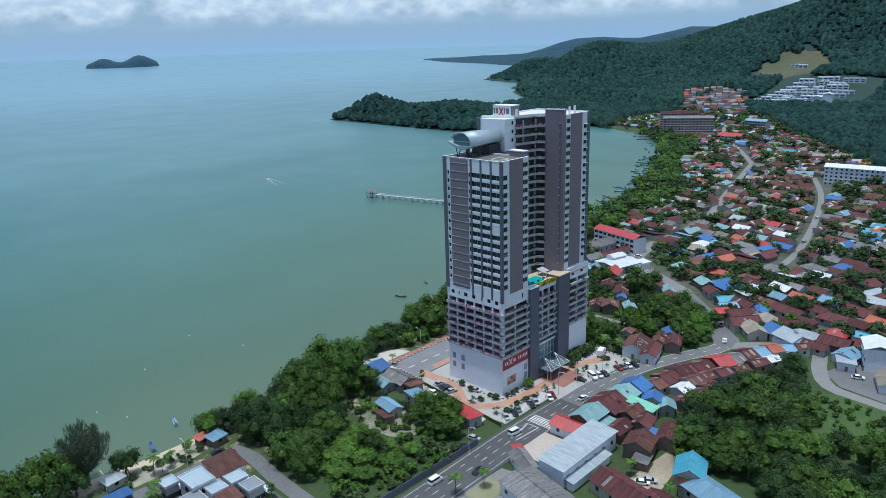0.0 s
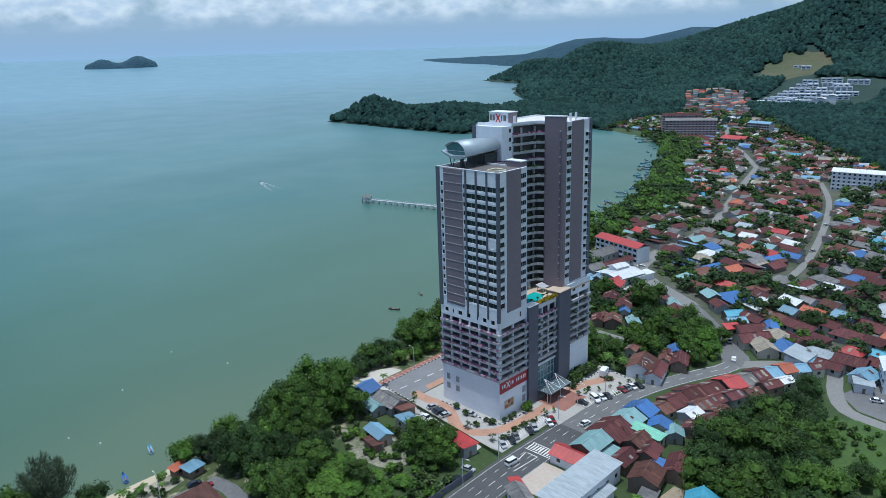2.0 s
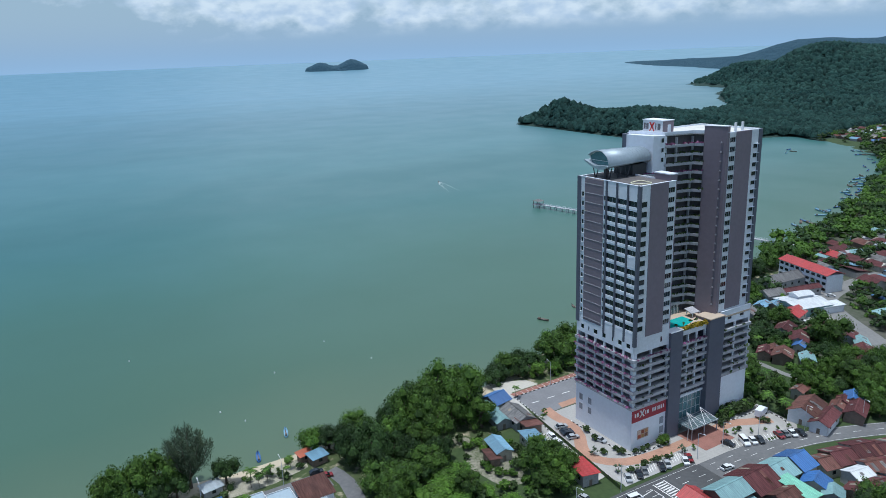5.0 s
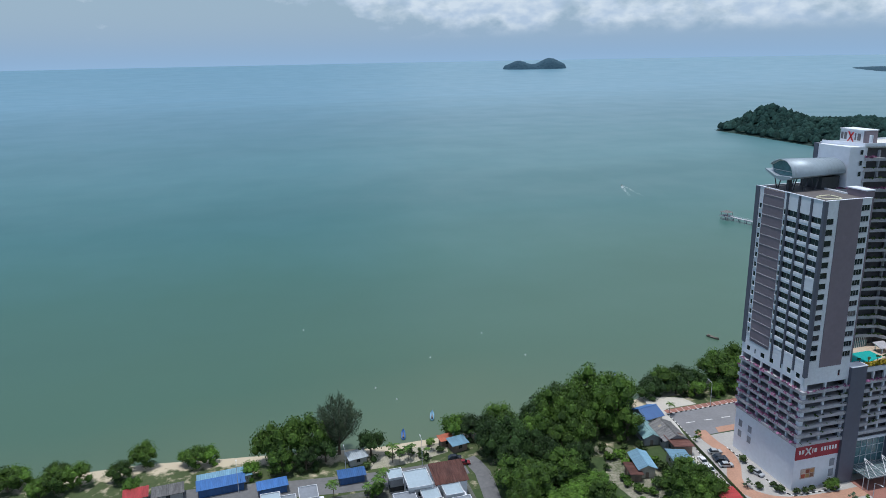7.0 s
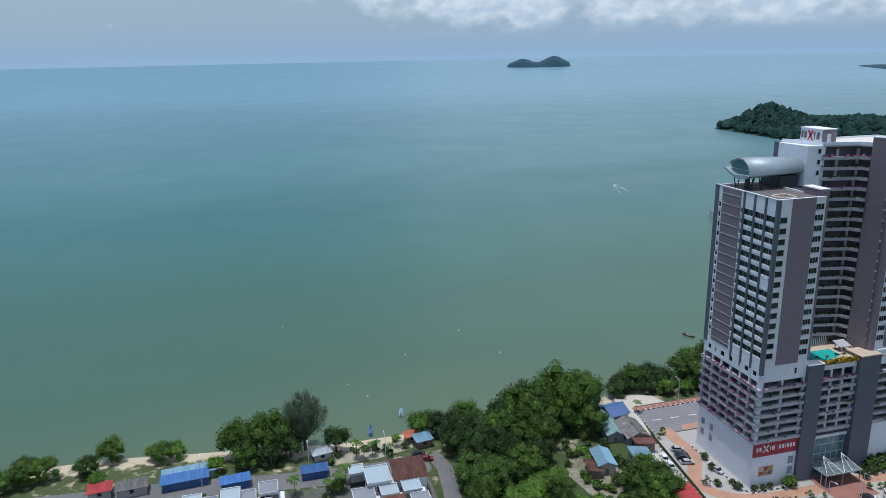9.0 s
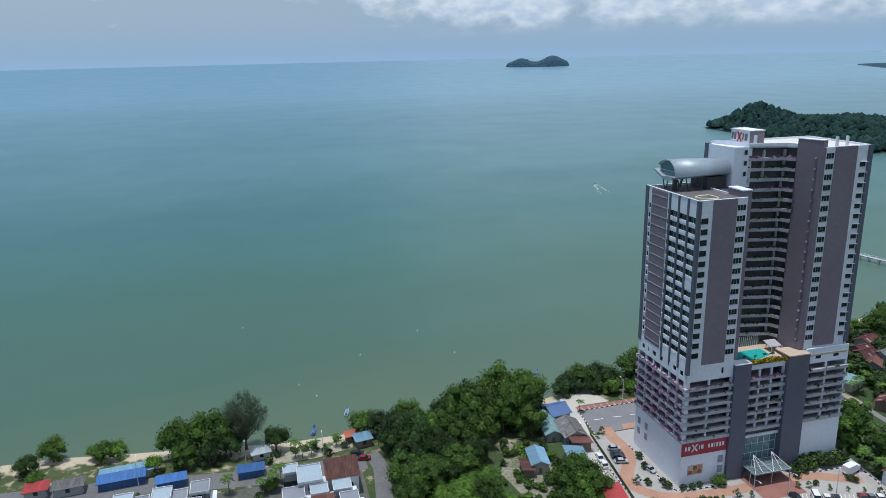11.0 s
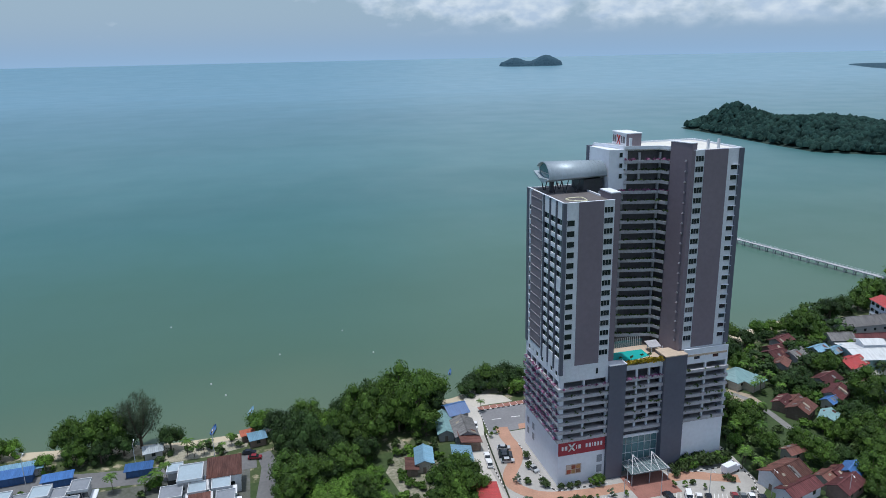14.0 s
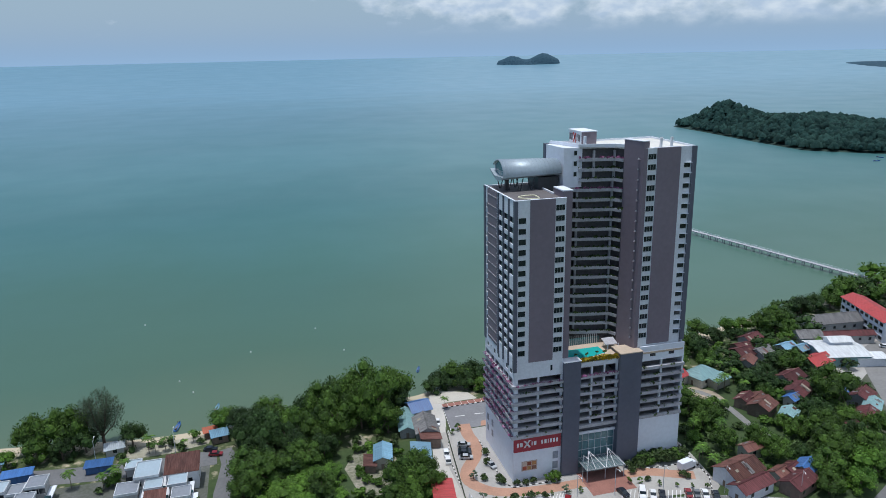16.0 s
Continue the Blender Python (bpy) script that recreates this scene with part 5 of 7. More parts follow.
house(-95.8, 184.0, 8.0, 8.6, 4.8, "rust", 2, 12, patches=1)
house(-92.0, 178.5, 4.0, 5.0, 2.8, "grey", 2, 12, form="shed", rise_=0.5)
house(-96.5, 192.0, 3.5, 8.0, 3.0, "blue", 2, 12, form="shed", rise_=0.6)
# the long row of shophouses along the bend, and the sheds behind it
for cx, cy, w, d, c, tn in ((-114.2, 225.4, 8, 5.6, "rust", -14), (-113.4, 232.0, 9.5, 7.5, "maroon", -16), (-111.6, 240.2, 9.5, 8.4, "maroon", -18), (-108.4, 248.6, 9.5, 8.4, "maroon", -20), (-104.2, 257.0, 10.5, 7.6, "red", -22),
                           (-101.4, 264.0, 9.5, 5.6, "grey", -22), (-99.2, 269.8, 9.0, 5.6, "maroon", -24), (-96.6, 275.6, 8.5, 6.0, "paleblue", -26), (-93.4, 281.4, 8.0, 5.6, "orange", -30), (-89.8, 286.4, 7.0, 5.6, "paleblue", -36), (-85.6, 290.4, 6.0, 4.6, "maroon", -40),
                           (-104.8, 227.0, 6.0, 6.5, "white", -10), (-105.0, 234.4, 6.5, 6.0, "rust", -16), (-103.4, 241.4, 6.5, 7.0, "maroon", -18), (-99.8, 248.4, 6.5, 6.4, "maroon", -20), (-95.8, 256.2, 5.5, 6.0, "rust", -22),
                           (-92.6, 264.6, 5.5, 7.5, "maroon", -24), (-90.4, 272.4, 5.0, 6.0, "white", -26), (-99.0, 226.8, 5.0, 6.0, "maroon", -12), (-98.4, 234.6, 5.0, 6.4, "rust", -14), (-101.0, 219.6, 5.4, 5.4, "maroon", 8)):
    house(cx + 2.2, cy, w, d, 3.6 + 0.4 * math.sin(cx), c, random.randrange(3), tn, rise_=w * 0.19, patches=5 if c in ("maroon", "rust", "grey") else 1, over=0.35)
# north of the junction
for cx, cy, w, d, c, tn, f in ((-135, 346, 13, 18, "blue", 60, "hip"), (-104.6, 297.6, 8, 10, "beige", 40, "gable"), (-97.6, 302.4, 7, 9, "blue", 40, "gable"), (-111.6, 303.6, 9, 13, "maroon", -40, "gable"), (-116.4, 312.6, 8, 12, "maroon", -40, "gable"),
                               (-122.6, 309.0, 4, 6, "red", -40, "shed"), (-124.6, 317.6, 6, 8, "paleblue", -40, "gable"), (-129.0, 325.6, 6, 8, "cyan", -40, "gable"), (-110.6, 319.6, 7, 9, "blue", 20, "gable"), (-119.6, 325.4, 7, 11, "maroon", 65, "gable"),
                               (-104.4, 313.6, 8, 12, "beige", 60, "hip"), (-98.0, 313.0, 6, 9, "maroon", 60, "gable"), (-100.6, 328.6, 8, 14, "maroon", 70, "gable"), (-112.6, 333.6, 7, 14, "rust", 70, "gable"), (-123.6, 336.8, 7, 9, "white", 60, "shed"),
                               (-101.6, 349.0, 8, 10, "orange", 75, "gable"), (-112.6, 345.4, 7, 12, "paleblue", 70, "gable"), (-121.6, 348.4, 7, 9, "white", 70, "gable"), (-128.0, 357.6, 8, 10, "maroon", 60, "gable"), (-114.0, 358.4, 7, 10, "white", 65, "gable"),
                               (-138.6, 333.2, 6, 8, "maroon", 50, "gable"), (-147.0, 343.4, 7, 9, "teal", 50, "gable"), (-91.4, 338.4, 7, 9, "maroon", 70, "gable"), (-88.4, 352.0, 8, 12, "paleblue", 70, "gable"), (-76.6, 346.4, 9, 13, "maroon", 70, "gable"), (-66.4, 338.4, 7, 9, "orange", 70, "gable")):
    house(cx, cy, w, d, 3.6, c, random.randrange(3), tn, patches=2 if c in ("maroon", "rust", "beige") else 0, form=f)
house(-78.0, 181.0, 8.0, 10.0, 4.4, "cyan", 0, 20, rise_=2.4, label="house with a steep cyan metal roof")
house(-76.0, 174.5, 4.0, 4.5, 3.0, "maroon", 0, 20, form="shed", rise_=0.7)
house(-68.0, 174.0, 9.0, 14.0, 4.2, "paleblue", 0, 70, form="hip", rise_=2.2, label="wide house with a hipped pale blue roof")
house(-88.0, 160.0, 9.0, 16.0, 4.2, "maroon", 0, 75, patches=2)
house(-76.0, 160.0, 8.0, 10.0, 4.0, "maroon", 2, 60, patches=2)
# north of the hotel
house(-134.0, 250.6, 8.4, 12.0, 4.6, "rust", 3, 15, patches=5, label="two-storey white house with a patched rusty roof")
house(-127.2, 250.0, 5.6, 12.4, 3.8, "maroon", 3, 15, patches=2)
house(-124.8, 264.0, 6.0, 10.0, 3.8, "maroon", 2, 22, patches=2)
house(-130.0, 271.0, 5.0, 6.5, 4.0, "blue", 0, 30)
house(-195.4, 279.5, 8.5, 11.5, 4.0, "teal", 0, 20, form="hip", rise_=2.4, label="restaurant with a faded teal tented roof")
house(-190.0, 283.5, 4.0, 8.0, 3.2, "teal", 0, 20, form="shed", rise_=0.8, label="restaurant porch with a faded teal roof", detail=False)
house(-196.4, 269.6, 5.0, 6.0, 4.0, "red", 0, 20, label="shed with a bright red metal roof")
house(-166.8, 284.6, 7.0, 8.0, 4.0, "rust", 2, 30, patches=7, label="house with a steep patched rusty roof")
house(-173.4, 282.6, 5.0, 7.0, 3.4, "maroon", 2, 30, patches=3)
house(-172.8, 287.0, 4.5, 6.0, 3.2, "rust", 2, 30, patches=2)
for cx, cy, w, d, c, tn in ((-206, 315, 7.0, 8, "grey", 20), (-208, 307, 8, 8, "maroon", 10), (-200.5, 304, 5, 7, "rust", 40), (-213, 311, 6, 8, "maroon", 5), (-220, 320, 6, 9, "maroon", 20), (-207.7, 328, 5, 7, "paleblue", 15),
                           (-204.4, 333.2, 5, 7, "paleblue", 15), (-192.4, 329.5, 8, 11, "red", 15), (-183, 309.5, 7, 10, "maroon", 20), (-173, 304.6, 7, 10, "maroon", 30), (-168.4, 298.4, 4, 5, "blue", 20), (-174, 320, 9, 10, "maroon", 10),
                           (-159, 289, 5, 7, "teal", 40), (-155.6, 320.6, 5, 9, "teal", 40), (-163, 323, 7, 9, "maroon", 30), (-150, 313, 7, 9, "maroon", 40), (-166.4, 318.2, 4, 7, "blue", 30), (-144.4, 262.4, 4, 6, "rust", 10), (-143, 301, 6, 9, "maroon", 45),
                           (-129.8, 261.6, 4, 5, "rust", 20), (-130.6, 266.2, 4, 5, "maroon", 25)):
    house(cx, cy, w, d, 3.8, c, random.randrange(3), tn, patches=3)
# west of the hotel
house(-201.5, 168.0, 8.0, 7.0, 3.6, "blue", 1, 10, label="shack with a bright blue tarpaulin-like roof")
house(-193.4, 162.0, 5.0, 14.0, 3.2, "teal", 1, 82, form="gable", label="long shed with a faded teal roof")
house(-187.5, 167.4, 7.0, 11.0, 3.8, "grey", 1, 85, patches=4)
house(-181.0, 167.4, 6.0, 6.5, 3.4, "rust", 2, 85, form="shed", rise_=0.8)
house(-171.6, 162.2, 5.5, 9.5, 3.4, "paleblue", 0, 80, form="shed", rise_=0.8, label="house with a plain pale blue roof")
house(-174.6, 150.4, 5.0, 9.0, 3.6, "paleblue", 0, 80, rise_=1.0, label="small house with a pale blue roof in a yard")
house(-172.2, 146.0, 3.2, 6.0, 2.6, "rust", 2, 80, form="shed", rise_=0.5)
house(-149.6, 163.6, 5.4, 9.0, 3.8, "red", 1, 82, form="shed", rise_=0.5, label="flat building with a bright red roof")
# by the shore road
house(-203.5, 99.6, 4.0, 5.0, 2.8, "paleblue", 2, 10, form="shed", rise_=0.5)
house(-207.0, 96.5, 2.5, 4.0, 2.6, "orange", 2, 10, form="shed", rise_=0.5)
house(-205.2, 66.4, 3.8, 5.4, 2.6, "silver", 1, 10, form="shed", rise_=0.4)
house(-195.4, 63.4, 3.4, 7.4, 2.6, "blue", ROOFS["blue"], 0, form="shed", rise_=0.3, label="long stall with bright blue sides", name="market_stall", category="stall", detail=False)
house(-196.6, 39.8, 3.4, 8.0, 2.6, "blue", ROOFS["blue"], 4, form="shed", rise_=0.3, label="long stall with bright blue sides", name="market_stall", category="stall", detail=False)
house(-201.6, 25.0, 3.8, 13.0, 2.8, "blue", ROOFS["blue"], 4, form="shed", rise_=0.5, label="long stall with bright blue sides", name="market_stall", category="stall", detail=False)
house(-205.2, 26.0, 4.0, 15.0, 2.8, "paleblue", 1, 4, form="shed", rise_=0.3, detail=False)
house(-202.0, 10.0, 4.4, 8.0, 2.8, "grey", 1, 4, form="shed", rise_=0.3)
house(-203.0, 1.0, 4.4, 6.0, 2.8, "red", 1, 4, form="shed", rise_=0.3)


def villa(x, y, w, d, h, tone, flat_frame=True, turn=0.0):
    """A modern house: white frame, flat roof panel and a terrace."""
    t = thing("villa", "modern two-storey house with a flat pale roof in a white frame", "house", "shore villas", pose(x, y, 0, 0, 0, turn))
    W, D = w / 2, d / 2
    part("wall", Shape().box(-W + 0.4, W - 0.4, -D + 0.4, D - 0.4, -0.2, h), WALLS[1], t)
    part("roof", Shape().box(-W + 0.18, W - 0.18, -D + 0.18, D - 0.18, h, h + 0.25), random.choice((tone, tone, SLATEROOF)), t)
    part("terrace", Shape().box(-W + 0.6, W + 1.2, D - 0.2, D + 1.6, 2.9, 3.2), WHITE2, t, "narrow roof terrace")
    part("balustrade", Shape().box(W + 1.1, W + 1.2, D - 0.2, D + 1.6, 3.2, 4.1), LOBBY, t, "green glass balustrade")
    for bx in ((-W, W, -D, -D + 0.18), (-W, W, D - 0.18, D), (-W, -W + 0.18, -D + 0.18, D - 0.18), (W - 0.18, W, -D + 0.18, D - 0.18)):
        part("roof_frame", Shape().box(*bx, h - 0.2, h + 0.6), FRAME, t)
    for k in range(3):
        yy = -D + d * (k + 0.5) / 3
        for z in (1.0, 4.2):
            if z + 1.6 < h:
                part("window", Shape().box(W - 0.42, W - 0.34, yy - 0.8, yy + 0.8, z, z + 1.5), GLASS, t)
    for z in (1.0, 4.2):
        if z + 1.6 < h:
            part("window", Shape().box(-0.9, 0.9, -D + 0.34, -D + 0.42, z, z + 1.5), GLASS, t)
    TAKEN.append((x - W, x + W, y - D, y + D))
    return t


SLATEROOF = mat("grey_roof_panel", (0.23, 0.25, 0.28), 0.5, vary=0.15, size=2.0)
PALEROOF = mat("pale_roof_panel", (0.36, 0.44, 0.49), 0.35, vary=0.12, size=2.0)
villa(-179.4, 80.4, 9.0, 7.2, 7.0, PALEROOF)
villa(-172.6, 75.4, 6.4, 6.4, 5.6, PALEROOF)
villa(-172.6, 82.6, 5.2, 5.2, 5.8, PALEROOF)
villa(-173.4, 89.2, 5.6, 5.4, 5.6, PALEROOF)
villa(-167.0, 90.6, 5.6, 5.4, 5.2, PALEROOF)
house(-180.6, 90.0, 8.0, 9.0, 6.2, "rust", 3, 0, form="shed", rise_=1.6, label="villa with a sloping brown roof")
house(-167.0, 83.4, 5.0, 5.0, 5.0, "rust", 3, 0, form="shed", rise_=0.8)
for k in range(4):
    villa(-182.6 + 0.4 * k, 49.5 - 10.4 * k, 6.2, 5.4, 6.4, PALEROOF)
    villa(-176.0 + 0.4 * k, 47.5 - 10.4 * k, 5.6, 5.4, 5.4, PALEROOF)
    villa(-182.0 + 0.4 * k, 43.8 - 10.4 * k, 5.4, 4.6, 5.2, PALEROOF)
villa(-186.5, 75.2, 5.0, 4.6, 5.2, PALEROOF)


def block(name, x, y, w, d, storeys, roof, turn, label, category, wall=None, cols=10, floor_z=0.0, sh=3.1, open_=0.32):
    """A long building of several storeys with rows of openings."""
    t = thing(name, label, category, "", pose(x, y, floor_z, 0, 0, turn))
    W, D, h = w / 2, d / 2, storeys * sh
    part("wall", Shape().box(-W, W, -D, D, -1, h), wall or WHITE2, t)
    for f in range(storeys):
        for k in range(cols):
            yy = -D + d * (k + 0.5) / cols
            for sg in (1, -1):
                part("window", Shape().box(sg * W - 0.05, sg * W + 0.05, yy - d / cols * open_, yy + d / cols * open_, f * sh + 0.9, f * sh + 2.3), GLASS, t)
        for sg in (1, -1):
            part("gallery_ledge", Shape().box(sg * W - 0.3, sg * W + 0.3, -D, D, f * sh + 2.6, f * sh + 3.0), WHITE2, t)
    m = ROOFS[roof]
    for sg in (1, -1):
        part("roof", slope((0, -D - 0.6, h + w * 0.2), (0, D + 0.6, h + w * 0.2), (sg * (W + 0.8), D + 0.6, h), (sg * (W + 0.8), -D - 0.6, h)), m, t)
    TAKEN.append((x - W - 2, x + W + 2, y - D, y + D) if turn % 180 == 0 else (x - D, x + D, y - W - 2, y + W + 2))
    return t


block("school_block", -220, 384, 10, 34, 3, "red", 75, "three-storey school block with a red roof", "school", cols=9)
house(-197.5, 344.0, 17.0, 19.0, 4.6, "white", ROOFS["teal"], -14, rise_=1.2, label="market hall with a gleaming white roof and teal walls", name="market_hall", category="hall")
house(-200.5, 347.0, 6.0, 9.0, 7.2, "white", 3, -14, rise_=1.0, label="raised white roof lantern of the market hall", name="roof_lantern", category="hall", detail=False)
house(-189.0, 352.5, 5.0, 12.0, 3.6, "white", 3, -14, form="shed", rise_=0.5, label="open stall row with a white roof", name="stall_row", category="stall", detail=False)
house(-225.0, 367.0, 10.0, 30.0, 5.0, "grey", 1, -5, label="long building with a weathered grey roof")
house(-210.0, 361.0, 5.0, 22.0, 4.4, "maroon", 1, -12, label="long narrow house with a maroon roof")
house(-214.5, 344.5, 8.0, 10.0, 4.2, "grey", 1, -14)
block("apartment_block", -158, 660, 12, 52, 5, "white", 95, "long five-storey white apartment block with rows of windows", "apartment building", cols=14, open_=0.2)
block("apartment_block", -100, 690, 12, 50, 5, "orange", 95, "five-storey pale apartment block with an orange roof", "apartment building", cols=12)
block("flats_block", -422, 900, 13, 62, 7, "grey", -60, "seven-storey pinkish grey flats at the foot of the hill", "apartment building", PINKWALL, cols=14, open_=0.2)
block("flats_block", -446, 924, 13, 50, 8, "maroon", -56, "eight-storey pinkish grey flats at the foot of the hill", "apartment building", PINKWALL, cols=11, open_=0.2)
block("shop_block", -365, 985, 12, 30, 4, "paleblue", 80, "four-storey grey-blue shop block beside the road", "shop building", WALLS[1], cols=8)
block("shop_block", -352, 872, 16, 30, 2, "red", 80, "two-storey shop block with a red roof", "shop building", WHITE2, cols=6)
block("villa_block", -58, 297, 9, 12, 3, "white", 20, "three-storey white house with open verandas", "house", cols=3)
house(-66.5, 289.5, 6.0, 8.0, 3.4, "silver", 3, 20, form="shed", rise_=0.5)
house(-50.0, 281.0, 7.0, 12.0, 3.4, "beige", 3, 20)

# the village, house by house
random.seed(21)
LANES = MAIN + smooth_line([(-130, 400), (-134, 446), (-151, 531), (-172, 610), (-199, 680)]) + smooth_line([(-270, 724), (-330, 830), (-368, 886), (-440, 1064)])
NORTH_END = 1230
VILLAGE_EDGE = lambda y: -32 - (y - 329) * 0.235 if y < 690 else -130 - (y - 690) * 0.66
homes = 0
ODDS = (44, 26, 30, 4, 5, 2, 4, 0, 5, 3, 2, 2, 5)
for j in range(86):
    for i in range(46):
        y = 296 + j * 11.6 + random.uniform(-2.2, 2.2)
        x = -560 + i * 12.2 + (j % 2) * 5 + random.uniform(-2.2, 2.2) + 8 * math.sin(y / 60)
        if y > NORTH_END or x > VILLAGE_EDGE(y) or (y < 335 and x < -112) or (y < 400 and x < -188):
            continue
        dshore = float(inland(x, y)[0])
        if dshore < 36 + 8 * math.sin(y / 40) or random.random() < 0.12 + 0.12 * math.sin(x / 31) * math.sin(y / 43) + (0.3 if y > 940 else 0):
            continue
        w, d = (random.uniform(7.0, 10.0), random.uniform(9.0, 14.0)) if y > 425 else (random.uniform(6.0, 8.6), random.uniform(8.0, 12.5))
        if not free(x, y, 1.6) or not off_line(LANES, x, y, 6.5):
            continue
        c = random.choices(list(ROOFS), ODDS if y > 430 else (40, 18, 18, 7, 8, 3, 6, 2, 4, 3, 5, 4, 5))[0]
        tn = 90 * (random.random() < 0.7) + 18 * math.sin(y / 90) + random.uniform(-7, 7)
        shape_ = random.choices(("gable", "hip", "shed"), (6, 3, 1))[0]
        h = random.uniform(2.6, 3.8)
        if y < 425:
            a = math.radians(tn)
            ex, ey = x + (w / 2 + 1.5) * math.cos(a), y + (w / 2 + 1.5) * math.sin(a)
            if random.random() < 0.6 and free(ex, ey, 0.5) and off_line(LANES, ex, ey, 6.0):
                house(ex, ey, 3.4, d * random.uniform(0.5, 0.85), 2.6, random.choice(("rust", "grey", "maroon", "paleblue", "beige")), random.randrange(3), round(tn, 1), form="shed", rise_=0.7, detail=False, name="lean_to", category="shed", label="low lean-to shed against a village house", over=0.3)
            house(x, y, w, d, h, c, random.randrange(4), round(tn, 1), form=shape_, detail=y < 335, patches=random.randrange(4))
        else:
            far_house(x, y, w, d, h, c, random.randrange(3), tn, shape_)
            if random.random() < 0.75:
                # a lower wing or porch against the long side
                a, g = math.radians(tn), random.choice((1, -1))
                ox, oy = g * (w * 0.5 + 1.6), random.uniform(-2, 2)
                ex, ey = x + ox * math.cos(a) - oy * math.sin(a), y + ox * math.sin(a) + oy * math.cos(a)
                if free(ex, ey, -2.0) and off_line(LANES, ex, ey, 5.0):
                    far_house(ex, ey, random.uniform(3.0, 4.4), d * random.uniform(0.4, 0.9), h - 1.0, random.choices(list(ROOFS), ODDS)[0], random.randrange(3), tn, "gable")
        homes += 1


def terrace(x, y, z, n, turn):
    t = thing("terraced_row", "row of new white terraced houses on the hillside", "terraced houses", "hillside terraces", pose(x, y, z, 0, 0, turn))
    for k in range(n):
        part("house_unit", Shape().box(k * 9.0, k * 9.0 + 8.2, -5, 5, -6, 6.5), WHITE, t)
        part("roof", Shape().box(k * 9.0, k * 9.0 + 8.2, -5.4, 2.5, 6.5, 7.6), WHITE2, t)
        part("window_band", Shape().box(k * 9.0 + 1, k * 9.0 + 7, -5.15, -4.95, 3.6, 5.2), GLASS, t)
        part("window_band", Shape().box(k * 9.0 + 1, k * 9.0 + 7, -5.15, -4.95, 0.4, 2.0), GLASS, t)


random.seed(77)
for k in range(8):
    y, x = 1318 + 21 * k, -498 + 4 * k
    while x < -384 - (46 - 14 * k if k < 3 else 0):
        n = random.choice((2, 3, 3, 4))
        yy = y + random.uniform(-5, 5)
        terrace(x, yy, float(height(x + 5 * n, yy)[0]) + 0.5, n, random.uniform(2, 12))
        x += n * 9.0 + random.choice((2, 4, 9))
TAKEN.append((-505, -330, 1305, 1500))
for k in range(2):
    terrace(-512 - 22 * k, 1575 + 22 * k, float(height(-500, 1575)[0]) + 1, 2, 10)
block("tower_block", -372, 1300, 14, 16, 8, "white", 10, "tall white flats below the hillside terraces", "apartment building", cols=4)
block("tower_block", -392, 1312, 14, 14, 6, "white", 10, "tall white flats below the hillside terraces", "apartment building", cols=4)
for k in range(13):
    y = 1150 + k * 19.0
    x = -0.476 * y + random.uniform(0, 6)
    while x < -0.388 * y:
        yy = y + random.uniform(-3, 3)
        if free(x, yy, 3) and random.random() < 0.93:
            far_house(x, yy, 7.5, random.uniform(7.5, 9.5), random.uniform(4.5, 6.5), random.choice(("rust", "maroon", "beige", "orange", "rust", "grey")), random.choice((0, 3, 3)), 115 + random.uniform(-6, 6), "gable")
        x += 12.5
lay_far_houses()


# ---- forest on the hills ----
def forest(name, pts, lo, hi, material, label, heads=0):
    """Many lumpy tree crowns in one mesh; heads: smaller clumps over each crown."""
    rng = np.random.default_rng(3)
    n = len(pts)
    P = np.asarray(pts, float)
    z = height(P[:, 0], P[:, 1])
    r = rng.uniform(lo, hi, n)
    if heads:
        q = np.repeat(P, heads, 0) + rng.normal(0, 0.5, (n * heads, 2)) * np.repeat(r, heads)[:, None]
        away = np.hypot(*(q - np.repeat(P, heads, 0)).T) / np.repeat(r, heads)
        z = np.concatenate([z, np.repeat(z, heads) + np.repeat(r, heads) * (1.25 - 0.75 * away)])
        r = np.concatenate([r, np.repeat(r, heads) * rng.uniform(0.25, 0.45, n * heads)])
        P = np.concatenate([P, q])
        n = len(P)
    ang = np.linspace(0, 2 * np.pi, 6)[:-1]
    ring = []
    for f, hz in ((1.0, 0.02), (0.74, 0.9)):
        a = ang[None, :] + rng.uniform(0, 1, (n, 1)) + rng.normal(0, 0.14, (n, 5))
        rr = r[:, None] * f * rng.uniform(0.72, 1.25, (n, 5))
        ring.append(np.stack([P[:, :1] + rr * np.cos(a), P[:, 1:2] + rr * np.sin(a), z[:, None] + r[:, None] * (hz + rng.uniform(-0.12, 0.12, (n, 5))) + r[:, None] * 0.5], -1))
    tip = np.stack([P[:, 0] + r * rng.uniform(-0.2, 0.2, n), P[:, 1] + r * rng.uniform(-0.2, 0.2, n), z + r * (1.85 + rng.uniform(-0.2, 0.3, n))], -1)[:, None, :]
    V = np.concatenate(ring + [tip], 1).reshape(-1, 3)
    base = []
    for i in range(5):
        a, b = i, (i + 1) % 5
        base += [(a, b, b + 5), (a, b + 5, a + 5), (5 + a, 5 + b, 10)]
    F = (np.asarray(base)[None] + 11 * np.arange(n)[:, None, None]).reshape(-1, 3)
    me = bpy.data.meshes.new(name)
    me.from_pydata(V.tolist(), [], F.tolist())
    me.materials.append(material)
    me.polygons.foreach_set("use_smooth", [True] * len(F))
    me.update()
    tagged(new(name, me), label, "forest", kind="stuff")


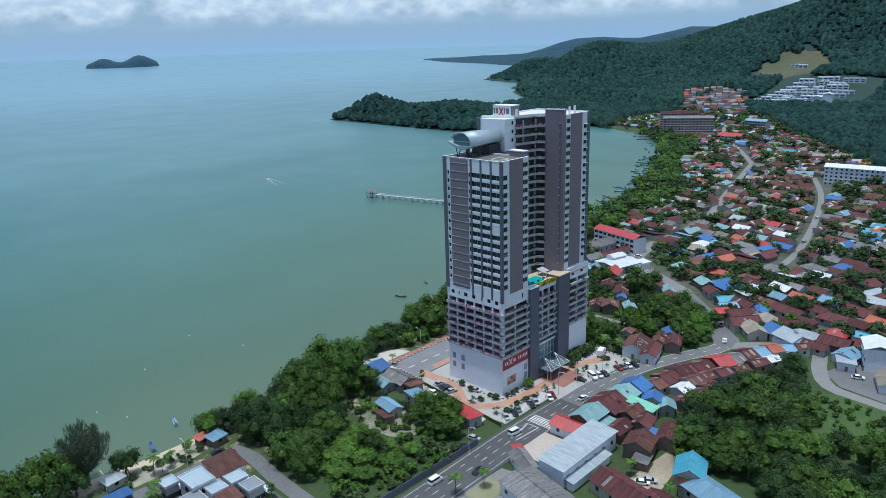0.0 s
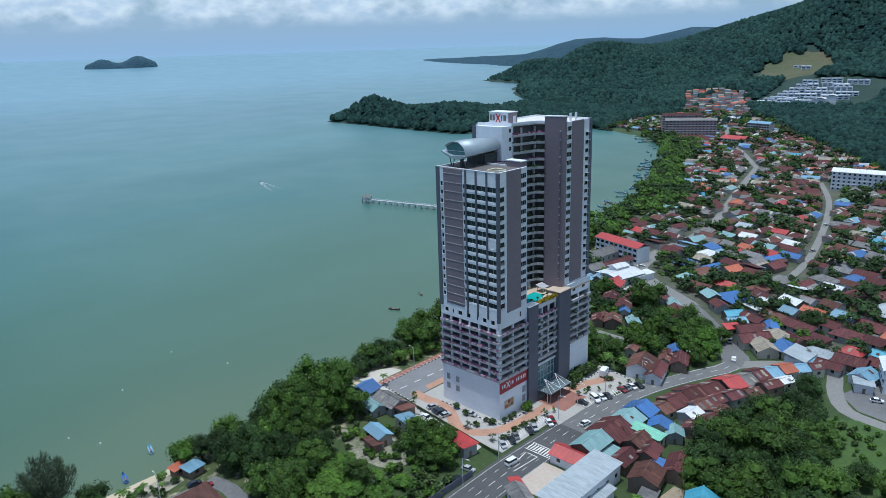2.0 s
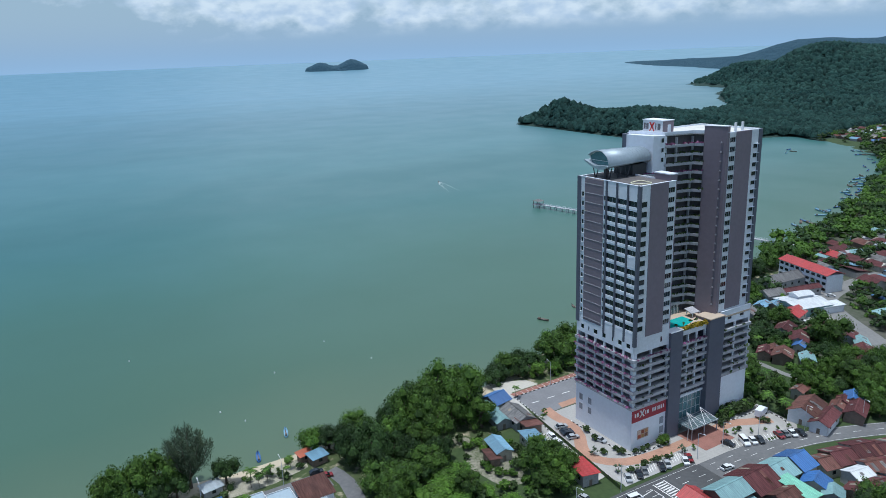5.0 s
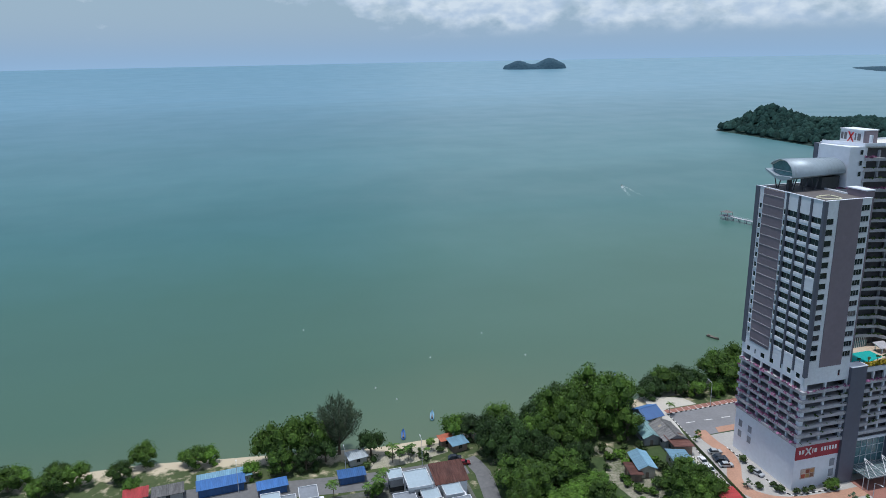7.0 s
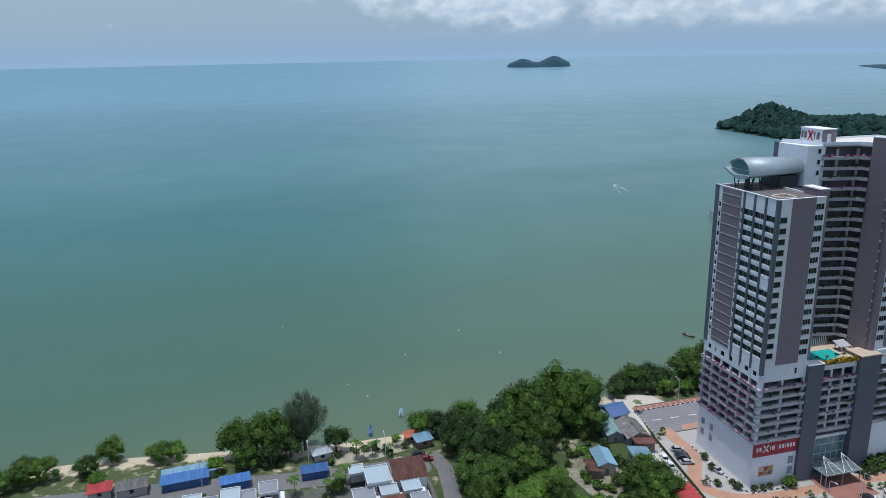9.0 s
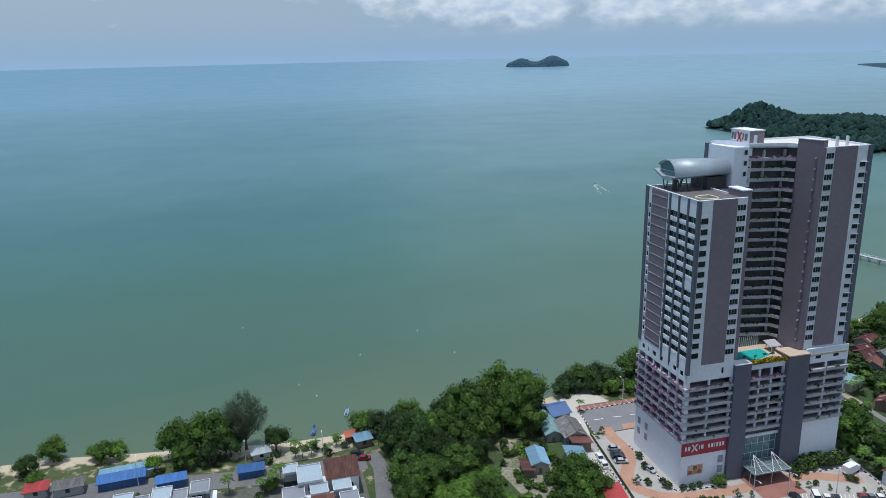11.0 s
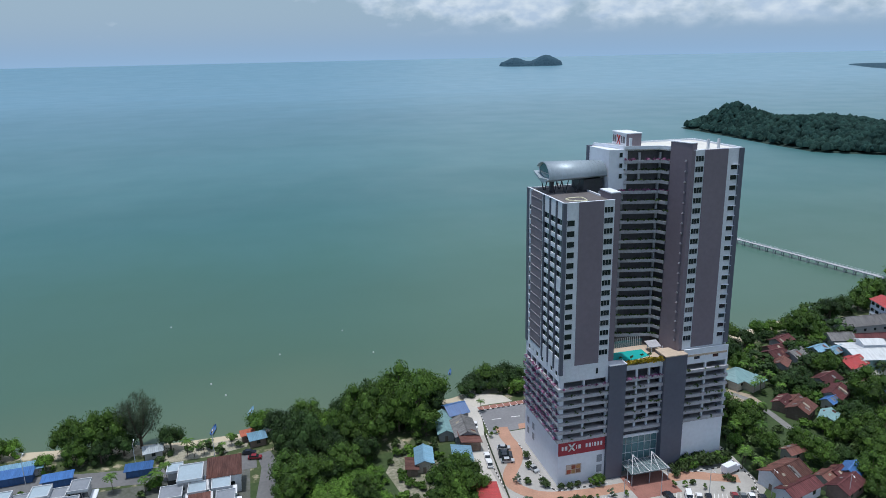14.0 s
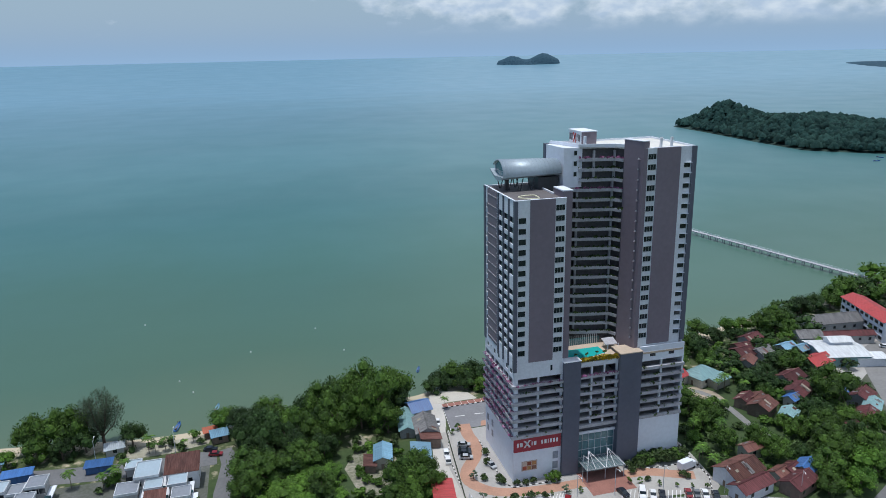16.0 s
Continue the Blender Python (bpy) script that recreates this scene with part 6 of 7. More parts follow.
def scatter_forest():
    rng = np.random.default_rng(8)
    near, far = [], []
    n = 112000
    x, y = rng.uniform(-1750, 250, n), rng.uniform(690, 2350, n)
    d, z = inland(x, y), height(x, y)
    for k in range(n):
        if d[k] < 3 or x[k] > -30 - (y[k] - 329) * 0.16:
            continue
        hill = z[k] > 3.0 or (x[k] < -560 and y[k] < 1190) or (y[k] > 690 and x[k] > VILLAGE_EDGE(y[k]) + 4)
        if not hill and not (y[k] > 1050 and rng.random() < 0.25):
            continue
        if not free(x[k], y[k], 6):
            continue
        if (-606 < x[k] < -462 and 1490 < y[k] < 1590) or math.hypot((x[k] + 530) / 72, (y[k] - 1590) / 95) < 1 + 0.2 * math.sin(x[k] / 9 + y[k] / 13):
            continue
        if y[k] > 2150 and x[k] > -900:
            continue
        (near if y[k] < 1250 else far).append((x[k], y[k]))
    forest("forest_near", near, 3.6, 6.6, HAZYFOREST, "dense dark green jungle on the headland and lower slopes", 3)
    forest("forest_slope", far, 4.2, 7.4, HAZYFOREST, "dense dark green jungle on the hillside", 0)


scatter_forest()

# ---- trees of the place ----
random.seed(31)


def grove(x0, x1, y0, y1, step, protos, lo, hi, keep=1.0, shape=None, clear=2.0, tall=1.0, far=False, verge=9.0):
    y = y0
    while y < y1:
        x = x0
        while x < x1:
            px, py = x + random.uniform(-step, step) * 0.45, y + random.uniform(-step, step) * 0.45
            if random.random() < keep and free(px, py, clear) and off_line(MAIN, px, py, verge) and (shape is None or shape(px, py)):
                (put_far if far else put)(random.choice(protos), px, py, random.uniform(lo, hi), tall=tall * random.uniform(0.85, 1.15))
            x += step
        y += step


SIDE_ROAD = smooth_line([(-205, -40), (-200, 20), (-195.5, 50), (-193, 75), (-193, 99)]) + smooth_line([(-197, 101), (-188, 103), (-172, 101.2), (-156, 100.6), (-136, 100)])
WEST_LANE = smooth_line([(-214, 178), (-203, 175.5), (-190, 172.5), (-175, 169.6), (-160, 167.5), (-146, 168.5)])
clear_road = lambda x, y: off_line(SIDE_ROAD, x, y, 7.0) and off_line(WEST_LANE, x, y, 5.0)
yard = lambda x, y: not (-194 < x < -165 and 137 < y < 160) and clear_road(x, y)


def stand(trees, low=1.0):
    """Single trees: place, size and sort."""
    for x, y, size, sort in trees:
        put(BIG[sort], x, y, size * 0.92, tall=random.uniform(0.98, 1.2) * low)


# the wood west of the hotel: shore row, its middle and the low bright growth behind
stand([(-210.8, 101.1, 1.0, 2), (-209.3, 105.8, 0.98, 1), (-207.6, 111.5, 0.97, 1), (-210.1, 116.9, 1.1, 0), (-203, 119.7, 0.85, 1), (-208.3, 127.2, 0.94, 1), (-200.6, 130, 0.77, 1), (-212, 136, 1.4, 1),
       (-212, 143.8, 1.4, 0), (-211.3, 149.6, 1.45, 0), (-210.8, 156.3, 1.35, 0), (-211, 161.2, 1.35, 0), (-207.3, 162.2, 1, 1), (-207, 134, 1.18, 0), (-202.6, 141.2, 1.24, 0)], 1.12)
stand([(-204.4, 149.6, 1.3, 3), (-198.6, 154.3, 1.2, 3), (-191.9, 155.3, 0.83, 3), (-192.4, 136.7, 1.25, 0), (-189.8, 130.8, 1.03, 0), (-196.1, 108.8, 1.2, 1), (-195.1, 115.2, 1.35, 1), (-191.6, 121.4, 1.11, 1),
       (-186.2, 111.7, 1.0, 1), (-181.7, 132.6, 0.95, 1), (-197, 125, 1.0, 0), (-197.5, 147, 1.0, 0), (-186, 124, 1.0, 1)], 1.1)
stand([(-176.2, 108.5, 1.11, 0), (-171.6, 112.1, 1.2, 0), (-176.3, 116.7, 1.05, 0), (-178.1, 126.4, 1.06, 0), (-176.4, 121.4, 0.98, 1), (-160.7, 129.9, 0.85, 0), (-166, 107.5, 0.9, 0), (-149.5, 150.5, 0.9, 0)], 0.85)
stand([(-163.3, 118.5, 1.1, 2), (-164.8, 123.6, 1.0, 2), (-168.7, 129.1, 0.95, 2), (-158.2, 134.3, 0.7, 2), (-171, 133.5, 0.8, 2), (-157, 124, 0.9, 2), (-157, 114, 0.9, 2), (-150, 119, 0.8, 2), (-149, 129, 0.8, 2), (-150, 138, 0.7, 2)], 0.6)
stand([(-165.9, 160.2, 0.8, 0), (-160.6, 160.4, 0.85, 0), (-157.7, 152.7, 1.0, 0), (-153, 157.9, 1.0, 0), (-154.6, 162.6, 0.7, 0), (-147.6, 153.5, 0.8, 0)])
grove(-180, -139, 105, 150, 3.6, [SHRUB[1], SHRUB[0], SHRUB[1]], 1.3, 2.8, 0.7, lambda x, y: yard(x, y) and not (x < -160 and y > 138), 0.3, far=True)
grove(-212, -180, 106, 166, 4.6, [SHRUB[0], SHRUB[1]], 1.3, 2.4, 0.7, yard, 0.3, far=True)
grove(-188, -162, 139, 158, 3.4, [SHRUB[1], SHRUB[0]], 0.8, 1.7, 0.45, lambda x, y: math.hypot(x + 173, y - 149) > 6, 0.4)
grove(-232, -208, 180, 256, 8.5, BIG, 0.85, 1.25, 0.9, lambda x, y: float(inland(x, y)[0]) > 1 and not (x > -217 and 176 < y < 212), 1.0)
grove(-230, -184, 246, 275, 8.0, BIG, 0.75, 1.1, 0.85, lambda x, y: float(inland(x, y)[0]) > 3 and off_line([(-184, 272), (-190, 270)], x, y, 9), 1.0)
# trees round the houses north of the hotel
stand([(-234, 303.5, 0.95, 0), (-226, 306.5, 0.95, 1), (-215, 290.5, 0.95, 1), (-221.6, 286, 0.95, 0), (-204, 287, 0.75, 0), (-233, 318.5, 0.9, 2), (-233, 326, 0.75, 0), (-209, 294.6, 0.65, 2), (-229, 333, 1.05, 0), (-233, 343, 1.1, 0),
       (-227, 318, 0.7, 1), (-222, 341, 0.75, 0), (-241.5, 364.7, 1.1, 1), (-246, 376.7, 1.1, 1), (-247, 386, 1.1, 0), (-252, 399, 1.2, 0), (-248, 413, 1.1, 2), (-238, 352, 0.9, 1), (-226, 296, 0.85, 1)])
stand([(-189.5, 304, 0.8, 1), (-191, 317, 0.9, 0), (-214, 325, 0.55, 2), (-185.3, 293, 0.85, 1), (-179.4, 286.5, 0.65, 1), (-176, 293, 0.6, 0), (-180, 300, 0.65, 1), (-172.3, 258.8, 1.0, 0), (-167, 262.5, 0.9, 0), (-162, 257, 0.75, 0),
       (-155.8, 250.4, 0.6, 2), (-149.6, 256.6, 0.75, 0), (-147, 267, 0.8, 0), (-139, 268, 0.85, 0), (-148, 284.5, 0.75, 0), (-138, 276, 0.7, 1), (-198, 297, 0.6, 1), (-183, 262, 0.8, 2), (-190, 258, 0.8, 0)])
stand([(-167, 311, 1.0, 3), (-160, 311, 1.1, 3), (-156.4, 298, 1.0, 1), (-147.7, 293, 1.0, 0), (-139.5, 288, 1.05, 0), (-133.4, 285.6, 1.05, 0), (-127.6, 276.3, 1.0, 0), (-125.3, 289.3, 1.1, 2), (-120.5, 271, 0.75, 0), (-119.5, 281, 0.9, 2),
       (-161, 292, 0.6, 1), (-155.6, 284, 0.55, 0), (-131, 296, 1.0, 0), (-139, 298, 1.0, 1), (-150, 306, 0.8, 0), (-143, 310, 0.8, 0), (-133, 306, 0.7, 1), (-122, 298, 0.7, 0)])
LANE = smooth_line([(-196, 262), (-192, 268), (-187.5, 273.4), (-180.6, 276), (-171.4, 276.2), (-159.2, 275.4), (-152, 276.4)])
grove(-222, -112, 248, 335, 3.9, [SHRUB[0], SHRUB[1], SHRUB[0]], 1.2, 2.8, 0.6, lambda x, y: off_line(LANE, x, y, 3.6), 0.3, far=True)
MEADOW = [(-72, 258), (-61.5, 264), (-48, 262), (-20, 258), (-15, 225), (-45, 222), (-59, 230), (-67.6, 242)]
LOOP = smooth_line([(-66, 330), (-77, 303), (-76, 291), (-72, 278), (-66, 268.5), (-56, 265.5), (-30, 261)], 3.0)


def within(poly, x, y):
    inside = False
    for (ax, ay), (bx, by) in zip(poly, poly[1:] + poly[:1]):
        if (ay > y) != (by > y) and x < (bx - ax) * (y - ay) / (by - ay) + ax:
            inside = not inside
    return inside


DARKWOOD = [BIG[1], BIG[1], BIG[0], BIG[1], BIG[3], BIG[1]]
grove(-97, -14, 186, 300, 7.6, DARKWOOD, 0.8, 1.2, 0.95, lambda x, y: x > -95 + max(0, (205 - y)) * 0.9 + max(0, y - 205) * 0.20 and not within(MEADOW, x, y) and not (x > -71 and 258 < y) and off_line(LOOP, x, y, 8), 1.0)
grove(-74, -10, 220, 264, 3.4, [SHRUB[1], SHRUB[1], SHRUB[0]], 0.8, 1.9, 0.8, lambda x, y: within(MEADOW, x, y) and off_line(LOOP, x, y, 5), 0.3, far=True)
grove(-96, -62, 296, 338, 8.4, DARKWOOD, 0.75, 1.1, 0.9, lambda x, y: off_line(LOOP, x, y, 8) and not (x > -73 and y < 312), 0.5)
grove(-226, -206, -62, 4, 7.5, [BIG[0], BIG[2], BIG[0]], 0.6, 0.9, 0.8, lambda x, y: float(inland(x, y)[0]) > 1 and clear_road(x, y), 0.5)
stand([(-213.5, 39.5, 1.0, 0), (-213.5, 46.5, 1.25, 0), (-211.5, 52.5, 1.25, 0), (-208.5, 57, 0.95, 1), (-208, 71.5, 0.95, 1), (-206, 43, 0.8, 0), (-206, 34, 0.6, 2), (-205.5, 50.5, 0.8, 1)], 1.15)
grove(-222, -203, 2, 24, 7.0, [BIG[2], BIG[0]], 0.55, 0.85, 0.45, lambda x, y: float(inland(x, y)[0]) > 0.5 and off_line(SIDE_ROAD, x, y, 6.5) and not 30 < y < 34, -0.5)
grove(-213, -198, 62, 98, 3.2, [SHRUB[0], SHRUB[0], SHRUB[1]], 0.8, 1.9, 0.5, lambda x, y: float(inland(x, y)[0]) > 5 and off_line(SIDE_ROAD, x, y, 6), 0.3, far=True)
grove(-190, -160, -20, 96, 4.6, [SHRUB[0], SHRUB[1], STREET[0]], 0.9, 1.6, 0.4, lambda x, y: off_line(SIDE_ROAD, x, y, 6), 0.5, far=True)
grove(-190, -160, 30, 100, 7.0, [STREET[0], BIG[2]], 0.35, 0.6, 0.3, clear_road, 0.8)
grove(-262, -196, 330, 410, 8.5, MID, 0.8, 1.2, 0.6, lambda x, y: float(inland(x, y)[0]) > 2, 0.6, far=True)
grove(-440, -250, 410, 880, 10.5, [MID[2], MID[2], MID[0]], 1.2, 1.75, 0.97, lambda x, y: 1 < float(inland(x, y)[0]) < 38, far=True)
grove(-500, -40, 296, 760, 6.4, [MID[0], MID[1], MID[0], MID[1], MID[2]], 0.5, 1.0, 0.85, lambda x, y: x < VILLAGE_EDGE(y) + 8 and off_line(LANES, x, y, 7.5) and float(inland(x, y)[0]) > 30, -0.9, far=True, verge=5.0)
grove(-560, -120, 760, 1200, 15.0, MID, 0.9, 1.5, 0.8, lambda x, y: x < VILLAGE_EDGE(y) + 8 and off_line(LANES, x, y, 6.0) and float(inland(x, y)[0]) > 4, -2.0, far=True, verge=5.0)
grove(-500, -40, 335, 760, 26.0, MID[:2], 1.1, 1.6, 0.7, lambda x, y: x < VILLAGE_EDGE(y) + 8 and off_line(LANES, x, y, 9.0) and float(inland(x, y)[0]) > 30, -3.0, far=True, verge=6.0)
lay_far_trees()
for x, y, k in ((-213, 196, 0.7), (-211, 203, 0.6), (-214, 210, 0.8), (-217, 190, 0.85), (-220, 182, 0.9), (-219, 199, 0.9)):
    put(BIG[2] if k < 0.8 else BIG[1], x, y, k)
put(needle_tree(), -212.5, 61.8, 1.22)
for x, y in ((-201.5, 77.3), (-201.4, 82.5), (-203.6, 84.2), (-200.5, 79.5), (-200.6, 88.5), (-205, 91), (-206, 105), (-186, 283), (-190, 290), (-180, 287), (-200, 286), (-185, 279.5), (-198, 289), (-194, 292), (-170.5, 271.6), (-160.5, 253), (-157, 261), (-144, 244), (-139, 246), (-146.6, 247), (-213, 146), (-203, 178), (-92, 172), (-78, 168),
             (-121, 139), (-125, 131), (-184, 66.5), (-185, 70), (-188.9, 72.2), (-187, 57), (-207, 150), (-212, 196), (-205, 122)):
    put(PALM, x, y, random.uniform(0.55, 0.75) if x < -200 and y < 110 else random.uniform(0.7, 1.05))


# ---- hotel forecourt ----
def slab(name, pts, z0, z1, material, label, category="paving"):
    return structure(name, Shape().prism(pts, z0, z1), material, label, category)


slab("pavement_forecourt", [(-186.5, 172.5), (-168, 169.6), (-150, 169.8), (-139, 171.5), (-139.5, 200), (-137, 216), (-130, 240), (-133, 244), (-152, 246), (-186.5, 246)], -0.2, 0.08, PAVING, "pale grey paved forecourt round the hotel")
structure("pavement_path", ribbon(smooth_line([(-190, 181.6), (-183, 181), (-176, 181.4), (-169, 179.2), (-162, 174.6), (-156, 173.6), (-150, 178), (-147, 186), (-146, 198), (-146, 214), (-146, 226), (-142.5, 234), (-140, 240)], 2.0), 4.2, 0.10, 0.1), TERRACOTTA, "winding strip of orange paving", "paving")
slab("pavement_entrance", [(-151, 206), (-139, 206), (-139, 220), (-151, 220)], 0.0, 0.115, REDPAVE, "red brick paving at the entrance")
slab("car_park", [(-203.5, 177.5), (-187, 176.0), (-187, 214), (-204, 214)], -0.2, 0.06, mat("car_park_asphalt", (0.21, 0.21, 0.22), 0.9, vary=0.15), "grey car park beside the hotel", "car park")
slab("pavement_bays", [(-206.5, 178.0), (-203.6, 178.0), (-204.1, 214), (-207, 214)], -0.2, 0.07, REDPAVE, "red brick parking strip")
structure("lane", ribbon(WEST_LANE, 5.5, 0.05), mat("sandy_lane", (0.52, 0.50, 0.46), 0.95, vary=0.12), "pale sandy lane to the shore", "lane")
slab("shore_yard", [(-219, 176), (-207.2, 175), (-207.2, 192), (-213, 190)], -0.3, 0.064, mat("sandy_yard", (0.52, 0.49, 0.43), 0.95, vary=0.12), "pale sandy yard by the shore")
slab("pavement_verge", [(-190.4, 188), (-187.1, 187.0), (-187.1, 214), (-190.4, 214)], -0.1, 0.13, TERRACOTTA, "orange paved verge between the car park and the hotel")
slab("ground_meadow", [(-72, 258), (-67.6, 242), (-59, 230), (-45, 222), (-15, 225), (-20, 258), (-48, 262), (-61.5, 264)], -0.1, 0.05, mat("rough_meadow", (0.070, 0.128, 0.028), 0.95, size=3.0, alt=(0.040, 0.080, 0.020), bump=0.6), "bright green rough meadow beside the wood", "ground")
slab("yard", [(-190, 141), (-184, 143), (-174, 138), (-163, 140), (-158, 142), (-157, 149), (-166, 152), (-174, 157), (-181, 150), (-193, 146)], -0.2, 0.04, mat("rubble_yard", (0.36, 0.33, 0.27), 0.95, alt=(0.09, 0.11, 0.05), size=2.2), "stony yard round a small house")
slab("school_court", [(-125.5, 160.0), (-113.0, 160.0), (-113.0, 175.6), (-125.5, 175.6)], -0.2, 0.08, mat("court_concrete", (0.50, 0.47, 0.41), 0.9, alt=(0.46, 0.36, 0.30), size=3.0), "worn pale concrete school court", "court")
slab("yard_restaurant", [(-192.5, 266), (-184, 268), (-178, 273), (-179, 279), (-186, 279), (-192, 274)], -0.2, 0.035, DIRT, "bare sandy court in front of the restaurant")
slab("shore_sand", [(-199.6, 70), (-199.6, 84), (-202.5, 96), (-209, 97), (-208, 83), (-206.5, 70)], -0.2, 0.035, mat("stony_sand", (0.46, 0.42, 0.34), 0.95, alt=(0.22, 0.22, 0.15), size=1.2), "stony sand between the road and the beach", "ground")
slab("pavement_house_court", [(-71, 280), (-63, 271), (-40, 266), (-36, 290), (-50, 296), (-66, 297)], -0.2, 0.03, ASPHALT3, "grey paved court round the white house")
slab("road_junction", [(-120, 291), (-112, 275), (-104, 283), (-108, 291), (-116, 298)], -0.2, 0.035, ASPHALT3, "grey asphalt at the road junction")
slab("pavement_roadside", [(-141.4, 201), (-135.2, 197), (-134.8, 214), (-132.4, 232), (-129.6, 240), (-131, 240.5), (-137.6, 217)], -0.2, 0.07, PAVING, "pale paving beside the road")
slab("yard_earth", [(-92, 166), (-84, 164), (-82, 172), (-84, 190), (-90, 190), (-91, 178)], -0.2, 0.05, DIRT, "bare sandy yard between houses")
slab("filling_station_court", [(-124, 128), (-96, 128), (-96, 152), (-113, 152), (-123.4, 150)], -0.2, 0.045, ASPHALT2, "grey asphalt forecourt by the road")
slab("pavement_villas", [(-191, -30), (-160, -30), (-160, 97), (-188.4, 97), (-188.4, 50)], -0.2, 0.03, mat("villa_paving", (0.14, 0.140, 0.136), 0.9, alt=(0.075, 0.085, 0.060), size=2.5), "grey paving round the villas")
slab("pavement_market", [(-210, 350), (-188, 332), (-178, 338), (-190, 358), (-204, 380), (-214, 380)], -0.1, 0.03, PAVING, "pale paved yard round the market hall")
slab("traffic_island", [(-122.5, 132), (-116, 134), (-115, 141), (-119, 145.5), (-123, 143)], 0.0, 0.18, mat("island_grass", (0.20, 0.22, 0.10), 0.95, alt=(0.30, 0.27, 0.18)), "grassy traffic island with a white kerb")


def kerb(pts, name="kerb", label="kerb of black and white painted stones"):
    """Stones painted black and white in turn along a line."""
    k = tagged(thing(name, label, "kerb", kind="structure"))
    P = [Vector(p) for p in pts]
    i = 0
    for a, b in zip(P, P[1:]):
        n = max(1, int((b - a).length / 1.0))
        d = (b - a).normalized()
        turn = math.degrees(math.atan2(d.y, d.x))
        for j in range(n):
            c = a.lerp(b, (j + 0.5) / n)
            part("kerb_stone", (STONE_W, STONE_B)[i % 2], None, k, at=pose(c.x, c.y, 0.08, 0, 0, turn))
            i += 1
    return k


STONE_W = Shape().box(-0.47, 0.47, -0.14, 0.14, 0, 0.22).data("kerb_stone", KERB)
STONE_B = Shape().box(-0.47, 0.47, -0.14, 0.14, 0, 0.22).data("kerb_stone", KERBB)
kerb([(-178, 183.4), (-165, 183.4), (-153, 183.0), (-149.4, 185.0), (-149.0, 201)])
kerb([(-149.4, 224), (-147.0, 229), (-146.6, 240)])
kerb([(-187, 175.2), (-170, 171.0), (-152, 170.4)])
kerb([(-152, 244.4), (-138, 243.6), (-131, 240)])
kerb([(-187.2, 176.2), (-203.4, 177.6), (-204.0, 213)])


def marks(name, boxes, label, z=0.056):
    g = thing(name, label, "road marking", kind="structure")
    for cx, cy, w, d, turn in boxes:
        part("stripe", Shape().box(-w / 2, w / 2, -d / 2, d / 2, 0, 0.006), LINE, g, at=pose(cx, cy, z, 0, 0, turn))
    return g


dash, edge = [], []
for a, b in zip(MAIN_A[::1], MAIN_A[1:]):
    t = b - a
    turn = math.degrees(math.atan2(t.y, t.x)) - 90
    o = Vector((-t.y, t.x)).normalized()
    c = (a + b) / 2
    if c.y > 60:
        dash.append((c.x, c.y, 0.16, 3.0, turn))
        for off in ((-5.3, 5.3) if c.y < 226 else (-3.4, 3.4)):
            edge.append((c.x + o.x * off, c.y + o.y * off, 0.12, t.length * 1.02, turn))
        for off in (-2.9, 2.9) if c.y < 226 else ():
            dash.append((c.x + o.x * off, c.y + o.y * off, 0.12, 2.2, turn))
marks("road_marking_lanes", dash, "white dashed lane lines on the road")
marks("road_marking_edges", edge, "white edge lines on the road")
marks("road_marking_crossing", [(-130.4 + 0, 178.2 + 0.0, 9.6, 0.35, 0), (-130.4, 182.6, 9.6, 0.35, 0)] + [(-134.6 + k * 1.05, 180.4, 0.5, 3.4, 0) for k in range(9)], "white striped crossing on the road")
marks("road_marking_box", [(-132.6, 171, 0.25, 11, 8), (-129.4, 171, 0.25, 11, -4), (-131, 176.4, 3.6, 0.25, 0)], "white box and arrow lines on the road")
marks("parking_marking", [(-141.6 + 0.25 * math.sin(k), 173.4 + k * 1.05, 3.6, 0.22, -32) for k in range(24)] + [(-137.6 + k * 0.35, 214.5 + k * 1.15, 4.0, 0.22, -32) for k in range(20)], "white hatched parking bay lines", z=0.1)
marks("car_park_marking", [(-205.2, 180 + 2.6 * k, 2.6, 0.14, 0) for k in range(13)] + [(-196 + 0.2 * k, 182 + 7 * k, 0.35, 3.4, -4) for k in range(4)], "white bay lines and arrows in the car park", z=0.075)
slab("parking_strip", [(-144, 172.2), (-138.9, 171.0), (-138.4, 199), (-141.5, 201)], 0.0, 0.09, mat("parking_concrete", (0.43, 0.42, 0.41), 0.9, vary=0.12), "concrete parking bays along the road")

# hedges and street trees of the forecourt
random.seed(41)
for x, y, s in ((-145.6, 174.6, 1.0), (-143.8, 180.6, 1.0), (-143.6, 186.0, 1.05), (-143.2, 190.4, 1.2), (-142.8, 194.6, 1.0), (-142.4, 199.0, 1.0), (-141.6, 203.2, 1.3), (-140.8, 222.0, 1.35), (-141.8, 219.0, 1.4), (-138.2, 227.0, 1.2), (-136.2, 231.5, 1.0), (-134.4, 235.5, 1.1), (-133.0, 239.5, 1.2), (-186.4, 178.5, 1.7), (-184.4, 176.0, 1.4), (-157.0, 175.0, 1.0), (-149.0, 195.6, 1.9), (-149.2, 197.8, 1.6)):
    put(STREET[1] if (x, y) in ((-145.6, 174.6), (-157.0, 175.0), (-142.4, 199.0)) else STREET[0], x, y, s, z=0.09)
for k in range(34):
    y = 226.5 + k * 0.46
    put(SHRUB[k % 2], -151.0 + random.uniform(0, 2.2), y, random.uniform(0.9, 1.9), z=0.08)
for k in range(10):
    put(PALM, -150.8 + 0.3 * random.random(), 226.8 + k * 1.45, random.uniform(0.34, 0.5), z=0.08)
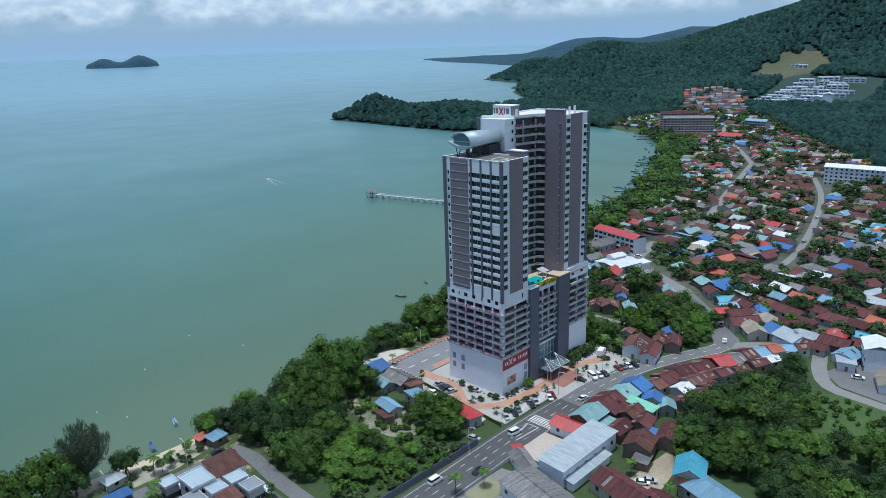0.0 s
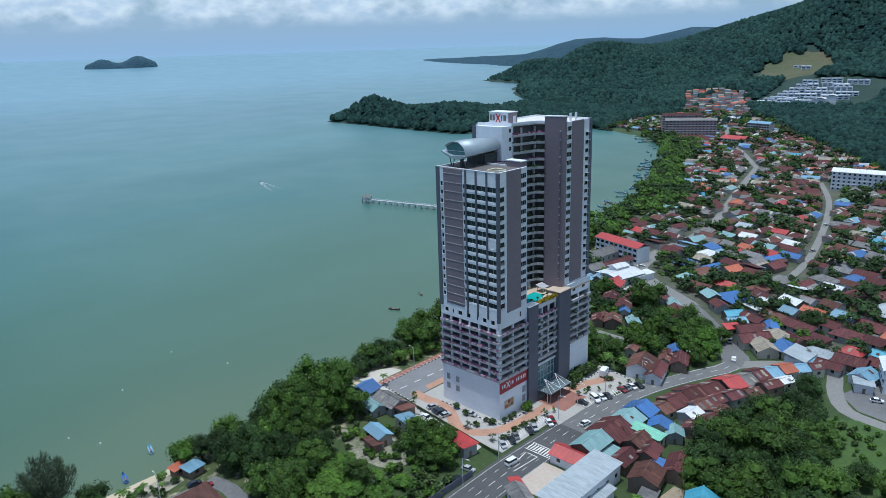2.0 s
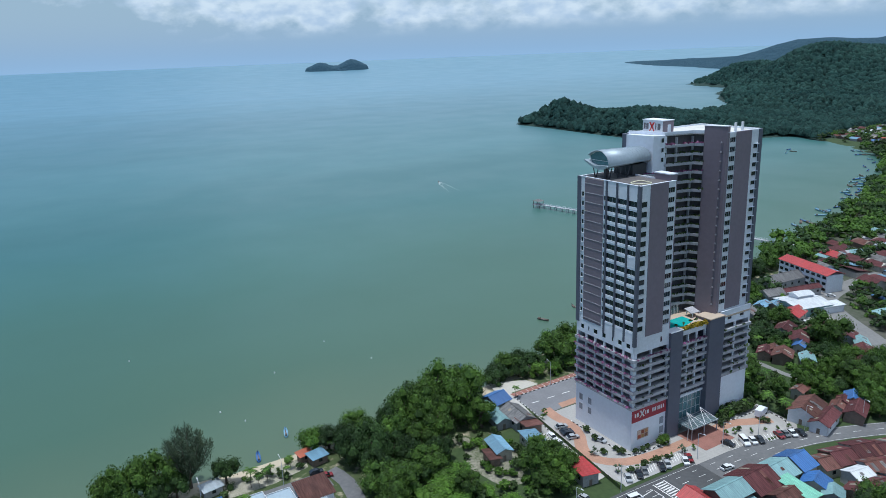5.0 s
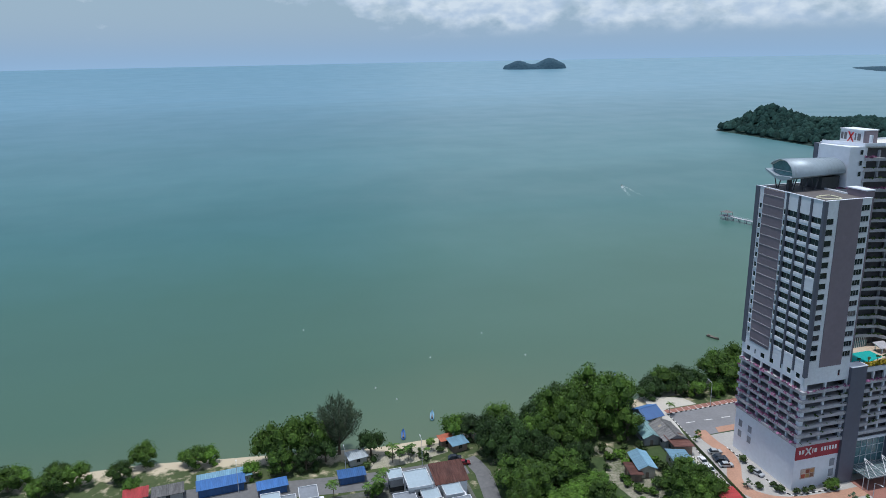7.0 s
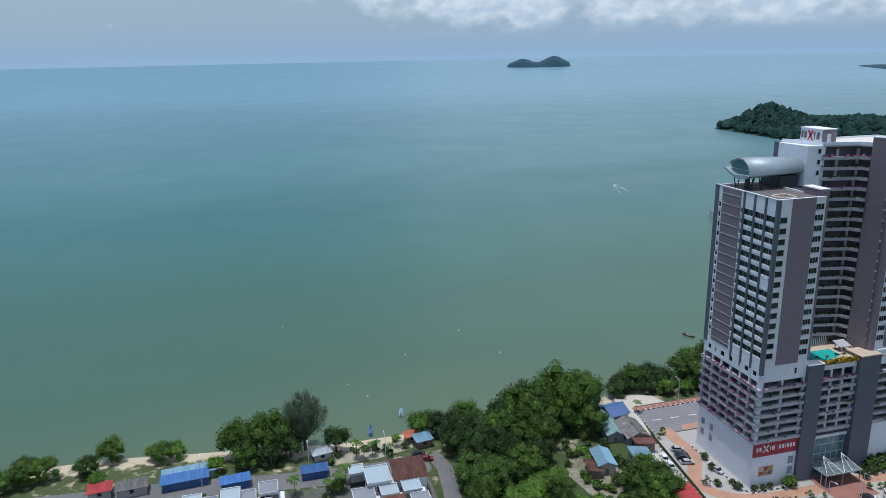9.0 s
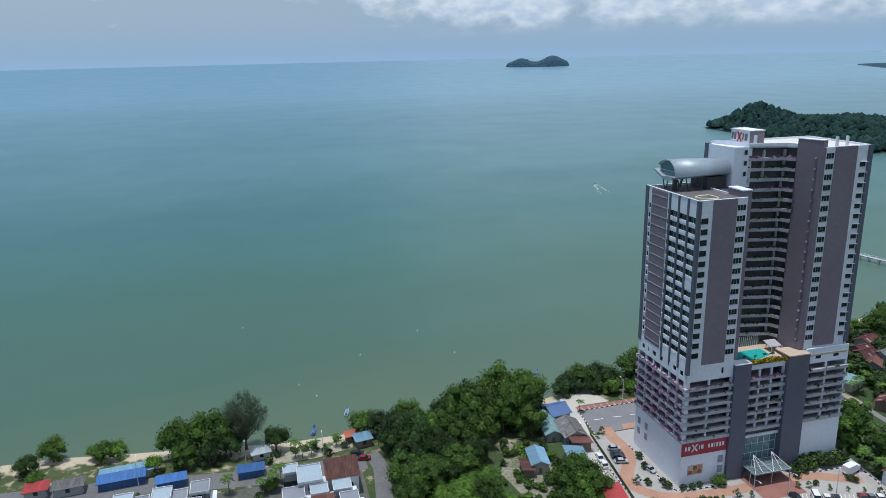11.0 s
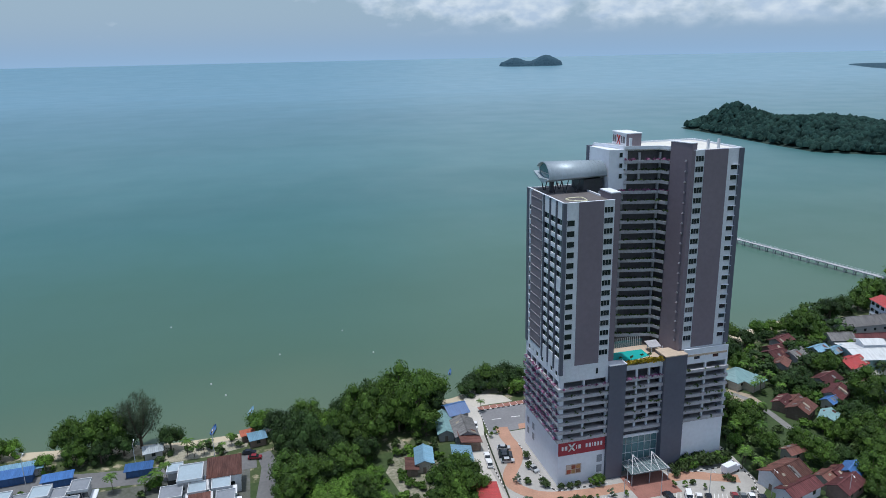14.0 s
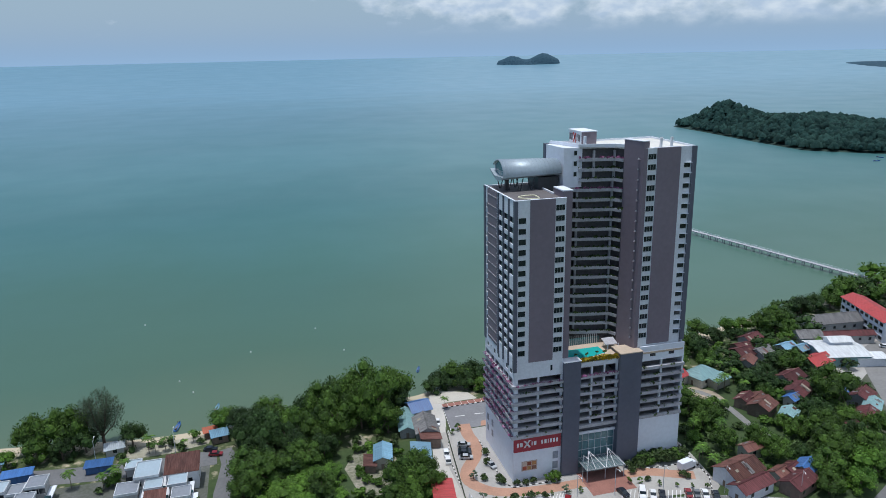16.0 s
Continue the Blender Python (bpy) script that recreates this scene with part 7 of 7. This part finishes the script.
for x, y in ((-153, 183.0), (-152, 182.2), (-155, 182.6), (-150, 186.6), (-150.2, 189), (-150, 192), (-163, 181.9), (-164, 182), (-169.4, 182.3), (-155.0, 178.2), (-156, 178.4), (-149, 222.6), (-148.2, 224), (-147.6, 226), (-146.6, 222), (-142.8, 188), (-142.6, 192.5), (-143, 177.4), (-142.9, 183.4), (-140, 236), (-139.4, 237), (-141, 225.0)):
    put(SHRUB[0], x, y, random.uniform(0.8, 1.3), z=0.08)
for x, y, k in ((-171, 142.6, 1.5), (-168, 142, 1.4), (-164.6, 143.6, 1.6), (-178.6, 147, 1.5), (-181, 152.6, 1.9), (-177, 156, 1.7), (-166, 150, 1.5), (-184, 147, 1.6), (-162, 147, 1.5)):
    put(SHRUB[1], x, y, k, z=0.03)
put(BIG[0], -149.4, 198.2, 0.34, z=0.08)
fence = thing("boundary_fence", "low green mesh fence along the forecourt", "fence")
for k in range(26):
    p = Vector((-187, 174.4)).lerp(Vector((-138.6, 168.6)), k / 25)
    part("post", Shape().box(p.x - 0.06, p.x + 0.06, p.y - 0.06, p.y + 0.06, 0, 1.6), DARKM, fence)
part("mesh_panel", ribbon([(-187, 174.4), (-138.6, 168.6)], 0.05, 1.5, 1.3), LEAF4, fence)
wall_grey = thing("boundary_wall", "long dark hoarding beside the road", "hoarding")
for k in range(14):
    part("panel", Shape().box(-137.6, -137.45, 112 + k * 3.1, 115.0 + k * 3.1, 0, 2.4), SLATE, wall_grey)


# ---- vehicles ----
def car(name, label, rgb, long=4.4, wide=1.75, tall=1.45, van=False):
    paint = mat("car_paint", rgb, 0.25, vary=0.05, spec=0.6)
    t = thing(name, label, "van" if van else "car", "parked cars")
    L, W = long / 2, wide / 2
    prof = [(-L, 0.3), (L, 0.3), (L, 0.75), (L * 0.93, 0.95 if van else 0.85), (L * 0.55, tall * 0.62), (-L * 0.96, tall * 0.62), (-L, 0.8)]
    part("body", Shape().loft([[(x, -W, z) for x, z in prof], [(x, W, z) for x, z in prof]]), paint, t)
    roof = [(L * 0.55, tall * 0.62), (L * (0.42 if van else 0.22), tall - 0.04), (-L * (0.92 if van else 0.5), tall), (-L * (0.97 if van else 0.86), tall * 0.62)]
    part("cabin_glass", Shape().loft([[(x, -W * 0.9, z) for x, z in roof], [(x, W * 0.9, z) for x, z in roof]]), GLASS, t)
    part("roof_panel", Shape().box(roof[2][0], roof[1][0], -W * 0.86, W * 0.86, tall - 0.03, tall + 0.04), paint, t)
    for sx in (0.62, -0.62):
        for sy in (1, -1):
            part("wheel", Shape().tube((L * sx, sy * (W - 0.2), 0.31), (L * sx, sy * (W + 0.02), 0.31), 0.31, n=10), RUBBER, t)
    for sy in (1, -1):
        part("headlight", Shape().box(L - 0.05, L + 0.02, sy * W * 0.7 - 0.15, sy * W * 0.7 + 0.15, 0.6, 0.75), FRAME, t)
    return t


CARS = [car("car", "white parked saloon car", (0.75, 0.76, 0.77)), car("car", "dark blue-black parked car", (0.02, 0.025, 0.035)), car("car", "silver saloon car, parked", (0.42, 0.44, 0.46)), car("car", "dark red saloon car, parked", (0.22, 0.02, 0.025)),
        car("van", "white van on the road", (0.78, 0.79, 0.8), 5.0, 1.9, 2.1, True), car("car", "dark grey hatchback car, parked", (0.16, 0.17, 0.18), 3.8)]
first_car = set()


def park(i, x, y, turn, z=0.1):
    m = pose(x, y, z, 0, 0, turn)
    if i in first_car:
        copy_thing(CARS[i], m)
    else:
        first_car.add(i)
        CARS[i].matrix_basis = m


for i, x, y, tn in ((2, -141.2, 174.2, -30), (1, -140.7, 178.2, -30), (5, -141.2, 181.0, -30), (1, -139.8, 186.8, -30), (2, -139.9, 189.4, -30), (0, -138.0, 195.3, -32), (3, -138.6, 197.6, -32), (1, -137.4, 214.6, 10),
                    (4, -135.2, 219.6, -25), (0, -134.2, 222.4, -25), (1, -133.2, 224.8, -25), (3, -131.6, 232.4, -20), (5, -130.9, 234.6, -20), (0, -130.0, 236.8, -20), (1, -128.6, 239.4, -20)):
    park(i, x, y, tn, 0.1)
for i, x, y, tn in ((2, -176.2, 177.6, 75), (1, -172.9, 176.9, 75), (1, -171.2, 176.5, 75), (2, -168.6, 176.2, 75), (2, -162.2, 182.4, 15), (0, -193.0, 173.0, -15), (0, -173.0, 170.8, 170), (0, -168.6, 170.2, 170)):
    park(i, x, y, tn, 0.1)
for i, x, y, tn, z in ((4, -133.4, 131.4, 90, 0.05), (4, -132.6, 168.4, 84, 0.05), (0, -128.6, 203.0, 82, 0.05), (1, -127.2, 143.6, -90, 0.05), (2, -140.6, 156.8, 10, 0.0), (1, -139.6, 150.4, 100, 0.0), (1, -141, 147.4, 100, 0.0), (0, -111.4, 284.2, 110, 0.05),
                       (0, -87.4, 170.4, 30, 0.06), (2, -86.2, 172.6, 30, 0.06), (0, -202.6, 398, 80, 0.05), (1, -205, 430, 85, 0.05), (0, -200.4, 372, 50, 0.05), (3, -194, 98.6, 80, 0.05), (1, -197.6, 96.8, 80, 0.05), (0, -189.0, 330, 30, 0.05),
                       (0, -60, 282, 20, 0.05), (2, -136.8, 460, 75, 0.05), (0, -150, 528, 75, 0.05), (0, -208, 470, 85, 0.05), (2, -120.2, 301, 120, 0.05)):
    park(i, x, y, tn, z)


def truck(x, y, turn):
    t = thing("box_truck", "white box lorry on the forecourt", "lorry", "", pose(x, y, 0.09, 0, 0, turn))
    part("box_body", Shape().box(-3.2, 1.2, -1.1, 1.1, 0.8, 3.2), WHITE, t)
    part("cab", Shape().box(1.3, 2.9, -1.0, 1.0, 0.6, 2.3), WHITE, t)
    part("windscreen", Shape().box(2.88, 2.94, -0.9, 0.9, 1.4, 2.2), GLASS, t)
    for sx in (-2.2, 2.1):
        for sy in (-1, 1):
            part("wheel", Shape().tube((sx, sy * 0.8, 0.45), (sx, sy * 1.08, 0.45), 0.45, n=10), RUBBER, t)


truck(-143.6, 239.6, 105)


# ---- lamps and poles ----
def street_lamp(x, y, turn):
    t = thing("street_lamp", "slim grey street lamp beside the road", "street lamp", "street lamps", pose(x, y, 0, 0, 0, turn))
    part("pole", Shape().tube((0, 0, 0), (0, 0, 9.0), 0.11, 0.07), FRAME, t)
    part("arm", Shape().tube((0, 0, 9.0), (2.0, 0, 9.5), 0.06, 0.05), FRAME, t)
    part("lamp_head", Shape().box(1.8, 2.7, -0.14, 0.14, 9.42, 9.56), FRAME, t)
    return t


lamp = street_lamp(-137.4, 200.0, 0)
for x, y, tn in ((-137.8, 168, 0), (-136.6, 150, 0), (-134.8, 226, -10), (-129.6, 243, -20), (-121.4, 262, -30), (-146.4, 206, 0), (-137.6, 212.0, 0), (-204.6, 196, 180), (-198, 62, 180), (-199, 30, 180), (-197, 86, 180)):
    copy_thing(lamp, pose(x, y, 0, 0, 0, tn))


# ---- jetty and boats ----
def jetty():
    t = thing("jetty", "long narrow concrete jetty with a hut at its end", "jetty")
    a, b = Vector((-466, 395)), Vector((-262, 440))
    d = (b - a).normalized()
    part("deck", ribbon([tuple(a), tuple(b)], 2.6, 1.9, 0.45), CONCRETE, t)
    n = 36
    o = Vector((-d.y, d.x))
    for k in range(n):
        p = a.lerp(b, k / (n - 1))
        for sg in (-1.0, 1.0):
            q = p + o * sg
            part("jetty_post", Shape().box(q.x - 0.22, q.x + 0.22, q.y - 0.22, q.y + 0.22, -3.5, 1.5), CONCRETE, t)
            part("rail_post", Shape().box(q.x - 0.05, q.x + 0.05, q.y - 0.05, q.y + 0.05, 1.9, 2.9), WHITE2, t)
    for sg in (-1.0, 1.0):
        part("rail", ribbon([tuple(a + o * sg), tuple(b + o * sg)], 0.1, 2.95, 0.1), WHITE2, t)
    part("head", ribbon([tuple(a - d * 4), tuple(a + d * 4)], 7.0, 1.95, 0.5), CONCRETE, t)
    for sx in (-3, 3):
        for sy in (-2.6, 2.6):
            q = a + d * sx + o * sy
            part("hut_post", Shape().box(q.x - 0.15, q.x + 0.15, q.y - 0.15, q.y + 0.15, -3.5, 4.8), WOOD, t)
    h = Shape()
    c = [a + d * sx + o * sy for sx, sy in ((-4, -3.4), (4, -3.4), (4, 3.4), (-4, 3.4))]
    for i in range(4):
        h.quad((c[i].x, c[i].y, 4.8), (c[(i + 1) % 4].x, c[(i + 1) % 4].y, 4.8), (a.x, a.y, 6.4))
    part("hut_roof", h, ROOFS["grey"], t)


jetty()


def boat(label, hull_m, inner):
    t = thing("fishing_boat", label, "boat", "moored boats")
    rings = []
    for k in range(9):
        u = k / 8 * 2 - 1
        w = 1.0 * (1 - max(0, u) ** 2.2) * (0.75 if k == 0 else 1)
        sheer = 0.75 + 0.55 * max(0, u) ** 2 + 0.15 * u * u
        x = u * 4.2
        rings.append([(x, -w, sheer), (x, -w * 0.75, 0.1), (x, 0, -0.25), (x, w * 0.75, 0.1), (x, w, sheer), (x, w * 0.86, sheer - 0.05), (x, 0, 0.35), (x, -w * 0.86, sheer - 0.05)])
    part("hull", Shape().loft(rings), hull_m, t)
    part("deck", Shape().box(-3.2, 2.2, -0.62, 0.62, 0.36, 0.46), inner, t)
    part("engine_box", Shape().box(-3.4, -2.2, -0.4, 0.4, 0.46, 1.3), WOOD, t)
    part("mast_pole", Shape().tube((0.6, 0, 0.4), (0.6, 0, 3.2), 0.06), WOOD, t)
    return t


BOATS = [boat("small blue wooden fishing boat afloat near the shore", ROOFS["blue"], WOOD), boat("small dark wooden fishing boat afloat near the shore", WOOD, ROOFS["grey"]), boat("small pale wooden boat afloat in the bay", ROOFS["paleblue"], WOOD)]
afloat = set()
random.seed(51)
spots = [(2, -229.0, 97.5, 165), (0, -218.8, 84.6, 168), (0, -233.8, 171.0, 165), (0, -240.0, 176.8, 160), (0, -234.5, 43, 170), (1, -262, 238, 20), (1, -268, 262, 160)]
for k in range(44):
    yy = random.uniform(430, 860)
    xs_ = np.interp(yy, [p[1] for p in COAST[10:18]], [p[0] for p in COAST[10:18]])
    spots.append((random.randrange(3), float(xs_) - random.uniform(3, 18), yy, random.uniform(0, 180)))
for k in range(16):
    spots.append((random.randrange(3), random.uniform(-640, -470), random.uniform(770, 850), random.uniform(0, 180)))
for i, x, y, tn in spots:
    m = pose(x, y, -0.95, 0, 0, tn) @ Matrix.Diagonal(((0.75, 0.75, 0.75, 1) if y < 400 else (1.35, 1.35, 1.2, 1)))
    if i in afloat:
        copy_thing(BOATS[i], m)
    else:
        afloat.add(i)
        BOATS[i].matrix_basis = m
copy_thing(BOATS[1], pose(-627, 394, -0.95, 0, 0, 150) @ Matrix.Diagonal((0.8, 0.8, 0.8, 1)))
wake = Shape()
random.seed(52)
for k in range(90):
    u = random.random()
    c = Vector((-627 + u * 52, 394 - u * 14, -0.93)) + Vector((0.26, 0.97, 0)) * (random.choice((-1, 1)) * (0.6 + 5.0 * u) + random.uniform(-1, 1))
    r = (1 - u) * 0.9 + 0.25
    wake.quad(*[c + Vector((math.cos(a), math.sin(a), 0)) * r * random.uniform(0.6, 1.2) for a in (0, 1.2, 2.5, 3.8, 5.1)])
tagged(part("boat_wake", wake, mat("foam", (0.7, 0.74, 0.74), 0.8)), "white foam trail behind a boat", "foam", kind="stuff")
for x, y in ((-300, 140), (-280, 110), (-258, 82), (-246, 88), (-270, 150), (-330, 60)):
    tagged(part("buoy", Shape().tube((x, y, -1.1), (x, y, -0.5), 0.35, 0.2, 8), LETTER), "small white float on the water", "buoy", "buoys")
